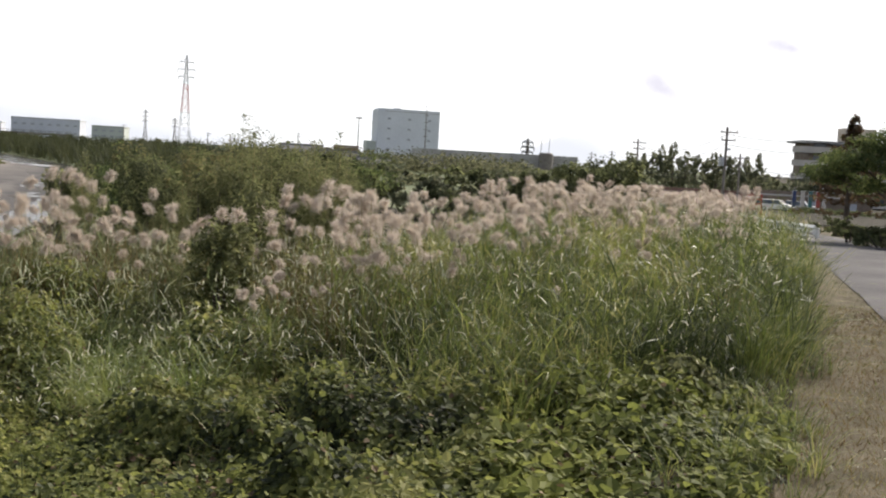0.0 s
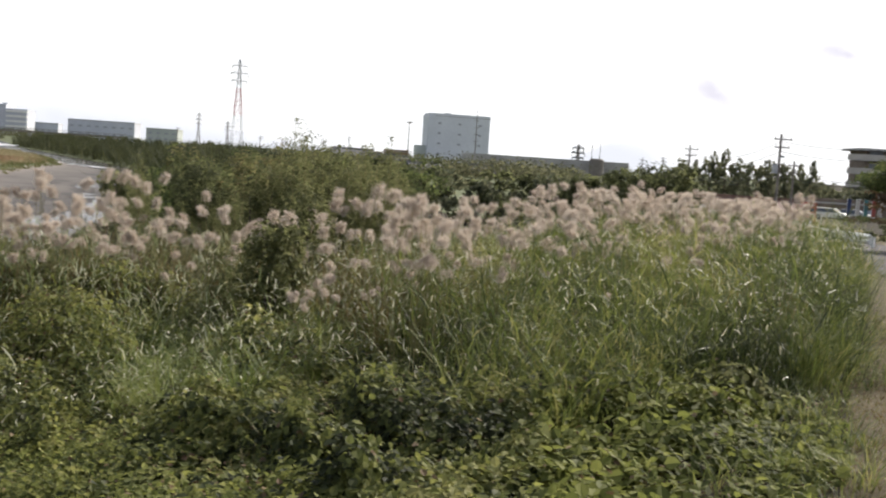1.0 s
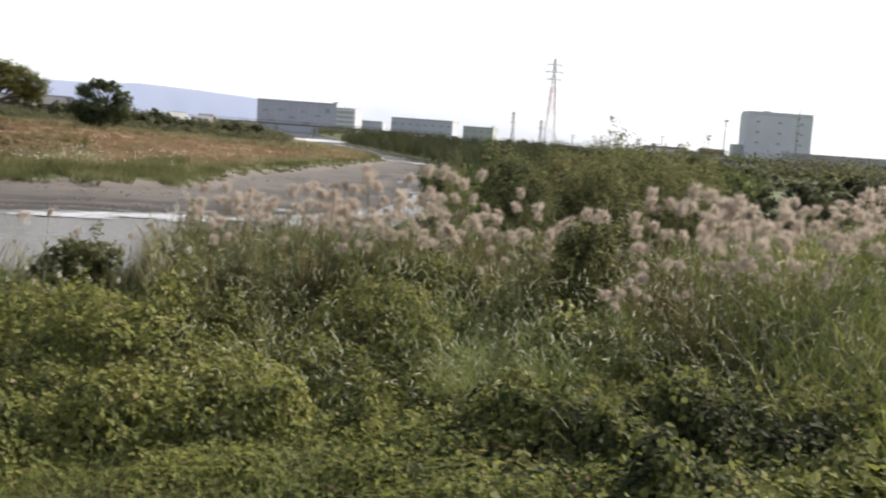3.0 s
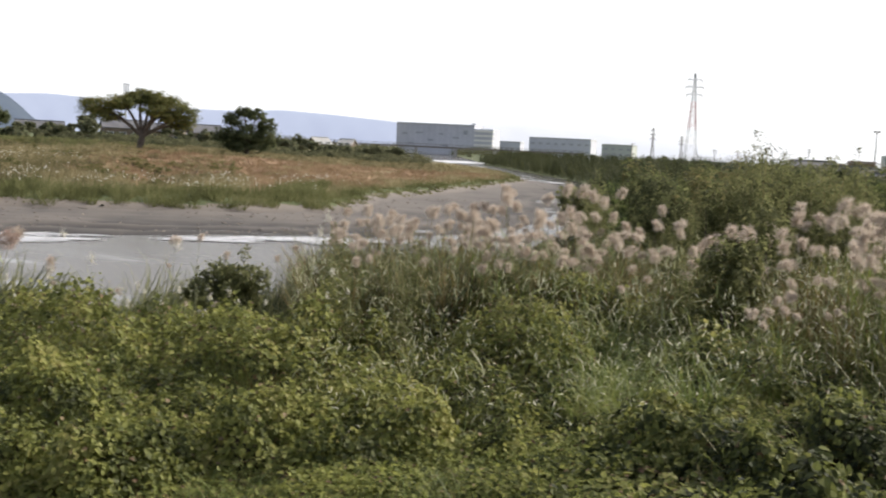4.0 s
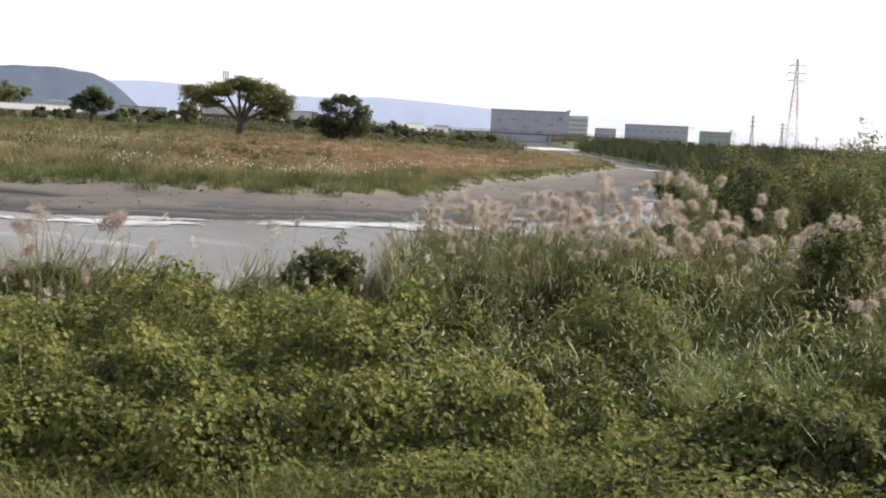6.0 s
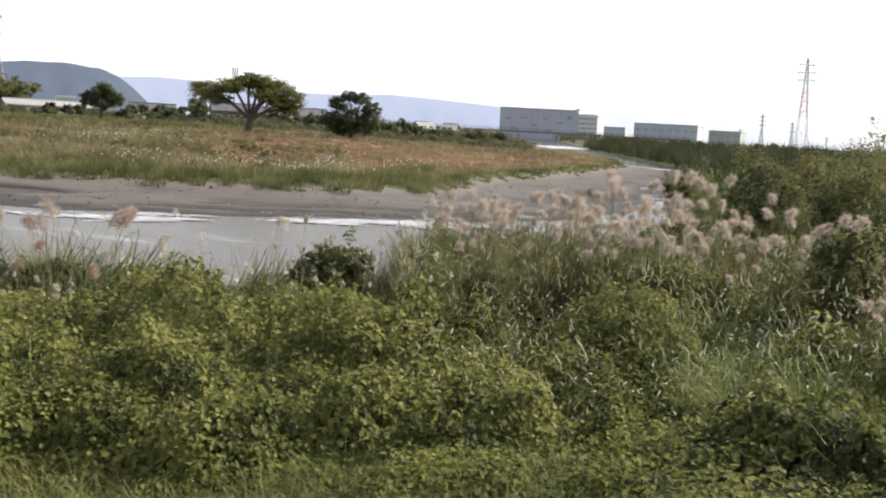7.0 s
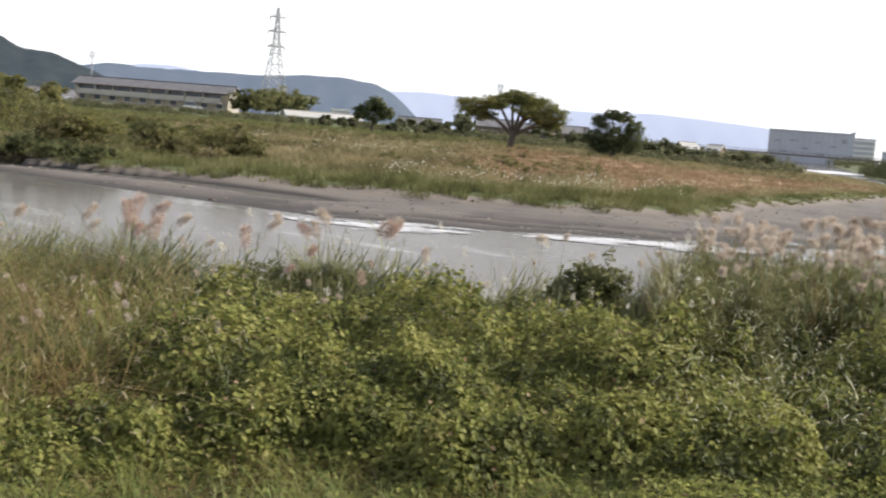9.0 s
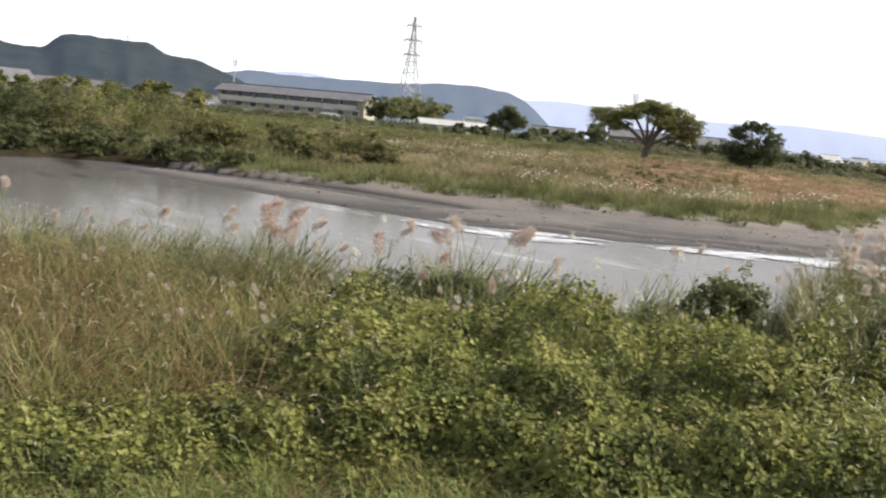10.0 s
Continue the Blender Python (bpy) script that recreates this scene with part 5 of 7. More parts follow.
def bank_thickets():
    """Separate bushes that make up the uneven near end of the reed belt."""
    rng = np.random.default_rng(37)
    k = 0
    for i in range(66):
        az, d = rng.uniform(4.5, 16.5), rng.uniform(24, 80) if i > 40 else rng.uniform(22, 42)
        q = P(az, d)
        sn = -float(side(NEAR_EDGE, np.array([q.x]), np.array([q.y]))[0])
        if sn < 1.2 or sn > 16:
            continue
        top = 1.6 + d * math.tan(radians(rng.uniform(-1.3, 0.25) if d < 60 else rng.uniform(-0.6, 0.25)))
        h = max(1.4, top - land1(q.x, q.y))
        shrub("bush", "uneven green bush on the near river bank", q.x, q.y, h * rng.uniform(0.7, 1.3), h, (M_WEED, M_SHRUB, M_OLIVE, M_ROADTREE)[k % 4], 1700 + k, 0.075 if d < 50 else 0.12, 2800, "bush", "bushes on the near river bank")
        k += 1


def reed_bank():
    """The dark belt of tall reeds along the upstream bank."""
    rng = np.random.default_rng(29)
    x, y = sector(rng, 7600, 9, 27, 45, 330)
    sn = -side(NEAR_EDGE, x, y)
    d = np.hypot(x, y)
    keep = (sn > 0.6) & (sn < 14)
    x, y, d = x[keep], y[keep], d[keep]
    v, f = tufts(rng, x, y, 8, 0.6, (3.1, 3.9), (0.04, 0.09), (0.1, 0.4), base=lambda a, b: np.maximum(land(a, b), -1.9))
    tagged(new("reed_belt", mesh_np("reed_belt", v, f, M_HEDGE)), "dense dark green reed belt along the upstream bank", "reeds", kind="stuff")


def tussocks(rng, x, y, h, r, per, width):
    """Rounded tussocks of far grass: short blades fanning out from each clump."""
    n = len(x) * per
    a, q = rng.uniform(0, 2 * np.pi, n), np.sqrt(rng.random(n))
    R, H = np.repeat(r, per), np.repeat(h, per)
    px, py = np.repeat(x, per) + 0.6 * R * q * np.cos(a), np.repeat(y, per) + 0.6 * R * q * np.sin(a)
    tilt = q * R / np.maximum(H, 0.1) * rng.uniform(0.5, 1.7, n)
    up = unit(np.stack([np.cos(a) * tilt + rng.normal(0, 0.2, n), np.sin(a) * tilt + rng.normal(0, 0.2, n), np.ones(n)], 1))
    t = rng.uniform(0, 2 * np.pi, n)
    right = np.stack([np.cos(t), np.sin(t), np.zeros(n)], 1)
    right = unit(right - (right * up).sum(1)[:, None] * up)
    hh = H * rng.uniform(0.55, 1.05, n) * (1 - 0.25 * q)
    size = np.stack([rng.uniform(0.7, 1.4, n) * np.repeat(width, per), hh, hh], 1)
    return scatter(SPIKE_V, QUAD_F, np.stack([px, py, land(px, py) - 0.04], 1), right, up, size)


def far_grass():
    rng = np.random.default_rng(31)
    x, y = sector(rng, 300000, 14, 78, 38, 190)
    sg = side(GRASS_EDGE, x, y)
    d = np.hypot(x, y)
    keep = (sg > 0.6 + 0.9 * lumps(x, y, 1.7, 9)) & (rng.random(len(x)) < np.clip((62 / d) ** 1.5, 0.15, 1))
    x, y, sg, d = x[keep], y[keep], sg[keep], d[keep]
    zone = far_zone(x, y, sg, rng.normal(0, 0.12, len(x)))
    mats = {0: (M_FAR_GREEN, "far_green_grass", "green grass along the sandbar and beyond", (0.25, 0.6)), 1: (M_FAR_BEIGE, "straw_grass", "straw-coloured dry grass on the far bank", (0.3, 0.65)), 2: (M_FAR_RUST, "rust_grass", "rust-brown low grass on the far bank", (0.15, 0.36)), 3: (M_OLIVE_GRASS, "olive_grass", "olive-brown weedy grass on the far bank", (0.3, 0.6))}
    # clumps: tall and close along the sandbar, lower and scattered behind
    cx, cy = sector(rng, 60000, 14, 78, 40, 175)
    csg, cd = side(GRASS_EDGE, cx, cy), np.hypot(cx, cy)
    caz = np.degrees(np.arctan2(-cx, cy))
    belt = (csg > 0.3 + 0.6 * lumps(cx, cy, 1.7, 9)) & (csg < 6.0 + 1.5 * lumps(cx, cy, 4, 3))
    tall = 0.75 + 0.3 * lumps(cx, cy, 3.0, 5)
    ck = np.where(belt, rng.random(len(cx)) < np.clip(0.75 * (55 / cd) ** 1.4, 0.12, 0.75), (csg > 5) & (rng.random(len(cx)) < np.clip(0.42 * (70 / cd) ** 1.6, 0.05, 0.42) * (lumps(cx, cy, 2.6, 8) > -0.35)))
    cx, cy, csg, cd, belt, tall, caz = cx[ck], cy[ck], csg[ck], cd[ck], belt[ck], tall[ck], caz[ck]
    czone = far_zone(cx, cy, csg, rng.normal(0, 0.12, len(cx)))
    low = 0.5 + 0.5 * sstep(27, 34, caz)
    ch = np.where(belt, (0.5 + 0.42 * tall * sstep(0.5, 4.0, csg)) * low, np.where(czone == 2, 0.34, 0.62) + 0.28 * lumps(cx, cy, 5.0, 11)) * rng.uniform(0.75, 1.2, len(cx))
    for k, (mat, nm, lab, hh) in mats.items():
        mk = zone == k
        n = int(mk.sum())
        r, up = random_axes(rng, n, 0.5)
        h = rng.uniform(*hh, n) * (0.65 + 0.35 * sstep(0, 5, sg[mk]))
        s = np.stack([rng.uniform(0.02, 0.05, n) * np.clip(d[mk] / 60, 1, 2), h, h], 1)
        pieces = [scatter(SPIKE_V, QUAD_F, np.stack([x[mk], y[mk], land(x[mk], y[mk]) - 0.03], 1), r, up, s)]
        ck = czone == k
        pieces.append(tussocks(rng, cx[ck], cy[ck], np.maximum(ch[ck], 0.15), ch[ck] * rng.uniform(0.6, 1.1, int(ck.sum())), 26, 0.032 * np.clip(cd[ck] / 60, 1, 2.2)))
        v, f = joined(pieces)
        tagged(new(nm, mesh_np(nm, v, f, mat)), lab, "grass", kind="stuff")
    # weedy clumps in the far grass
    for i in range(60):
        az, dd = rng.uniform(36, 62), rng.uniform(62, 118)
        q = P(az, dd)
        if side(GRASS_EDGE, np.array([q.x]), np.array([q.y]))[0] < 10:
            continue
        h = rng.uniform(0.5, 1.0)
        shrub("bush", "low olive-brown weedy clump on the far bank", q.x, q.y, h * rng.uniform(2.4, 4.5), h, (M_OLIVE, M_FAR_BEIGE, M_OLIVE)[i % 3], 1500 + i, 0.1, 620, "bush", "weedy clumps on the far bank")
    # pale seed heads in drifts: over the belt's back edge and along the rise behind it
    drift = np.exp(-((csg - 6.0) / 2.0) ** 2) * (caz > 30) * (caz < 47) + np.exp(-((csg - 30 - 0.4 * (caz - 46)) / 4.0) ** 2) * (caz > 43) * (caz < 56) + 0.012 * (csg < 40)
    pick = np.flatnonzero((czone != 2) & (rng.random(len(cx)) < 0.75 * drift * (lumps(cx, cy, 3.0, 14) > -0.2)) & (csg > 2.5) & (cd < 120))
    pick = np.repeat(pick, 5)
    n = len(pick)
    r, up = random_axes(rng, n, 0.5)
    tx, ty = cx[pick] + rng.normal(0, 0.35, n), cy[pick] + rng.normal(0, 0.35, n)
    z = land(tx, ty) + ch[pick] * rng.uniform(0.85, 1.25, n)
    v, f = scatter(LEAF_V, LEAF_F, np.stack([tx, ty, z], 1), up, r, rng.uniform(0.04, 0.1, n))
    tagged(new("seed_tufts", mesh_np("seed_tufts", v, f, M_WHITE_TUFT)), "whitish seed tufts over the far grass", "grass", kind="stuff")


vines()
grasses()
reeds()
weeds()
bank_shrubs()
bank_thickets()
reed_bank()
far_grass()

def far_scrub():
    """Low continuous scrub that closes the view along the levee and up to the bridge."""
    rng = np.random.default_rng(43)
    pos, up, size = [], [], []
    for n, az0, az1, d0, d1, lo, hi in ((420, 34, 66, 195, 235, 0.5, 1.5), (260, 24, 36, 230, 470, 1.6, 3.6), (200, 26, 42, 165, 215, 0.6, 1.8), (240, 20, 37, 535, 620, 3.6, 5.4), (150, -4, 9, 150, 215, 2.8, 4.2)):
        x, y = sector(rng, n, az0, az1, d0, d1)
        ok = (side(GRASS_EDGE, x, y) > 3) | (-side(NEAR_EDGE, x, y) > 2)
        x, y = x[ok], y[ok]
        h = rng.uniform(lo, hi, len(x)) * (0.75 + 0.35 * lumps(x, y, 14, 2))
        w = h * rng.uniform(1.0, 1.9, len(x))
        k = np.repeat(np.arange(len(x)), 110)
        o = unit(rng.normal(0, 1, (len(k), 3))) * rng.uniform(0.5, 1.05, (len(k), 1))
        o[:, 2] = np.abs(o[:, 2])
        pos.append(np.stack([x[k] + o[:, 0] * w[k], y[k] + o[:, 1] * w[k], land(x, y)[k] + o[:, 2] * h[k]], 1))
        up.append(unit(o + rng.normal(0, 0.5, o.shape) + np.array([0, 0, 0.4])))
        size.append(rng.uniform(0.22, 0.42, len(k)) * (0.7 + 0.3 * hi / 2))
    pos, up, size = np.concatenate(pos), np.concatenate(up), np.concatenate(size)
    right = unit(np.cross(up, rng.normal(0, 1, up.shape)))
    v, f = scatter(PATCH_V, QUAD_F, pos, right, up, size)
    tagged(new("far_scrub", mesh_np("far_scrub", v, f, M_SCRUB)), "olive-green scrub along the far levee and under the bridge", "scrub", kind="stuff")


far_scrub()

# ---- hills ----
def ridge(name, label, profile, d, depth, mat, rough=0.0, step=0.12, base=-8.0):
    """A hill range: its skyline by bearing and height angle, with a rounded front and back."""
    az = np.arange(profile[0][0], profile[-1][0], step)
    el = np.interp(az, [a for a, e in profile], [e for a, e in profile])
    el = np.convolve(np.pad(el, 3, mode="edge"), np.ones(7) / 7, mode="valid")
    rng = np.random.default_rng(int(d))
    top = 1.6 + d * np.tan(np.radians(el))
    s = np.linspace(-1, 1, 15)
    rows = []
    for k, q in enumerate(s):
        bumps = np.convolve(rng.normal(0, 1, len(az) + 4), np.ones(5) / 5, mode="valid")
        h = base + (top - base) * (1 - q * q) ** 0.8 + bumps * rough * d * 0.02 * (1 - abs(q))
        r = d + depth * q + depth * 0.05 * lumps(az * 3, az * 0 + k * 0.9, 2.0)
        rows.append(np.stack([-r * np.sin(np.radians(az)), r * np.cos(np.radians(az)), h], 1))
    v = np.stack(rows, 1)
    n, m = v.shape[:2]
    i, j = np.meshgrid(np.arange(n - 1), np.arange(m - 1), indexing="ij")
    f = np.stack([i * m + j, i * m + j + 1, (i + 1) * m + j + 1, (i + 1) * m + j], -1).reshape(-1, 4)
    tagged(new(name, mesh_np(name, v.reshape(-1, 3), f, mat, smooth=True)), label, "hills", kind="structure")


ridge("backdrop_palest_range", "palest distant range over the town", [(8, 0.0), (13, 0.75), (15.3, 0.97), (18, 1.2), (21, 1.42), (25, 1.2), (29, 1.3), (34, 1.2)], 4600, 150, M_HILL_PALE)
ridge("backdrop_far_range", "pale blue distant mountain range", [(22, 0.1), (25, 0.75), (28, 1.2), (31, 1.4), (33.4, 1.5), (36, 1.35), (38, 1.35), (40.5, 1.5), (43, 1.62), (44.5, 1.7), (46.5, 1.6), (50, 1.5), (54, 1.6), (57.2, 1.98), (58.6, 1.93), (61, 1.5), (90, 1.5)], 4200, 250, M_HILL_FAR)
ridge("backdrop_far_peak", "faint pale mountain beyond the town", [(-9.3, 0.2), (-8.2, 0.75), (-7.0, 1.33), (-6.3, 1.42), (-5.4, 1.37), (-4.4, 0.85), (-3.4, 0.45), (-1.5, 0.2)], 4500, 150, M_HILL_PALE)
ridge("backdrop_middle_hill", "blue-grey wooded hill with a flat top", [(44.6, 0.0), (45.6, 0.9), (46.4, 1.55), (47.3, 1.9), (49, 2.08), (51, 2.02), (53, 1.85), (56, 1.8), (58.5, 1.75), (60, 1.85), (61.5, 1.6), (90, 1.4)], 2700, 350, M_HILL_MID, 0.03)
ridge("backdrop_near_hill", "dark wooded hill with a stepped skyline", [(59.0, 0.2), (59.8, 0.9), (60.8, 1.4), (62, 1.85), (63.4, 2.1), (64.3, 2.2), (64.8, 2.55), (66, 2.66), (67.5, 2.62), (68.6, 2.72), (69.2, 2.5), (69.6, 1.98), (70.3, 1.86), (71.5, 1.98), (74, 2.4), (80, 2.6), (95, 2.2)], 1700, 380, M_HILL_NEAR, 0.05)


# ---- buildings ----
def block(name, label, m, w, dep, h, wall, cols=0, rows=0, win=(1.4, 1.2), parapet=0.6, bands=0, side_cols=0, roof=M_CONCRETE, ground_gap=2.5, category="building", band_mat=M_CONCRETE):
    """A flat-roofed block with wall, roof, parapet, windows set in frames and, where it has them, floor bands."""
    ob = thing(name, label, category, m)
    part("wall", mesh_np("wall", *box(-w / 2, w / 2, -dep / 2, dep / 2, -6, h), wall), ob)
    part("roof", mesh_np("roof", *box(-w / 2 - 0.15, w / 2 + 0.15, -dep / 2 - 0.15, dep / 2 + 0.15, h, h + 0.25), roof), ob)
    t = 0.25
    part("parapet", mesh_np("parapet", *joined([box(-w / 2, w / 2, -dep / 2, -dep / 2 + t, h + 0.25, h + 0.25 + parapet), box(-w / 2, w / 2, dep / 2 - t, dep / 2, h + 0.25, h + 0.25 + parapet), box(-w / 2, -w / 2 + t, -dep / 2 + t, dep / 2 - t, h + 0.25, h + 0.25 + parapet), box(w / 2 - t, w / 2, -dep / 2 + t, dep / 2 - t, h + 0.25, h + 0.25 + parapet)]), wall), ob)
    for k in range(bands):
        z = h * (k + 0.5) / bands
        part("floor_band", mesh_np("floor_band", *box(-w / 2 - 0.3, w / 2 + 0.3, -dep / 2 - 0.3, dep / 2 + 0.3, z, z + h / bands * 0.35), band_mat), ob)
    if cols and rows:
        pane = mesh_np("window", *box(-win[0] / 2, win[0] / 2, -0.06, 0.1, 0, win[1]), M_WINDOW_FAR)
        sill = mesh_np("sill", *box(-win[0] / 2 - 0.15, win[0] / 2 + 0.15, -0.2, 0.1, -0.18, 0), M_CONCRETE)
        for i in range(cols):
            for j in range(rows):
                wn_ = part("window", pane, ob, at=(-w / 2 + w * (i + 0.5) / cols, -dep / 2, ground_gap + (h - ground_gap) * (j + 0.25) / rows))
                part("sill", sill, wn_)
    return ob


def gable_house(name, label, m, w, dep, h, rise, wall, roof, cols=4, rows=1, overhang=0.5, category="house"):
    """A house with its ridge along x: walls up to the gables, two roof slopes with thickness, windows and a ridge cap."""
    ob = thing(name, label, category, m)
    v = np.array([(-w / 2, -dep / 2, -3), (-w / 2, dep / 2, -3), (-w / 2, dep / 2, h), (-w / 2, 0, h + rise), (-w / 2, -dep / 2, h), (w / 2, -dep / 2, -3), (w / 2, dep / 2, -3), (w / 2, dep / 2, h), (w / 2, 0, h + rise), (w / 2, -dep / 2, h)])
    me = bpy.data.meshes.new("wall")
    me.from_pydata([tuple(a) for a in v], [], [(0, 4, 3, 2, 1), (5, 6, 7, 8, 9), (0, 5, 9, 4), (1, 2, 7, 6)])
    me.materials.append(wall)
    part("wall", me, ob)
    for sg in (-1, 1):
        e = dep / 2 + overhang
        ez = h - rise * overhang / (dep / 2)
        x0, x1 = -w / 2 - overhang, w / 2 + overhang
        vv = np.array([(x0, 0, h + rise + 0.02), (x1, 0, h + rise + 0.02), (x1, sg * e, ez), (x0, sg * e, ez), (x0, 0, h + rise + 0.22), (x1, 0, h + rise + 0.22), (x1, sg * e, ez + 0.2), (x0, sg * e, ez + 0.2)])
        part("roof", mesh_np("roof", vv, BOX_F, roof), ob)
    part("ridge_cap", mesh_np("ridge_cap", *box(-w / 2 - overhang, w / 2 + overhang, -0.2, 0.2, h + rise + 0.12, h + rise + 0.4), roof), ob)
    pane = mesh_np("window", *box(-0.85, 0.85, -0.05, 0.1, 0, 1.2), M_WINDOW)
    frm = mesh_np("frame", *box(-0.95, 0.95, -0.03, 0.1, -0.1, 1.3), M_WHITE)
    for i in range(cols):
        for j in range(rows):
            q = part("window", pane, ob, at=(-w / 2 + w * (i + 0.5) / cols, -dep / 2, 0.9 + 2.8 * j))
            part("frame", frm, q)
    return ob


def far_buildings():
    # the tall pale block
    b = block("storage_block", "tall pale grey windowless storage block", station(2.25, 600, -5, 12), 32, 16, 28.5, M_WALL_LIGHT, 3, 5, (1.6, 0.8), 1.2)
    part("stair_tower", mesh_np("stair_tower", *box(-16.6, -13.2, -8.4, 8.2, -6, 29.2), M_WALL_LIGHT), b, "paler stair tower on its corner")
    part("roof_box", mesh_np("roof_box", *box(-7, -4, -3, 1, 28.5, 30.6), M_WALL_GREY), b)
    part("annex", mesh_np("annex", *box(-21.5, -16.7, -5, 4, -6, 13), M_WALL_PALE), b)
    block("brown_hall", "stepped red-brown hall with flat roof", station(5.2, 470, -5, 6), 9.5, 9, 8.3, M_ROOF_BROWN, 0, 0)
    block("brown_hall", "stepped red-brown hall with flat roof", station(6.2, 465, -5, 6), 4, 8, 7.0, M_ROOF_BROWN, 0, 0)
    block("low_hall", "long low grey hall with a pale roof edge", station(-2.2, 330, -5, 8), 46, 18, 7.6, M_CONCRETE, 14, 1, (1.8, 1.2), 0.9, ground_gap=1.5)
    for az, d, w, h, t in ((7.4, 210, 7, 3.8, 10), (6.0, 200, 5, 3.2, -12), (5.2, 190, 4.5, 3.0, 5), (3.6, 170, 5.5, 2.3, 20), (0.6, 175, 4.5, 2.4, -6)):
        gable_house("small_house", "small house with a grey tile roof", station(az, d, -2.6, t), w, 5, h, 1.0, M_CLUTTER, M_ROOF, 2, 1)
    # the round tank with two aerials
    t = thing("water_tank", "dark round rooftop water tank with two aerials", "tank", station(-4.85, 320, 0))
    a = np.linspace(0, 2 * np.pi, 16, endpoint=False)
    part("tank", mesh_np("tank", *tube([(0, 0, -6), (0, 0, 4.0), (0, 0, 4.4)], [2.0, 2.0, 1.6], 16), M_POLE, smooth=False), t)
    part("aerial", mesh_np("aerial", *beam((-1.6, 0, 3), (-1.4, 0, 8.2), 0.09), M_POLE), t)
    part("aerial", mesh_np("aerial", *beam((0.7, 0, 3), (0.8, 0, 8.6), 0.07), M_POLE), t)
    # upstream warehouses over the river
    b = block("warehouse", "long pale grey warehouse beside the river", station(25.6, 650, -1, -14), 45, 22, 15.2, M_WALL_GREY, 0, 0, parapet=0.8)
    for x, z, w, hh in ((-17.5, 9.6, 3.0, 0.9), (-9.0, 10.4, 4.5, 0.8), (-2.5, 6.4, 3.5, 1.0), (3.5, 10.0, 2.6, 0.9), (6.0, 3.6, 4.0, 1.2), (-14.0, 4.2, 3.2, 1.1), (12.0, 8.2, 3.4, 0.9), (17.5, 10.6, 2.4, 2.4)):
        part("window", mesh_np("window", *box(x - w / 2, x + w / 2, -11.08, -10.9, z, z + hh), M_WINDOW_FAR), b)
    for k in range(14):
        part("cladding_joint", mesh_np("cladding_joint", *box(-21 + 3.2 * k, -20.85 + 3.2 * k, -11.06, -10.95, 0, 15), M_WALL_LIGHT), b)
    part("roof_unit", mesh_np("roof_unit", *box(19.5, 22.3, -6, -2, 15.4, 17.2), M_WALL_LIGHT), b)
    part("end_block", mesh_np("end_block", *box(22.6, 33, -11, 10, -5, 14.2), M_WALL_GREY), b)
    for k in range(5):
        part("walkway", mesh_np("walkway", *box(22.7, 33.6, -12.2, -11.1, 2.0 + k * 2.6, 3.1 + k * 2.6), M_WHITE), b)
    block("warehouse", "low pale warehouse with a shallow roof", station(22.1, 760, -1, -10), 18, 16, 8.5, M_WALL_GREY, 5, 1, (2, 1), 0.5)
    block("warehouse", "wide pale grey warehouse beyond the reed belt", station(19.4, 700, -1, -12), 38, 20, 11.2, M_WALL_GREY, 8, 2, (2, 0.9), 0.6)
    block("warehouse", "low white warehouse with a grey roof edge", station(16.6, 640, -1, -12), 17, 14, 8.4, M_WALL_PALE, 4, 2, (2, 0.7), 0.5)
    # bridge under the warehouses
    br = thing("river_bridge", "low concrete road bridge far upstream", "bridge", station(25.0, 520, -1.9, 0))
    part("deck", mesh_np("deck", *box(-75, 60, -4, 4, 3.4, 4.15), M_POLE), br)
    part("railing", mesh_np("railing", *box(-75, 60, -4.1, -3.95, 4.95, 5.1), M_POLE), br)
    post = mesh_np("railing_post", *box(-0.1, 0.1, -4.1, -3.95, 4.15, 4.95), M_POLE)
    for k in range(45):
        part("railing_post", post, br, at=(-74 + 3 * k, 0, 0))
    pier = mesh_np("pier", *box(-0.7, 0.7, -3, 3, -2, 3.3), M_CONCRETE)
    for k in range(8):
        part("pier", pier, br, at=(-70 + 18 * k, 0, 0))
    # the far bank's two-storey row house, with a white van before it
    h = gable_house("row_house", "long two-storey cream row house with dark tile roof", station(57.8, 300, 1.0, -22), 40, 9, 4.7, 1.7, M_WALL_CREAM, M_ROOF, 10, 1, 0.9)
    v = np.array([(20.02, -4.5, -0.5), (20.02, 4.5, -0.5), (20.02, 4.5, 4.7), (20.02, 0, 6.3), (20.02, -4.5, 4.7)])
    me = bpy.data.meshes.new("gable_wall")
    me.from_pydata(np.concatenate([v, v + (0.12, 0, 0)]).tolist(), [], [(4, 3, 2, 1, 0), (5, 6, 7, 8, 9)] + [(i, (i + 1) % 5, (i + 1) % 5 + 5, i + 5) for i in range(5)])
    me.materials.append(M_GABLE)
    part("gable_wall", me, h, "sunlit cream gable wall")
    for y, z in ((-1.6, 3.2), (1.8, 3.2), (1.8, 0.6)):
        part("gable_window", mesh_np("gable_window", *box(20.1, 20.2, y - 0.7, y + 0.7, z, z + 1.2), M_WINDOW_FAR), h)
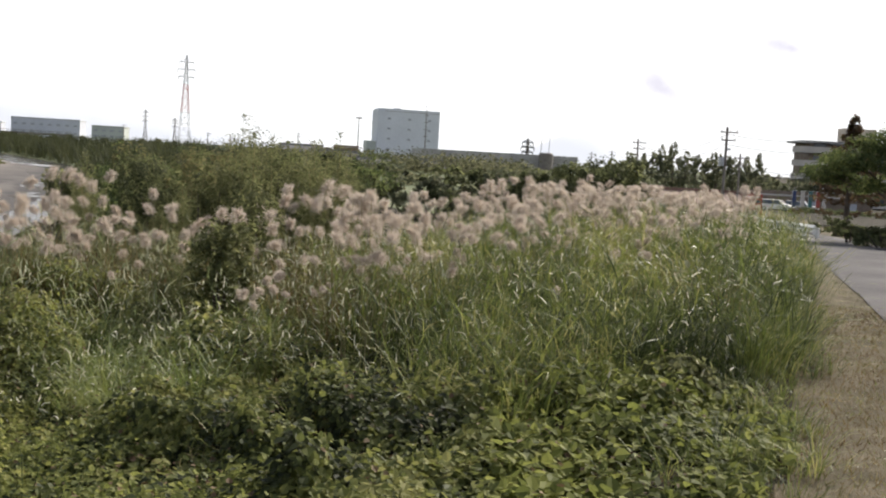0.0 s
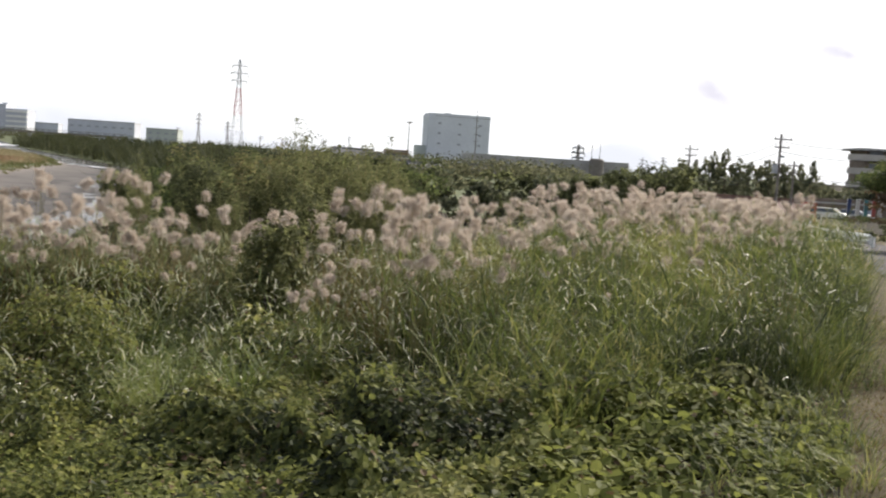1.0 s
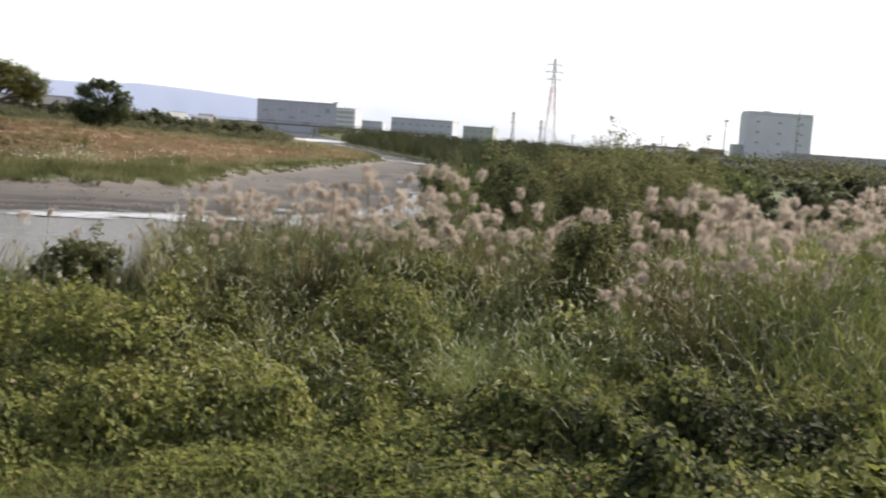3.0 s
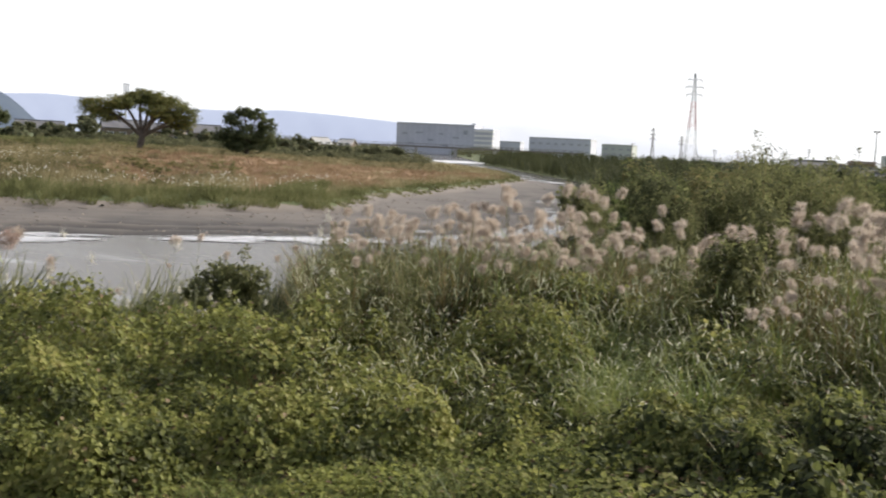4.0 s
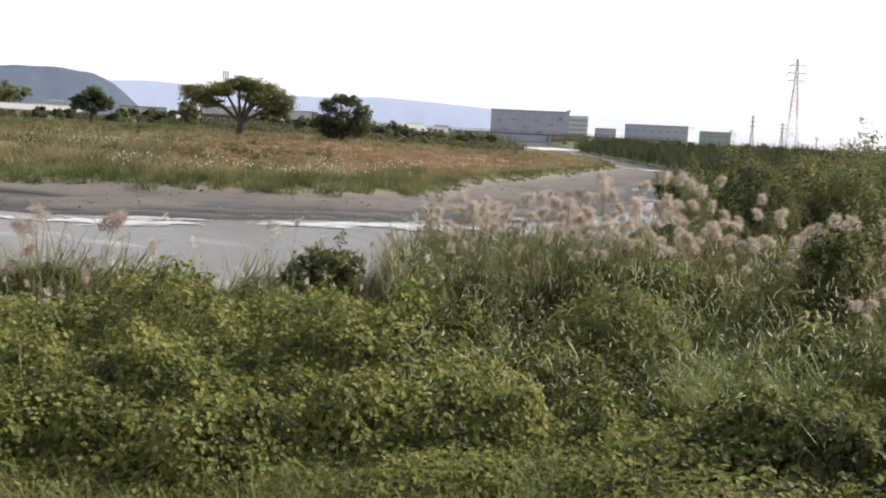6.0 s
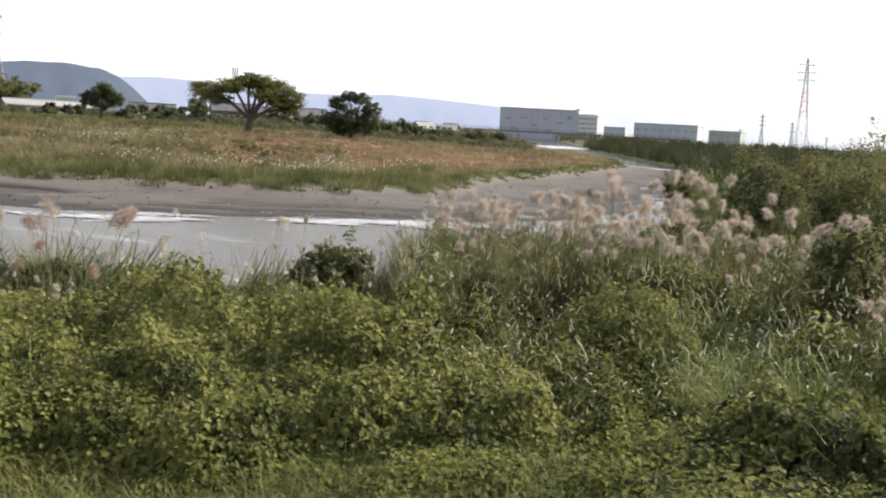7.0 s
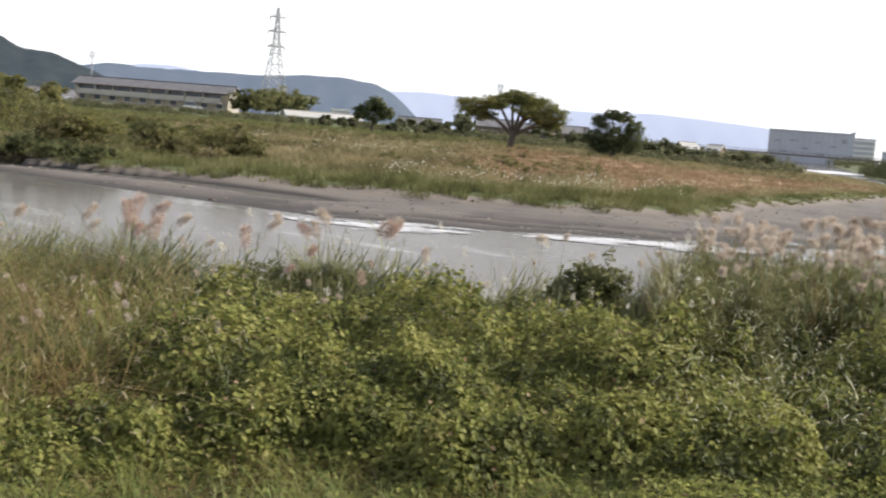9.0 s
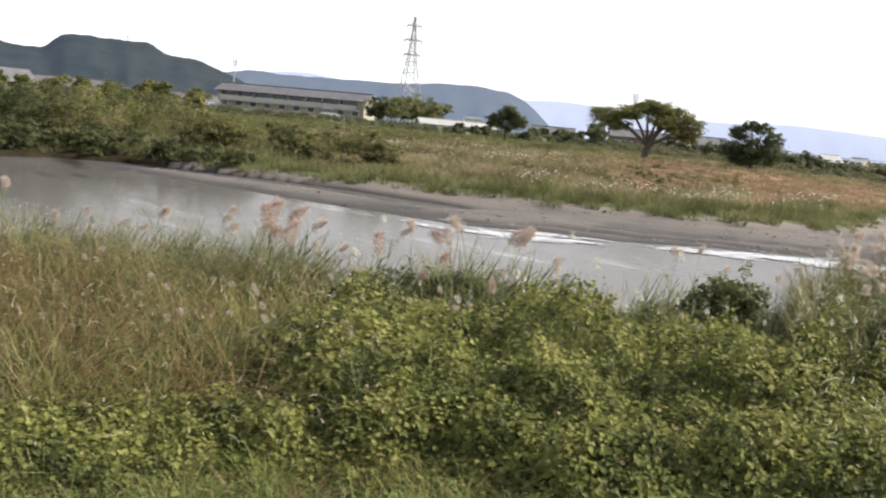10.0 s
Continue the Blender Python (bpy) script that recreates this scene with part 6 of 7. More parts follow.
    for k in range(8):          # balcony fronts of the flats, with dark panels over them
        x0 = -18.8 + 4.7 * k
        part("balcony", mesh_np("balcony", *box(x0, x0 + 4.5, -5.9, -5.75, 2.2, 3.4), M_BAND), h, "pale grey balcony front")
        # the panel's dark colour puts in the shade under the overhanging roof
        part("recess", mesh_np("recess", *box(x0 + 0.2, x0 + 4.3, -4.62, -4.52, 2.6, 4.4), M_WINDOW), h, "dark panel painting the shade behind the balcony")
        part("partition", mesh_np("partition", *box(x0 - 0.12, x0 + 0.02, -5.85, -4.52, 2.1, 4.5), M_BAND), h)
    part("balcony_floor", mesh_np("balcony_floor", *box(-18.9, 18.9, -5.9, -4.52, 2.0, 2.18), M_CONCRETE), h)
    part("eave", mesh_np("eave", *box(-19.6, 19.6, -6.0, -4.5, 4.5, 4.64), M_ROOF_BROWN), h, "brown eave board under the roof")
    gable_house("shed", "long low shed with a pale metal roof", station(49.8, 260, -0.3, 12), 17, 7, 1.9, 1.0, M_CONCRETE, M_ROOF_PALE, 3, 1, 0.4)
    for az, d, w, hh, t, rf in ((71.6, 230, 10, 2.9, 25, M_ROOF), (68.6, 250, 13, 2.5, -8, M_ROOF), (66.0, 300, 16, 1.8, 10, M_ROOF), (62.9, 290, 12, 1.7, 12, M_ROOF), (44.9, 330, 12, 2.0, 0, M_ROOF), (40.9, 340, 14, 3.4, 8, M_ROOF), (39.0, 350, 10, 3.0, -10, M_ROOF), (37.2, 330, 8, 3.0, 15, M_ROOF), (31.6, 420, 6, 1.5, 25, M_ROOF_PALE), (30.2, 430, 5, 1.4, -20, M_ROOF_PALE)):
        gable_house("house", "two-storey house with a hipped-in gable roof beyond the bank", station(az, d, -0.3, t), w, 8, hh, 2.0, M_CLUTTER, rf, max(2, int(w / 3)), 1)
    for az, d, w, hh in ((48.9, 900, 14, 11), (51.5, 950, 18, 9)):
        block("apartment_house", "white apartment house at the foot of the hill", station(az, d, -2, 5), w, 12, hh, M_WHITE, 7, 3, (1.8, 1.4))


def balcony_flats():
    """The curved flats with white balcony bands beyond the path."""
    ob = thing("apartment_house", "five-storey flats with curved white balcony bands", "building", station(-18.1, 270, -5.2, 18))
    part("wall", mesh_np("wall", *box(-3.4, 20, -1.6, 10, -2, 14.6), M_CLUTTER), ob)
    a = np.linspace(0.98 * np.pi, 1.5 * np.pi, 9)
    for k in range(5):
        z = 0.6 + 3.0 * k
        ring = [[(-3.2 + r * math.cos(q), r * math.sin(q)) for q in a] + [(20, -r)] for r in (3.6, 3.45)]
        n = len(a) + 1
        v = [(x, y, z + dz) for line in ring for dz in (-0.2, 1.15) for x, y in line]
        f = [(o0 + i, o0 + i + 1, o1 + i + 1, o1 + i) for o0, o1 in ((0, n), (n, 3 * n), (3 * n, 2 * n), (2 * n, 0)) for i in range(n - 1)]
        part("balcony", mesh_np("balcony", np.array(v), np.array(f), M_BAND), ob)
        part("slab", mesh_np("slab", *box(-6.0, 20, -3.2, 0, z - 0.2, z - 0.02), M_CONCRETE), ob)
        for i in range(5):
            part("window", mesh_np("window", *box(-2.6 + 4.6 * i, 0.2 + 4.6 * i, -1.68, -1.5, z + 0.2, z + 2.2), M_WINDOW), ob)
    part("roof_slab", mesh_np("roof_slab", *box(-5.2, 20.6, -3.7, 10.4, 14.6, 15.1), M_CONCRETE), ob)
    part("stair_house", mesh_np("stair_house", *box(5, 12, 1, 6, 15.1, 18.4), M_WALL_CREAM), ob)


# ---- pylons, masts and poles ----
def pylon(name, label, m, h, base, arms, mats, r=0.13, waist=0.62):
    """A lattice tower: four tapering legs in painted lengths, cross bracing, arms with insulators."""
    ob = thing(name, label, "pylon", m)
    top = base * 0.12
    prof = lambda z: base / 2 + (top - base / 2) * min(1.0, z / (h * waist)) if z < h * waist else top + (0.25 - top) * (z - h * waist) / (h * (1 - waist))
    levels = [h * q for q in (0, 0.14, 0.27, 0.39, 0.5, 0.6, 0.69, 0.77, 0.85, 0.93, 1.0)]
    for k in range(len(levels) - 1):
        z0, z1 = levels[k], levels[k + 1]
        a, b = prof(z0), prof(z1)
        mt = mats[k % len(mats)] if len(mats) == len(levels) - 1 else mats[0]
        cs = [(-1, -1), (1, -1), (1, 1), (-1, 1)]
        for sx, sy in cs:
            part("leg", mesh_np("leg", *beam((sx * a, sy * a, z0), (sx * b, sy * b, z1), r), mt), ob)
        pieces = []
        for (ax, ay), (bx, by) in zip(cs, cs[1:] + cs[:1]):
            pieces += [beam((ax * a, ay * a, z0), (bx * b, by * b, z1), r * 0.6), beam((bx * a, by * a, z0), (ax * b, ay * b, z1), r * 0.6), beam((ax * b, ay * b, z1), (bx * b, by * b, z1), r * 0.6)]
        if h > 30:
            for q in pieces:
                part("brace", mesh_np("brace", *q, mt), ob)
        else:
            tagged(part("bracing", mesh_np("bracing", *joined(pieces), mt), ob), kind="stuff")
    for q, reach in arms:
        z = h * q
        part("crossarm", mesh_np("crossarm", *joined([beam((-reach, 0, z), (reach, 0, z), r * 1.8), beam((-reach, 0, z), (0, 0, z + 1.2), r * 0.7), beam((reach, 0, z), (0, 0, z + 1.2), r * 0.7)]), M_STEEL), ob)
        for sx in (-1, 1):
            part("insulator", mesh_np("insulator", *beam((sx * reach, 0, z), (sx * reach, 0, z - 1.4), r * 0.9), M_POLE), ob)
    return ob


def cable(name, a, b, sag, r=0.02, label="dark overhead cable between utility poles"):
    s = np.linspace(0, 1, 14)
    pts = np.outer(1 - s, a) + np.outer(s, b)
    pts[:, 2] -= sag * 4 * s * (1 - s)
    tagged(new(name, mesh_np(name, *tube(pts, np.full(14, r), 4), M_DARK)), label, "cable", "overhead cables")


def utility_pole(az, d, z, h, label, r=0.17, box_at=True):
    ob = thing("utility_pole", label, "pole", station(az, d, z, 10))
    part("post", mesh_np("post", *tube([(0, 0, 0), (0, 0, h)], [r, r * 0.7], 8), M_POLE), ob)
    for zz, w in ((h - 0.5, 1.1), (h - 1.3, 0.9)):
        ca = part("crossarm", mesh_np("crossarm", *box(-w * 0.6, w, -0.06, 0.06, zz - 0.06, zz + 0.06), M_POLE), ob)
        for x in (-w * 0.5, 0.3, w * 0.9):
            part("insulator", mesh_np("insulator", *tube([(x, 0, zz + 0.06), (x, 0, zz + 0.3)], [0.06, 0.05], 6), M_WHITE), ca)
    if box_at:
        part("transformer", mesh_np("transformer", *tube([(-0.35, 0, h - 3.9), (-0.35, 0, h - 3.0)], [0.28, 0.28], 10), M_STEEL), ob)
        part("lamp", mesh_np("lamp", *box(0.1, 0.45, -0.1, 0.1, h - 2.3, h - 2.1), M_STEEL), ob)
    return ob


def masts():
    R, W = M_RED, M_STEEL
    pylon("transmission_tower", "tall lattice pylon with red and white bands", station(13.15, 450, -0.8, 12), 35.6, 4.6, ((0.93, 2.9), (0.85, 3.4), (0.77, 3.0)), [W, W, W, R, R, R, W, W, W, W], 0.085, 0.8)
    pylon("transmission_tower", "tall grey lattice pylon beyond the far bank", station(52.25, 400, -0.5, 20), 38.4, 9.5, ((0.92, 2.7), (0.79, 3.3), (0.66, 3.0)), [W], 0.15, 0.66)
    for az, d, h in ((15.0, 900, 26), (13.6, 950, 22), (-3.9, 420, 15)):
        pylon("transmission_tower", "small grey lattice pylon in the distance", station(az, d, -1 if az > 0 else -5, 5), h, 3.6, ((0.92, 2.0), (0.8, 2.4), (0.68, 2.0)), [M_POLE], 0.16)
    for az, d, h, lab in ((41.0, 420, 19.6, "slim phone mast with a cluster of aerials"), (60.9, 520, 23.0, "slim phone mast with a cluster of aerials"), (66.0, 1700, 88, "hilltop mast with aerials on the ridge")):
        ob = thing("phone_mast", lab, "mast", station(az, d, -0.5))
        big = 2.2 if h > 50 else 1.0
        part("post", mesh_np("post", *tube([(0, 0, 0), (0, 0, h)], [0.35 * big, 0.2 * big], 8), M_STEEL), ob)
        for x in (-0.8, 0, 0.8):
            part("aerial", mesh_np("aerial", *box((x - 0.22) * big, (x + 0.22) * big, -0.2, 0.2, h - 2.6 * big, h), M_STEEL), ob)
        part("platform", mesh_np("platform", *box(-1.1 * big, 1.1 * big, -0.5, 0.5, h - 2.9 * big, h - 2.7 * big), M_STEEL), ob)
    ob = thing("floodlight_mast", "tall pole with a ring of floodlights", "lamp", station(4.62, 520, -5))
    part("post", mesh_np("post", *tube([(0, 0, 0), (0, 0, 22.2)], [0.3, 0.18], 8), M_POLE), ob)
    for k in range(4):
        part("floodlight", mesh_np("floodlight", *box(-1.3 + 0.72 * k, -0.8 + 0.72 * k, -0.3, 0.3, 21.8, 22.6), M_POLE), ob)
    ob = thing("aerial_mast", "thin lattice mast beside the storage block", "mast", station(1.25, 560, -5, 0))
    part("post", mesh_np("post", *tube([(0, 0, 0), (0, 0, 31.5)], [0.45, 0.12], 6), M_POLE), ob)
    for k in range(4):
        part("rung", mesh_np("rung", *box(-0.9, 0.9, -0.1, 0.1, 16 + 3.4 * k, 16.3 + 3.4 * k), M_POLE), ob)
    utility_pole(-13.6, 118, -4.6, 10.8, "leaning dark utility pole with transformer and lamp")
    utility_pole(-14.3, 128, -4.6, 8.4, "shorter dark utility pole beside the road", 0.13, False)
    utility_pole(-9.35, 150, -4.6, 10.0, "dark utility pole before the grove", 0.14, False)
    for az, d, h in ((7.6, 380, 8.0), (16.0, 420, 7.8), (12.0, 400, 6.6), (10.9, 380, 6.0), (-8.1, 300, 10.5), (-7.1, 280, 9.5)):
        utility_pole(az, d, -1.0 if az > 0 else -4.6, h, "slim utility pole among the roofs", 0.16, False)
    top = np.array(P(-13.6, 118, 5.5))
    p2 = np.array(P(-9.35, 150, 4.6))
    p3 = np.array(P(-24.0, 95, 6.0))
    for dz in (0.0, -1.0, -3.0, -3.4):
        cable("overhead_cable", top + (0, 0, dz), p3 + (0, 0, dz), 1.0)
        cable("overhead_cable", top + (0, 0, dz), p2 + (0, 0, dz * 0.8), 1.2)


# ---- trees ----
def far_trees():
    # the spreading tree on the far bank
    tree("spreading_tree", "wide spreading tree with a low fork and airy crown", station(40.3, 137, land1(*P(40.3, 137).xy)), (0.2, 0, 1.6),
         [((-5.0, 0.5, 4.9), (2.0, 1.8, 1.0), 3335), ((-3.6, 0.2, 4.0), (1.6, 1.4, 0.7), 1595), ((-2.0, -0.5, 5.5), (1.9, 1.9, 0.85), 3335), ((0.0, 0.3, 6.2), (1.7, 1.6, 0.8), 2900), ((1.8, 0.3, 5.9), (1.8, 1.6, 0.9), 3335), ((3.5, 0.6, 5.3), (1.8, 1.7, 1.0), 3190), ((5.0, -0.2, 4.3), (1.6, 1.5, 1.0), 2610), ((1.6, -1.0, 4.7), (1.7, 1.5, 0.7), 1740), ((4.7, 0.8, 3.1), (1.5, 1.2, 0.6), 1450), ((2.9, -0.4, 3.9), (1.4, 1.1, 0.6), 1305)],
         0.42, 0.18, M_TREE, 41)
    tree("dense_tree", "dark rounded tree with an uneven top", station(35.2, 150, land1(*P(35.2, 150).xy)), (0.0, 0, 1.2),
         [((-2.6, 0, 2.5), (1.5, 1.4, 1.2), 2550), ((0, 0, 2.8), (1.9, 1.7, 1.5), 3150), ((2.6, 0, 2.4), (1.5, 1.4, 1.2), 2550), ((-1.9, 0.3, 4.6), (1.2, 1.1, 0.8), 1650), ((-0.5, 0.3, 5.6), (1.0, 1.0, 0.6), 1200), ((1.1, 0.2, 5.3), (1.2, 1.2, 0.7), 1650), ((2.5, 0, 4.1), (1.2, 1.1, 0.8), 1650), ((0.2, 0, 1.2), (2.8, 1.5, 0.8), 2100)],
         0.3, 0.2, M_TREE_DARK, 43)
    tree("small_tree", "small dark tree with a spiky crown", station(47.3, 150, land1(*P(47.3, 150).xy)), (0.0, 0, 1.6),
         [((-1.5, 0, 2.8), (1.2, 1.0, 0.8), 1950), ((0.2, 0, 3.9), (1.3, 1.2, 0.9), 2250), ((1.6, 0, 2.9), (1.3, 1.0, 0.8), 1950), ((0, 0, 2.2), (1.6, 1.2, 0.7), 750)],
         0.2, 0.2, M_TREE_DARK, 47)
    # the broad tree right of the path and the reddish conifer behind it
    tree("roadside_tree", "airy green roadside tree with several dark stems", station(-21.8, 33, 0), (0.0, 0, 0.9),
         [((-2.0, 0.1, 1.75), (0.7, 0.8, 0.28), 2200), ((-1.3, -0.2, 2.15), (0.9, 0.9, 0.3), 3000), ((-0.5, 0.2, 2.6), (0.9, 0.9, 0.32), 3000), ((0.5, 0, 2.95), (1.0, 1.0, 0.35), 3400), ((1.5, 0.2, 2.7), (1.0, 1.0, 0.36), 3200), ((2.5, 0, 2.2), (1.0, 1.0, 0.4), 3000), ((-0.9, 0.4, 1.5), (0.8, 0.8, 0.26), 1800), ((0.3, -0.5, 2.0), (1.0, 0.8, 0.3), 2600), ((1.5, -0.4, 1.7), (0.9, 0.9, 0.3), 2200), ((2.6, 0.2, 1.35), (0.8, 0.8, 0.32), 1800)],
         0.085, 0.07, M_ROADTREE, 51, stems=3)
    rng = np.random.default_rng(53)
    for az, d, h, w, mt, nm, lab in ((-19.4, 62, 5.3, 3.6, M_CYPRESS, "conifer", "pointed reddish-brown conifer behind the roadside tree"), (-21.6, 66, 4.6, 2.8, M_TREE_DARK, "conifer", "pointed dark conifer behind the roadside tree")):
        ob = thing(nm, lab, "tree", station(az, d, -0.3))
        part("trunk", mesh_np("trunk", *tube([(0, 0, -1), (0, 0, h * 0.95)], [0.16, 0.03], 8), M_BARK), ob)
        blobs = [((0, 0, h * (0.2 + 0.08 * k)), (w * (0.55 - 0.055 * k), w * (0.55 - 0.055 * k), h * 0.08), 420 - 30 * k) for k in range(10)]
        part("crown", crown_mesh(rng, "crown", blobs, 0.2, mt), ob)
    # the bamboo grove behind the poles
    for i in range(26):
        az = -8.9 - 7.2 * (i + rng.uniform(0, 0.8)) / 26
        d = rng.uniform(190, 225)
        h = rng.uniform(9.0, 11.6) * (1.02 if -11.2 < az < -9.8 else 0.88) * (0.8 if az < -15.2 else 1.0)
        blobs = [((rng.uniform(-0.5, 0.5), 0, h * q), (rng.uniform(1.3, 2.3) * (1.3 - q * 1.05), 1.4, h * 0.12), 420) for q in (0.3, 0.45, 0.6, 0.75, 0.88)]
        tree("grove_tree", "tall slender dark tree of the grove", station(az, d, -5.0), (0, 0, h * 0.3), blobs, 0.14, 0.28, M_GROVE, 600 + i, group="grove behind the poles")
    # mid trees ahead
    for az, d, h, w, s in ((-7.6, 62, 5.6, 5.4, 61), (-5.6, 66, 5.0, 4.6, 62), (-3.6, 60, 4.5, 4.0, 63), (-2.0, 64, 4.4, 3.6, 64), (-9.0, 70, 4.6, 3.6, 65)):
        b = [((w * q[0] * 0.3, w * q[1] * 0.2, h * q[2]), (w * 0.26, w * 0.26, h * 0.16), 1000) for q in ((-1, 0, 0.5), (1, 0, 0.48), (0, 0, 0.62), (-0.5, 1, 0.78), (0.6, -1, 0.8), (0, 0, 0.35))]
        tree("broadleaf_tree", "rounded green tree beyond the reeds", station(az, d, -3.2), (0, 0, h * 0.25), b, 0.16, 0.2, M_SHRUB, s, group="trees beyond the reeds")
    # trees along the far bank's skyline
    k = 0
    for az0, az1, n, d0, d1, h0, h1, mt in ((27.5, 34, 14, 200, 280, 1.6, 2.8, M_GROVE), (32.5, 33.2, 1, 240, 250, 3.6, 3.8, M_GROVE), (36.5, 39.5, 5, 190, 260, 1.8, 3.0, M_GROVE), (42.2, 43.2, 2, 200, 220, 4.2, 4.8, M_GROVE), (43.2, 46.5, 7, 180, 260, 1.6, 2.8, M_GROVE), (48.0, 50.0, 3, 200, 220, 1.4, 2.0, M_GROVE), (50.7, 54.0, 16, 270, 290, 4.6, 7.4, M_WEED), (13, 23, 12, 360, 460, 2.2, 3.4, M_GROVE), (62, 78, 12, 150, 200, 3.2, 4.6, M_TREE), (-20.5, -14.5, 12, 230, 300, 5.5, 7.5, M_GROVE)):
        for i in range(n):
            az = az0 + (az1 - az0) * (i + rng.uniform(0.1, 0.9)) / n
            d, h = rng.uniform(d0, d1), rng.uniform(h0, h1)
            w = h * rng.uniform(0.9, 1.5)
            b = [((w * rng.uniform(-0.3, 0.3), w * rng.uniform(-0.2, 0.2), h * q), (w * 0.3, w * 0.3, h * 0.2), 330) for q in (0.35, 0.5, 0.65, 0.8)]
            q = P(az, d)
            tree("skyline_tree", "small rounded tree on the far bank's skyline", station(az, d, land1(q.x, q.y) if d < 300 or az < 0 else -1.0), (0, 0, h * 0.3), b, 0.12, 0.4, mt, 700 + k, group="trees on the skyline")
            k += 1
    # bushes of the far bank by the last view
    for i in range(46):
        az = 53.5 + 22 * (i + rng.uniform(0, 0.9)) / 46
        d = rng.uniform(66, 108) if i % 2 else rng.uniform(57, 70)
        q = P(az, d)
        tall = float(sstep(59.5, 65, az))
        sg = float(side(GRASS_EDGE, np.array([q.x]), np.array([q.y]))[0])
        if sg < 4 - 3.2 * tall:
            continue
        z0 = land1(q.x, q.y)
        top = 1.6 + d * math.tan(radians(-0.55 + tall * (0.95 + 0.5 * math.exp(-((az - 65.3) / 1.6) ** 2)))) - rng.uniform(0, 0.9) * (1 - 0.6 * tall)
        h = max(0.8, top - z0)
        shrub("bush", "olive-green bush on the far bank", q.x, q.y, h * rng.uniform(1.5, 2.2), h * 1.08, (M_OLIVE, M_WEED, M_OLIVE, M_TREE)[i % 4] if az < 64 else (M_OLIVE, M_TREE, M_WEED, M_SHRUB)[i % 4], 800 + i, 0.14, 2600, "bush", "bushes on the far bank")
    for i in range(16):
        az = 60.5 + 20 * (i + rng.uniform(0, 0.9)) / 16
        d = 54.0
        while side(GRASS_EDGE, np.array([P(az, d).x]), np.array([P(az, d).y]))[0] < 1.0 and d < 75:
            d += 0.5
        q, h = P(az, d), rng.uniform(0.9, 1.7)
        shrub("bush", "dark low bush at the far water's edge", q.x, q.y, h * 2.2, h, M_SHRUB, 1300 + i, 0.15, 900, "bush", "bushes on the far bank")


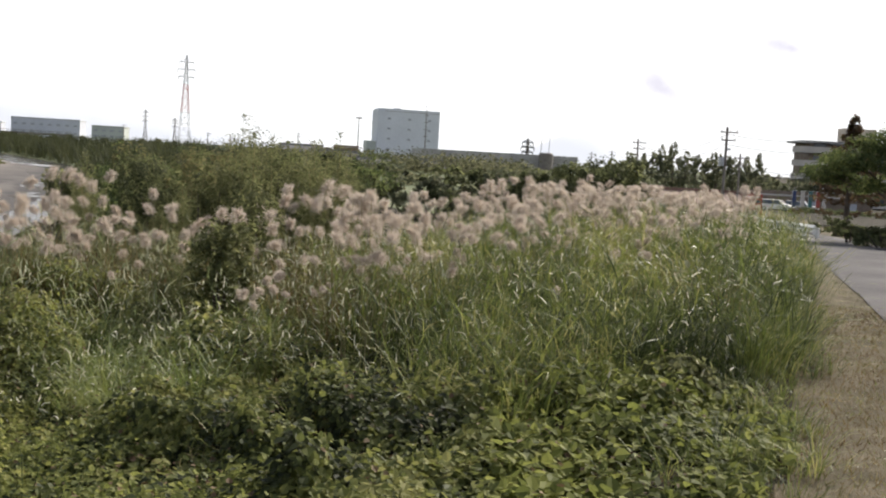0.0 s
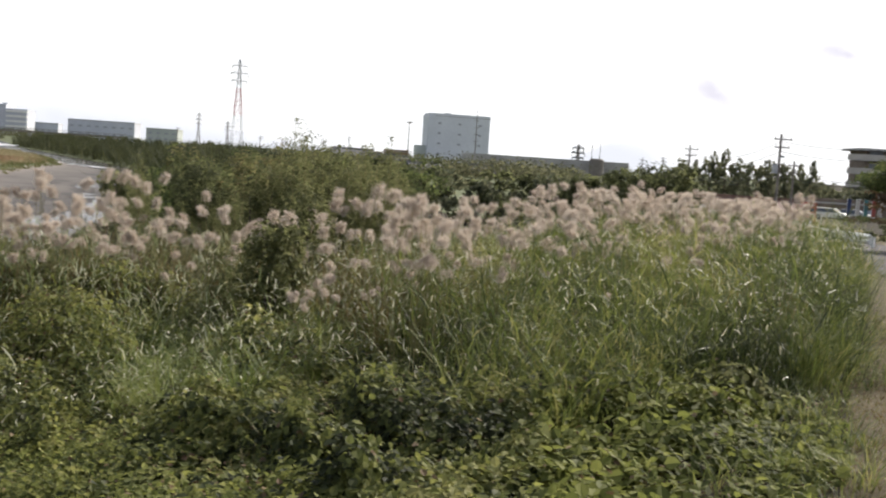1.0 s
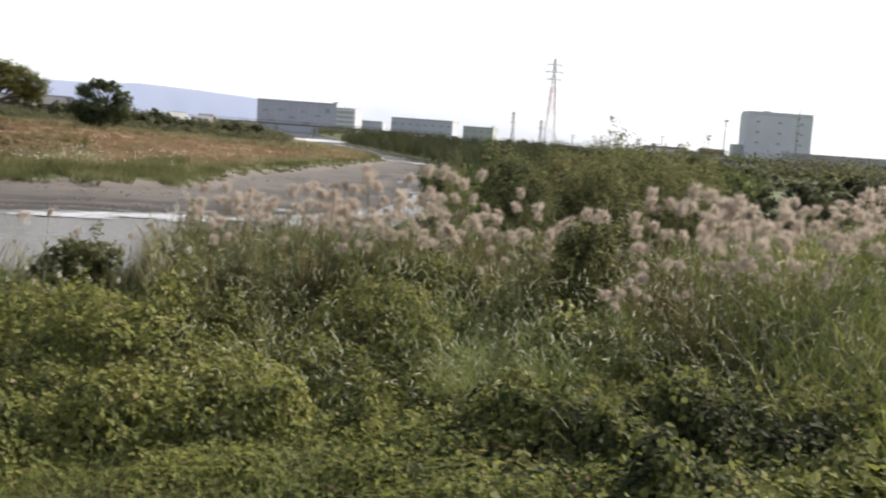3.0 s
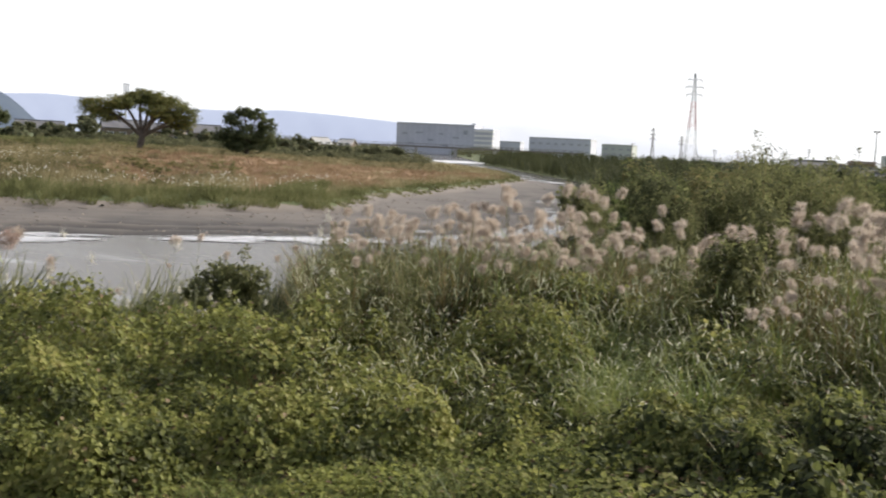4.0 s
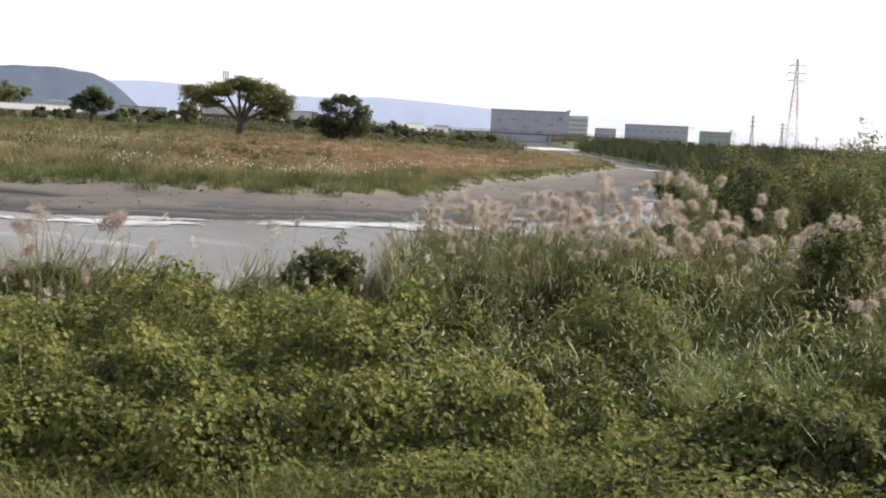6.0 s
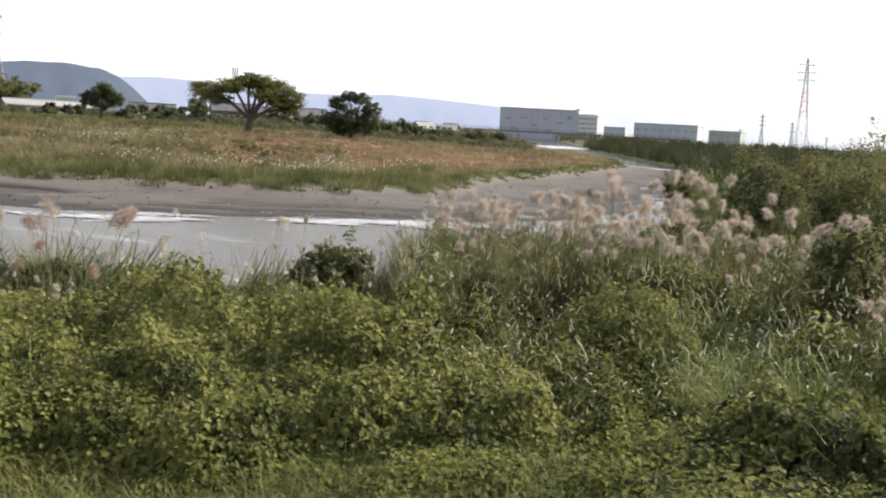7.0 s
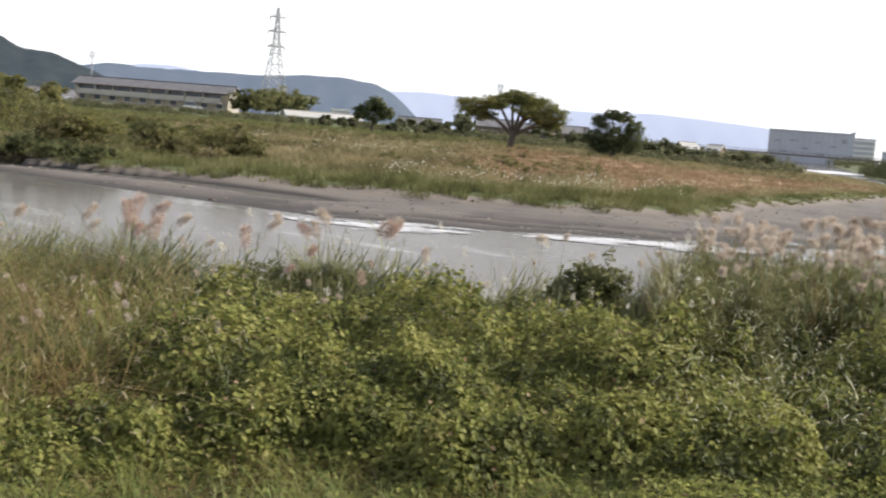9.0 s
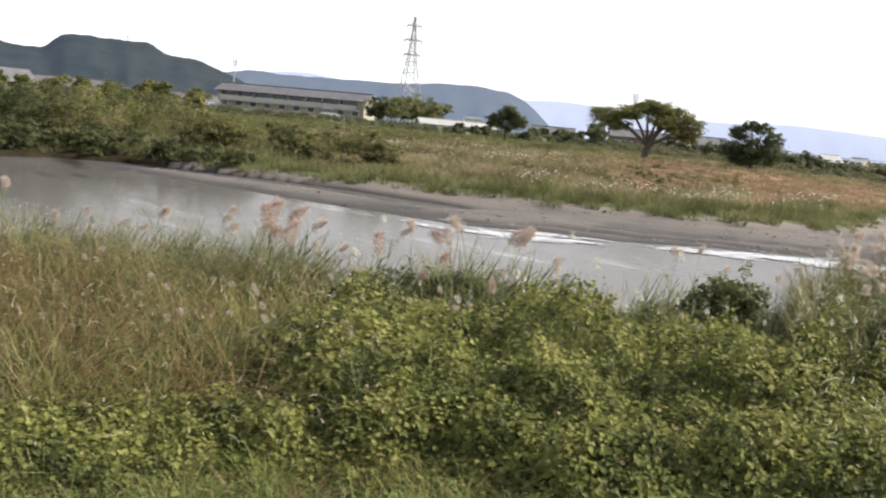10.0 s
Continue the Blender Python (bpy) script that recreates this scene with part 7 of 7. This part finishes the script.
# ---- beside the path: rail, vehicles, banners ----
def roadside():
    d, nrm = np.array((0.238, 0.971)), np.array((0.971, -0.238))
    e = np.array((1.95, 0.0))
    at = lambda s, w: e + d * s + nrm * w
    rail = thing("guard_rail", "white steel guard rail along the path", "guard rail", Matrix.Identity(4))
    a, b = np.array((10.95, 33.4)), np.array((12.2, 47.0))
    n = 9
    pts = [np.append(a + (b - a) * k / (n - 1), 0) for k in range(n)]
    for q in pts:
        z = land1(q[0], q[1]) - 0.18
        part("post", mesh_np("post", *tube([(q[0], q[1], z - 0.1), (q[0], q[1], z + 0.5)], [0.07, 0.07], 6), M_WHITE), rail)
    for k in range(n - 1):
        p0, p1 = pts[k], pts[k + 1]
        z0, z1 = land1(*p0[:2]) - 0.18, land1(*p1[:2]) - 0.18
        off = np.append(nrm * -0.08, 0)
        for dz in (0.36, 0.5):
            part("beam", mesh_np("beam", *beam(p0 + off + (0, 0, z0 + dz), p1 + off + (0, 0, z1 + dz), 0.08), M_WHITE), rail)
    # gate posts at the end of the path
    for k, (az, dd) in enumerate(((-15.25, 60), (-15.75, 60))):
        ob = thing("bollard", "white painted post at the end of the path", "bollard", station(az, dd, land1(*P(az, dd).xy)), "posts at the path's end")
        part("post", mesh_np("post", *tube([(0, 0, 0), (0, 0, 0.8)], [0.05, 0.05], 8), M_WHITE), ob)
        part("cap", mesh_np("cap", *tube([(0, 0, 0.8), (0, 0, 0.85)], [0.055, 0.02], 8), M_RED), ob)
    # red frame sign
    ob = thing("sign_frame", "red steel sign frame behind the reeds", "sign", station(-15.0, 86, land1(*P(-15.0, 86).xy), 10))
    for x in (-0.7, 0.7):
        part("post", mesh_np("post", *box(x - 0.06, x + 0.06, -0.06, 0.06, 0, 1.6), M_RED), ob)
    for z in (0.5, 0.85, 1.2, 1.5):
        part("rail", mesh_np("rail", *box(-0.7, 0.7, -0.05, 0.05, z - 0.07, z + 0.07), M_RED), ob)
    # upright cloth banners
    for i, (az, mt, lab) in enumerate(((-17.0, M_BLUE, "dark blue upright cloth banner on a pole"), (-17.4, M_BAND, "off-white upright cloth banner on a pole"), (-17.75, M_TEAL, "teal upright cloth banner on a pole"), (-18.1, M_RED, "red upright cloth banner on a pole"), (-18.4, M_BAND, "off-white upright cloth banner on a pole"))):
        ob = thing("banner", lab, "banner", station(az, 138, land1(*P(az, 138).xy), 8 * (i % 2)), "banners by the road")
        part("pole", mesh_np("pole", *tube([(-0.32, 0, 0), (-0.32, 0, 2.7)], [0.025, 0.02], 6), M_WHITE), ob)
        part("arm", mesh_np("arm", *beam((-0.32, 0, 2.6), (0.3, 0, 2.6), 0.015), M_WHITE), ob)
        s = np.linspace(0, 1, 9)
        v = np.array([(x, 0.05 * math.sin(6 * q + 3 * x) + o, 2.58 - 1.9 * q) for o in (0, 0.012) for q in s for x in (-0.3, -0.1, 0.12)])
        f = [(i0 + j, i0 + j + 1, i0 + j + 4, i0 + j + 3) for base in (0, 27) for i0 in range(base, base + 24, 3) for j in (0, 1)]
        part("cloth", mesh_np("cloth", v, np.array(f), mt), ob)
    # parked cars
    for az, dd, mt, lab, t in ((-16.2, 150, M_WHITE, "white parked car beyond the path's end", 70), (-17.3, 158, M_STEEL, "silver parked car beyond the path's end", 80), (-15.3, 166, M_WHITE, "white parked car behind the sign frame", 85), (56.1, 283, M_WHITE, "white van parked before the row house", 85)):
        car(az, dd, mt, lab, t, 1.9 if az > 0 else 1.45)
    ob = block("roadside_shop", "low grey roadside shop with wide windows", station(-17.6, 175, -4.6, 15), 16, 8, 3.4, M_CLUTTER, 3, 1, (1.1, 0.9), 0.4, ground_gap=1.4)
    gable_house("roadside_house", "low house with a brown roof beyond the reeds", station(-12.0, 130, -4.6, 6), 13, 7, 2.6, 1.3, M_CLUTTER, M_ROOF_BROWN, 4, 1)
    gable_house("roadside_house", "low house with a pale roof beyond the reeds", station(-9.6, 120, -4.4, 4), 5, 5, 2.3, 0.5, M_WALL_CREAM, M_ROOF_PALE, 2, 1)
    ob = thing("stepped_wall", "weathered grey stepped retaining wall beyond the cars", "wall", station(-16.7, 178, -3.4, 12))
    for k in range(5):
        part("step", mesh_np("step", *box(-2.6 + 0.25 * k, 3.0 + 0.3 * k, 0.5 * k, 0.5 * k + 0.45, 0, 0.55 + 0.32 * k), M_CONCRETE if k % 2 else M_POLE), ob)
    for k in range(6):
        part("rail_post", mesh_np("rail_post", *tube([(-2.2 + k, 2.3, 1.8), (-2.2 + k, 2.3, 2.5)], [0.03, 0.03], 6), M_STEEL), ob)
    part("handrail", mesh_np("handrail", *beam((-2.3, 2.3, 2.5), (3.0, 2.3, 2.5), 0.035), M_STEEL), ob)
    block("garden_wall", "low stained concrete wall along the road", station(-17.2, 120, -4.6, 20), 16, 0.3, 2.0, M_CONCRETE, 0, 0, parapet=0.1, category="wall")
    for i in range(11):
        az, dd = -17.2 - 0.4 * i, 120 + 9 * (i % 3)
        q = P(az, dd)
        shrub("bush", "dark hedge bush beside the road", q.x, q.y, 2.4, 0.7 + 0.2 * (i % 2), M_TREE_DARK if i % 3 else M_CYPRESS, 880 + i, 0.12, 700, "bush", "hedge beside the road")
    # a tangle of low growth along the far side of the path
    rng = np.random.default_rng(71)
    for i in range(30):
        s = 22 + 1.35 * i
        c = at(s, 2.7 + rng.uniform(0, 2.0) - 0.0045 * np.clip(s - 26, 0, 40) ** 2)
        h = rng.uniform(0.3, 0.85) * (1.0 if s < 36 else 0.4)
        shrub("bush", "low tangled growth beside the path", c[0], c[1], h * rng.uniform(2.0, 3.2), h, (M_SHRUB, M_CYPRESS, M_TREE_DARK, M_OLIVE)[i % 4], 1400 + i, 0.085, 420, "bush", "growth beside the path")
    # planting under the roadside tree
    for i, (az, dd, w, h) in enumerate(((-19.6, 33, 1.0, 0.6), (-20.4, 31, 1.2, 0.5), (-21.2, 30, 1.4, 0.6), (-22.3, 29, 1.3, 0.5), (-19.0, 40, 1.2, 0.9), (-23.2, 31, 1.5, 0.9))):
        q = P(az, dd)
        shrub("bush", "low garden bush under the roadside tree", q.x, q.y, w, h, M_TREE_DARK if i % 2 else M_SHRUB, 850 + i, 0.09, 500, "bush", "bushes under the roadside tree")


def car(az, d, mt, lab, turn, h=1.45):
    """A parked car: bevelled body, glazed cabin, four wheels, lights."""
    q = P(az, d)
    ob = thing("car", lab, "car", station(az, d, land1(q.x, q.y), turn))
    L, W = 2.1, 0.82
    prof = np.array([(-L, 0.3), (-L, 0.75), (-L + 0.15, 0.85), (-1.1, 0.92), (L - 0.1, 0.9), (L, 0.7), (L, 0.3)])
    me = bpy.data.meshes.new("body")
    v = [(s * W, y, z) for s in (-1, 1) for y, z in prof]
    k = len(prof)
    me.from_pydata(v, [], [tuple(range(k)), tuple(range(2 * k - 1, k - 1, -1))] + [(i, i + k, (i + 1) % k + k, (i + 1) % k) for i in range(k)])
    me.materials.append(mt)
    body = part("body", me, ob)
    cab = np.array([(-W, -1.05, 0.9), (W, -1.05, 0.9), (W, 2.0, 0.88), (-W, 2.0, 0.88), (-W * 0.85, -0.45, h - 0.05), (W * 0.85, -0.45, h - 0.05), (W * 0.85, 1.75, h - 0.05), (-W * 0.85, 1.75, h - 0.05)])
    part("cabin", mesh_np("cabin", cab, BOX_F, M_WINDOW), ob)
    part("roof", mesh_np("roof", *box(-W * 0.86, W * 0.86, -0.5, 1.8, h - 0.06, h), mt), ob)
    for sx in (-1, 1):
        for y in (-1.3, 1.35):
            wh = part("wheel", mesh_np("wheel", *tube([(sx * (W - 0.18), y, 0.3), (sx * (W + 0.02), y, 0.3)], [0.3, 0.3], 12), M_DARK), ob)
            part("rim", mesh_np("rim", *tube([(sx * (W + 0.02), y, 0.3), (sx * (W + 0.03), y, 0.3)], [0.17, 0.17], 10), M_STEEL), wh)
        part("headlight", mesh_np("headlight", *box(sx * 0.6 - 0.15, sx * 0.6 + 0.15, -L - 0.02, -L + 0.05, 0.6, 0.75), M_WHITE), ob)
        part("tail_light", mesh_np("tail_light", *box(sx * 0.68 - 0.1, sx * 0.68 + 0.1, L - 0.05, L + 0.02, 0.6, 0.8), M_RED), ob)


far_buildings()
balcony_flats()
masts()
far_trees()
roadside()
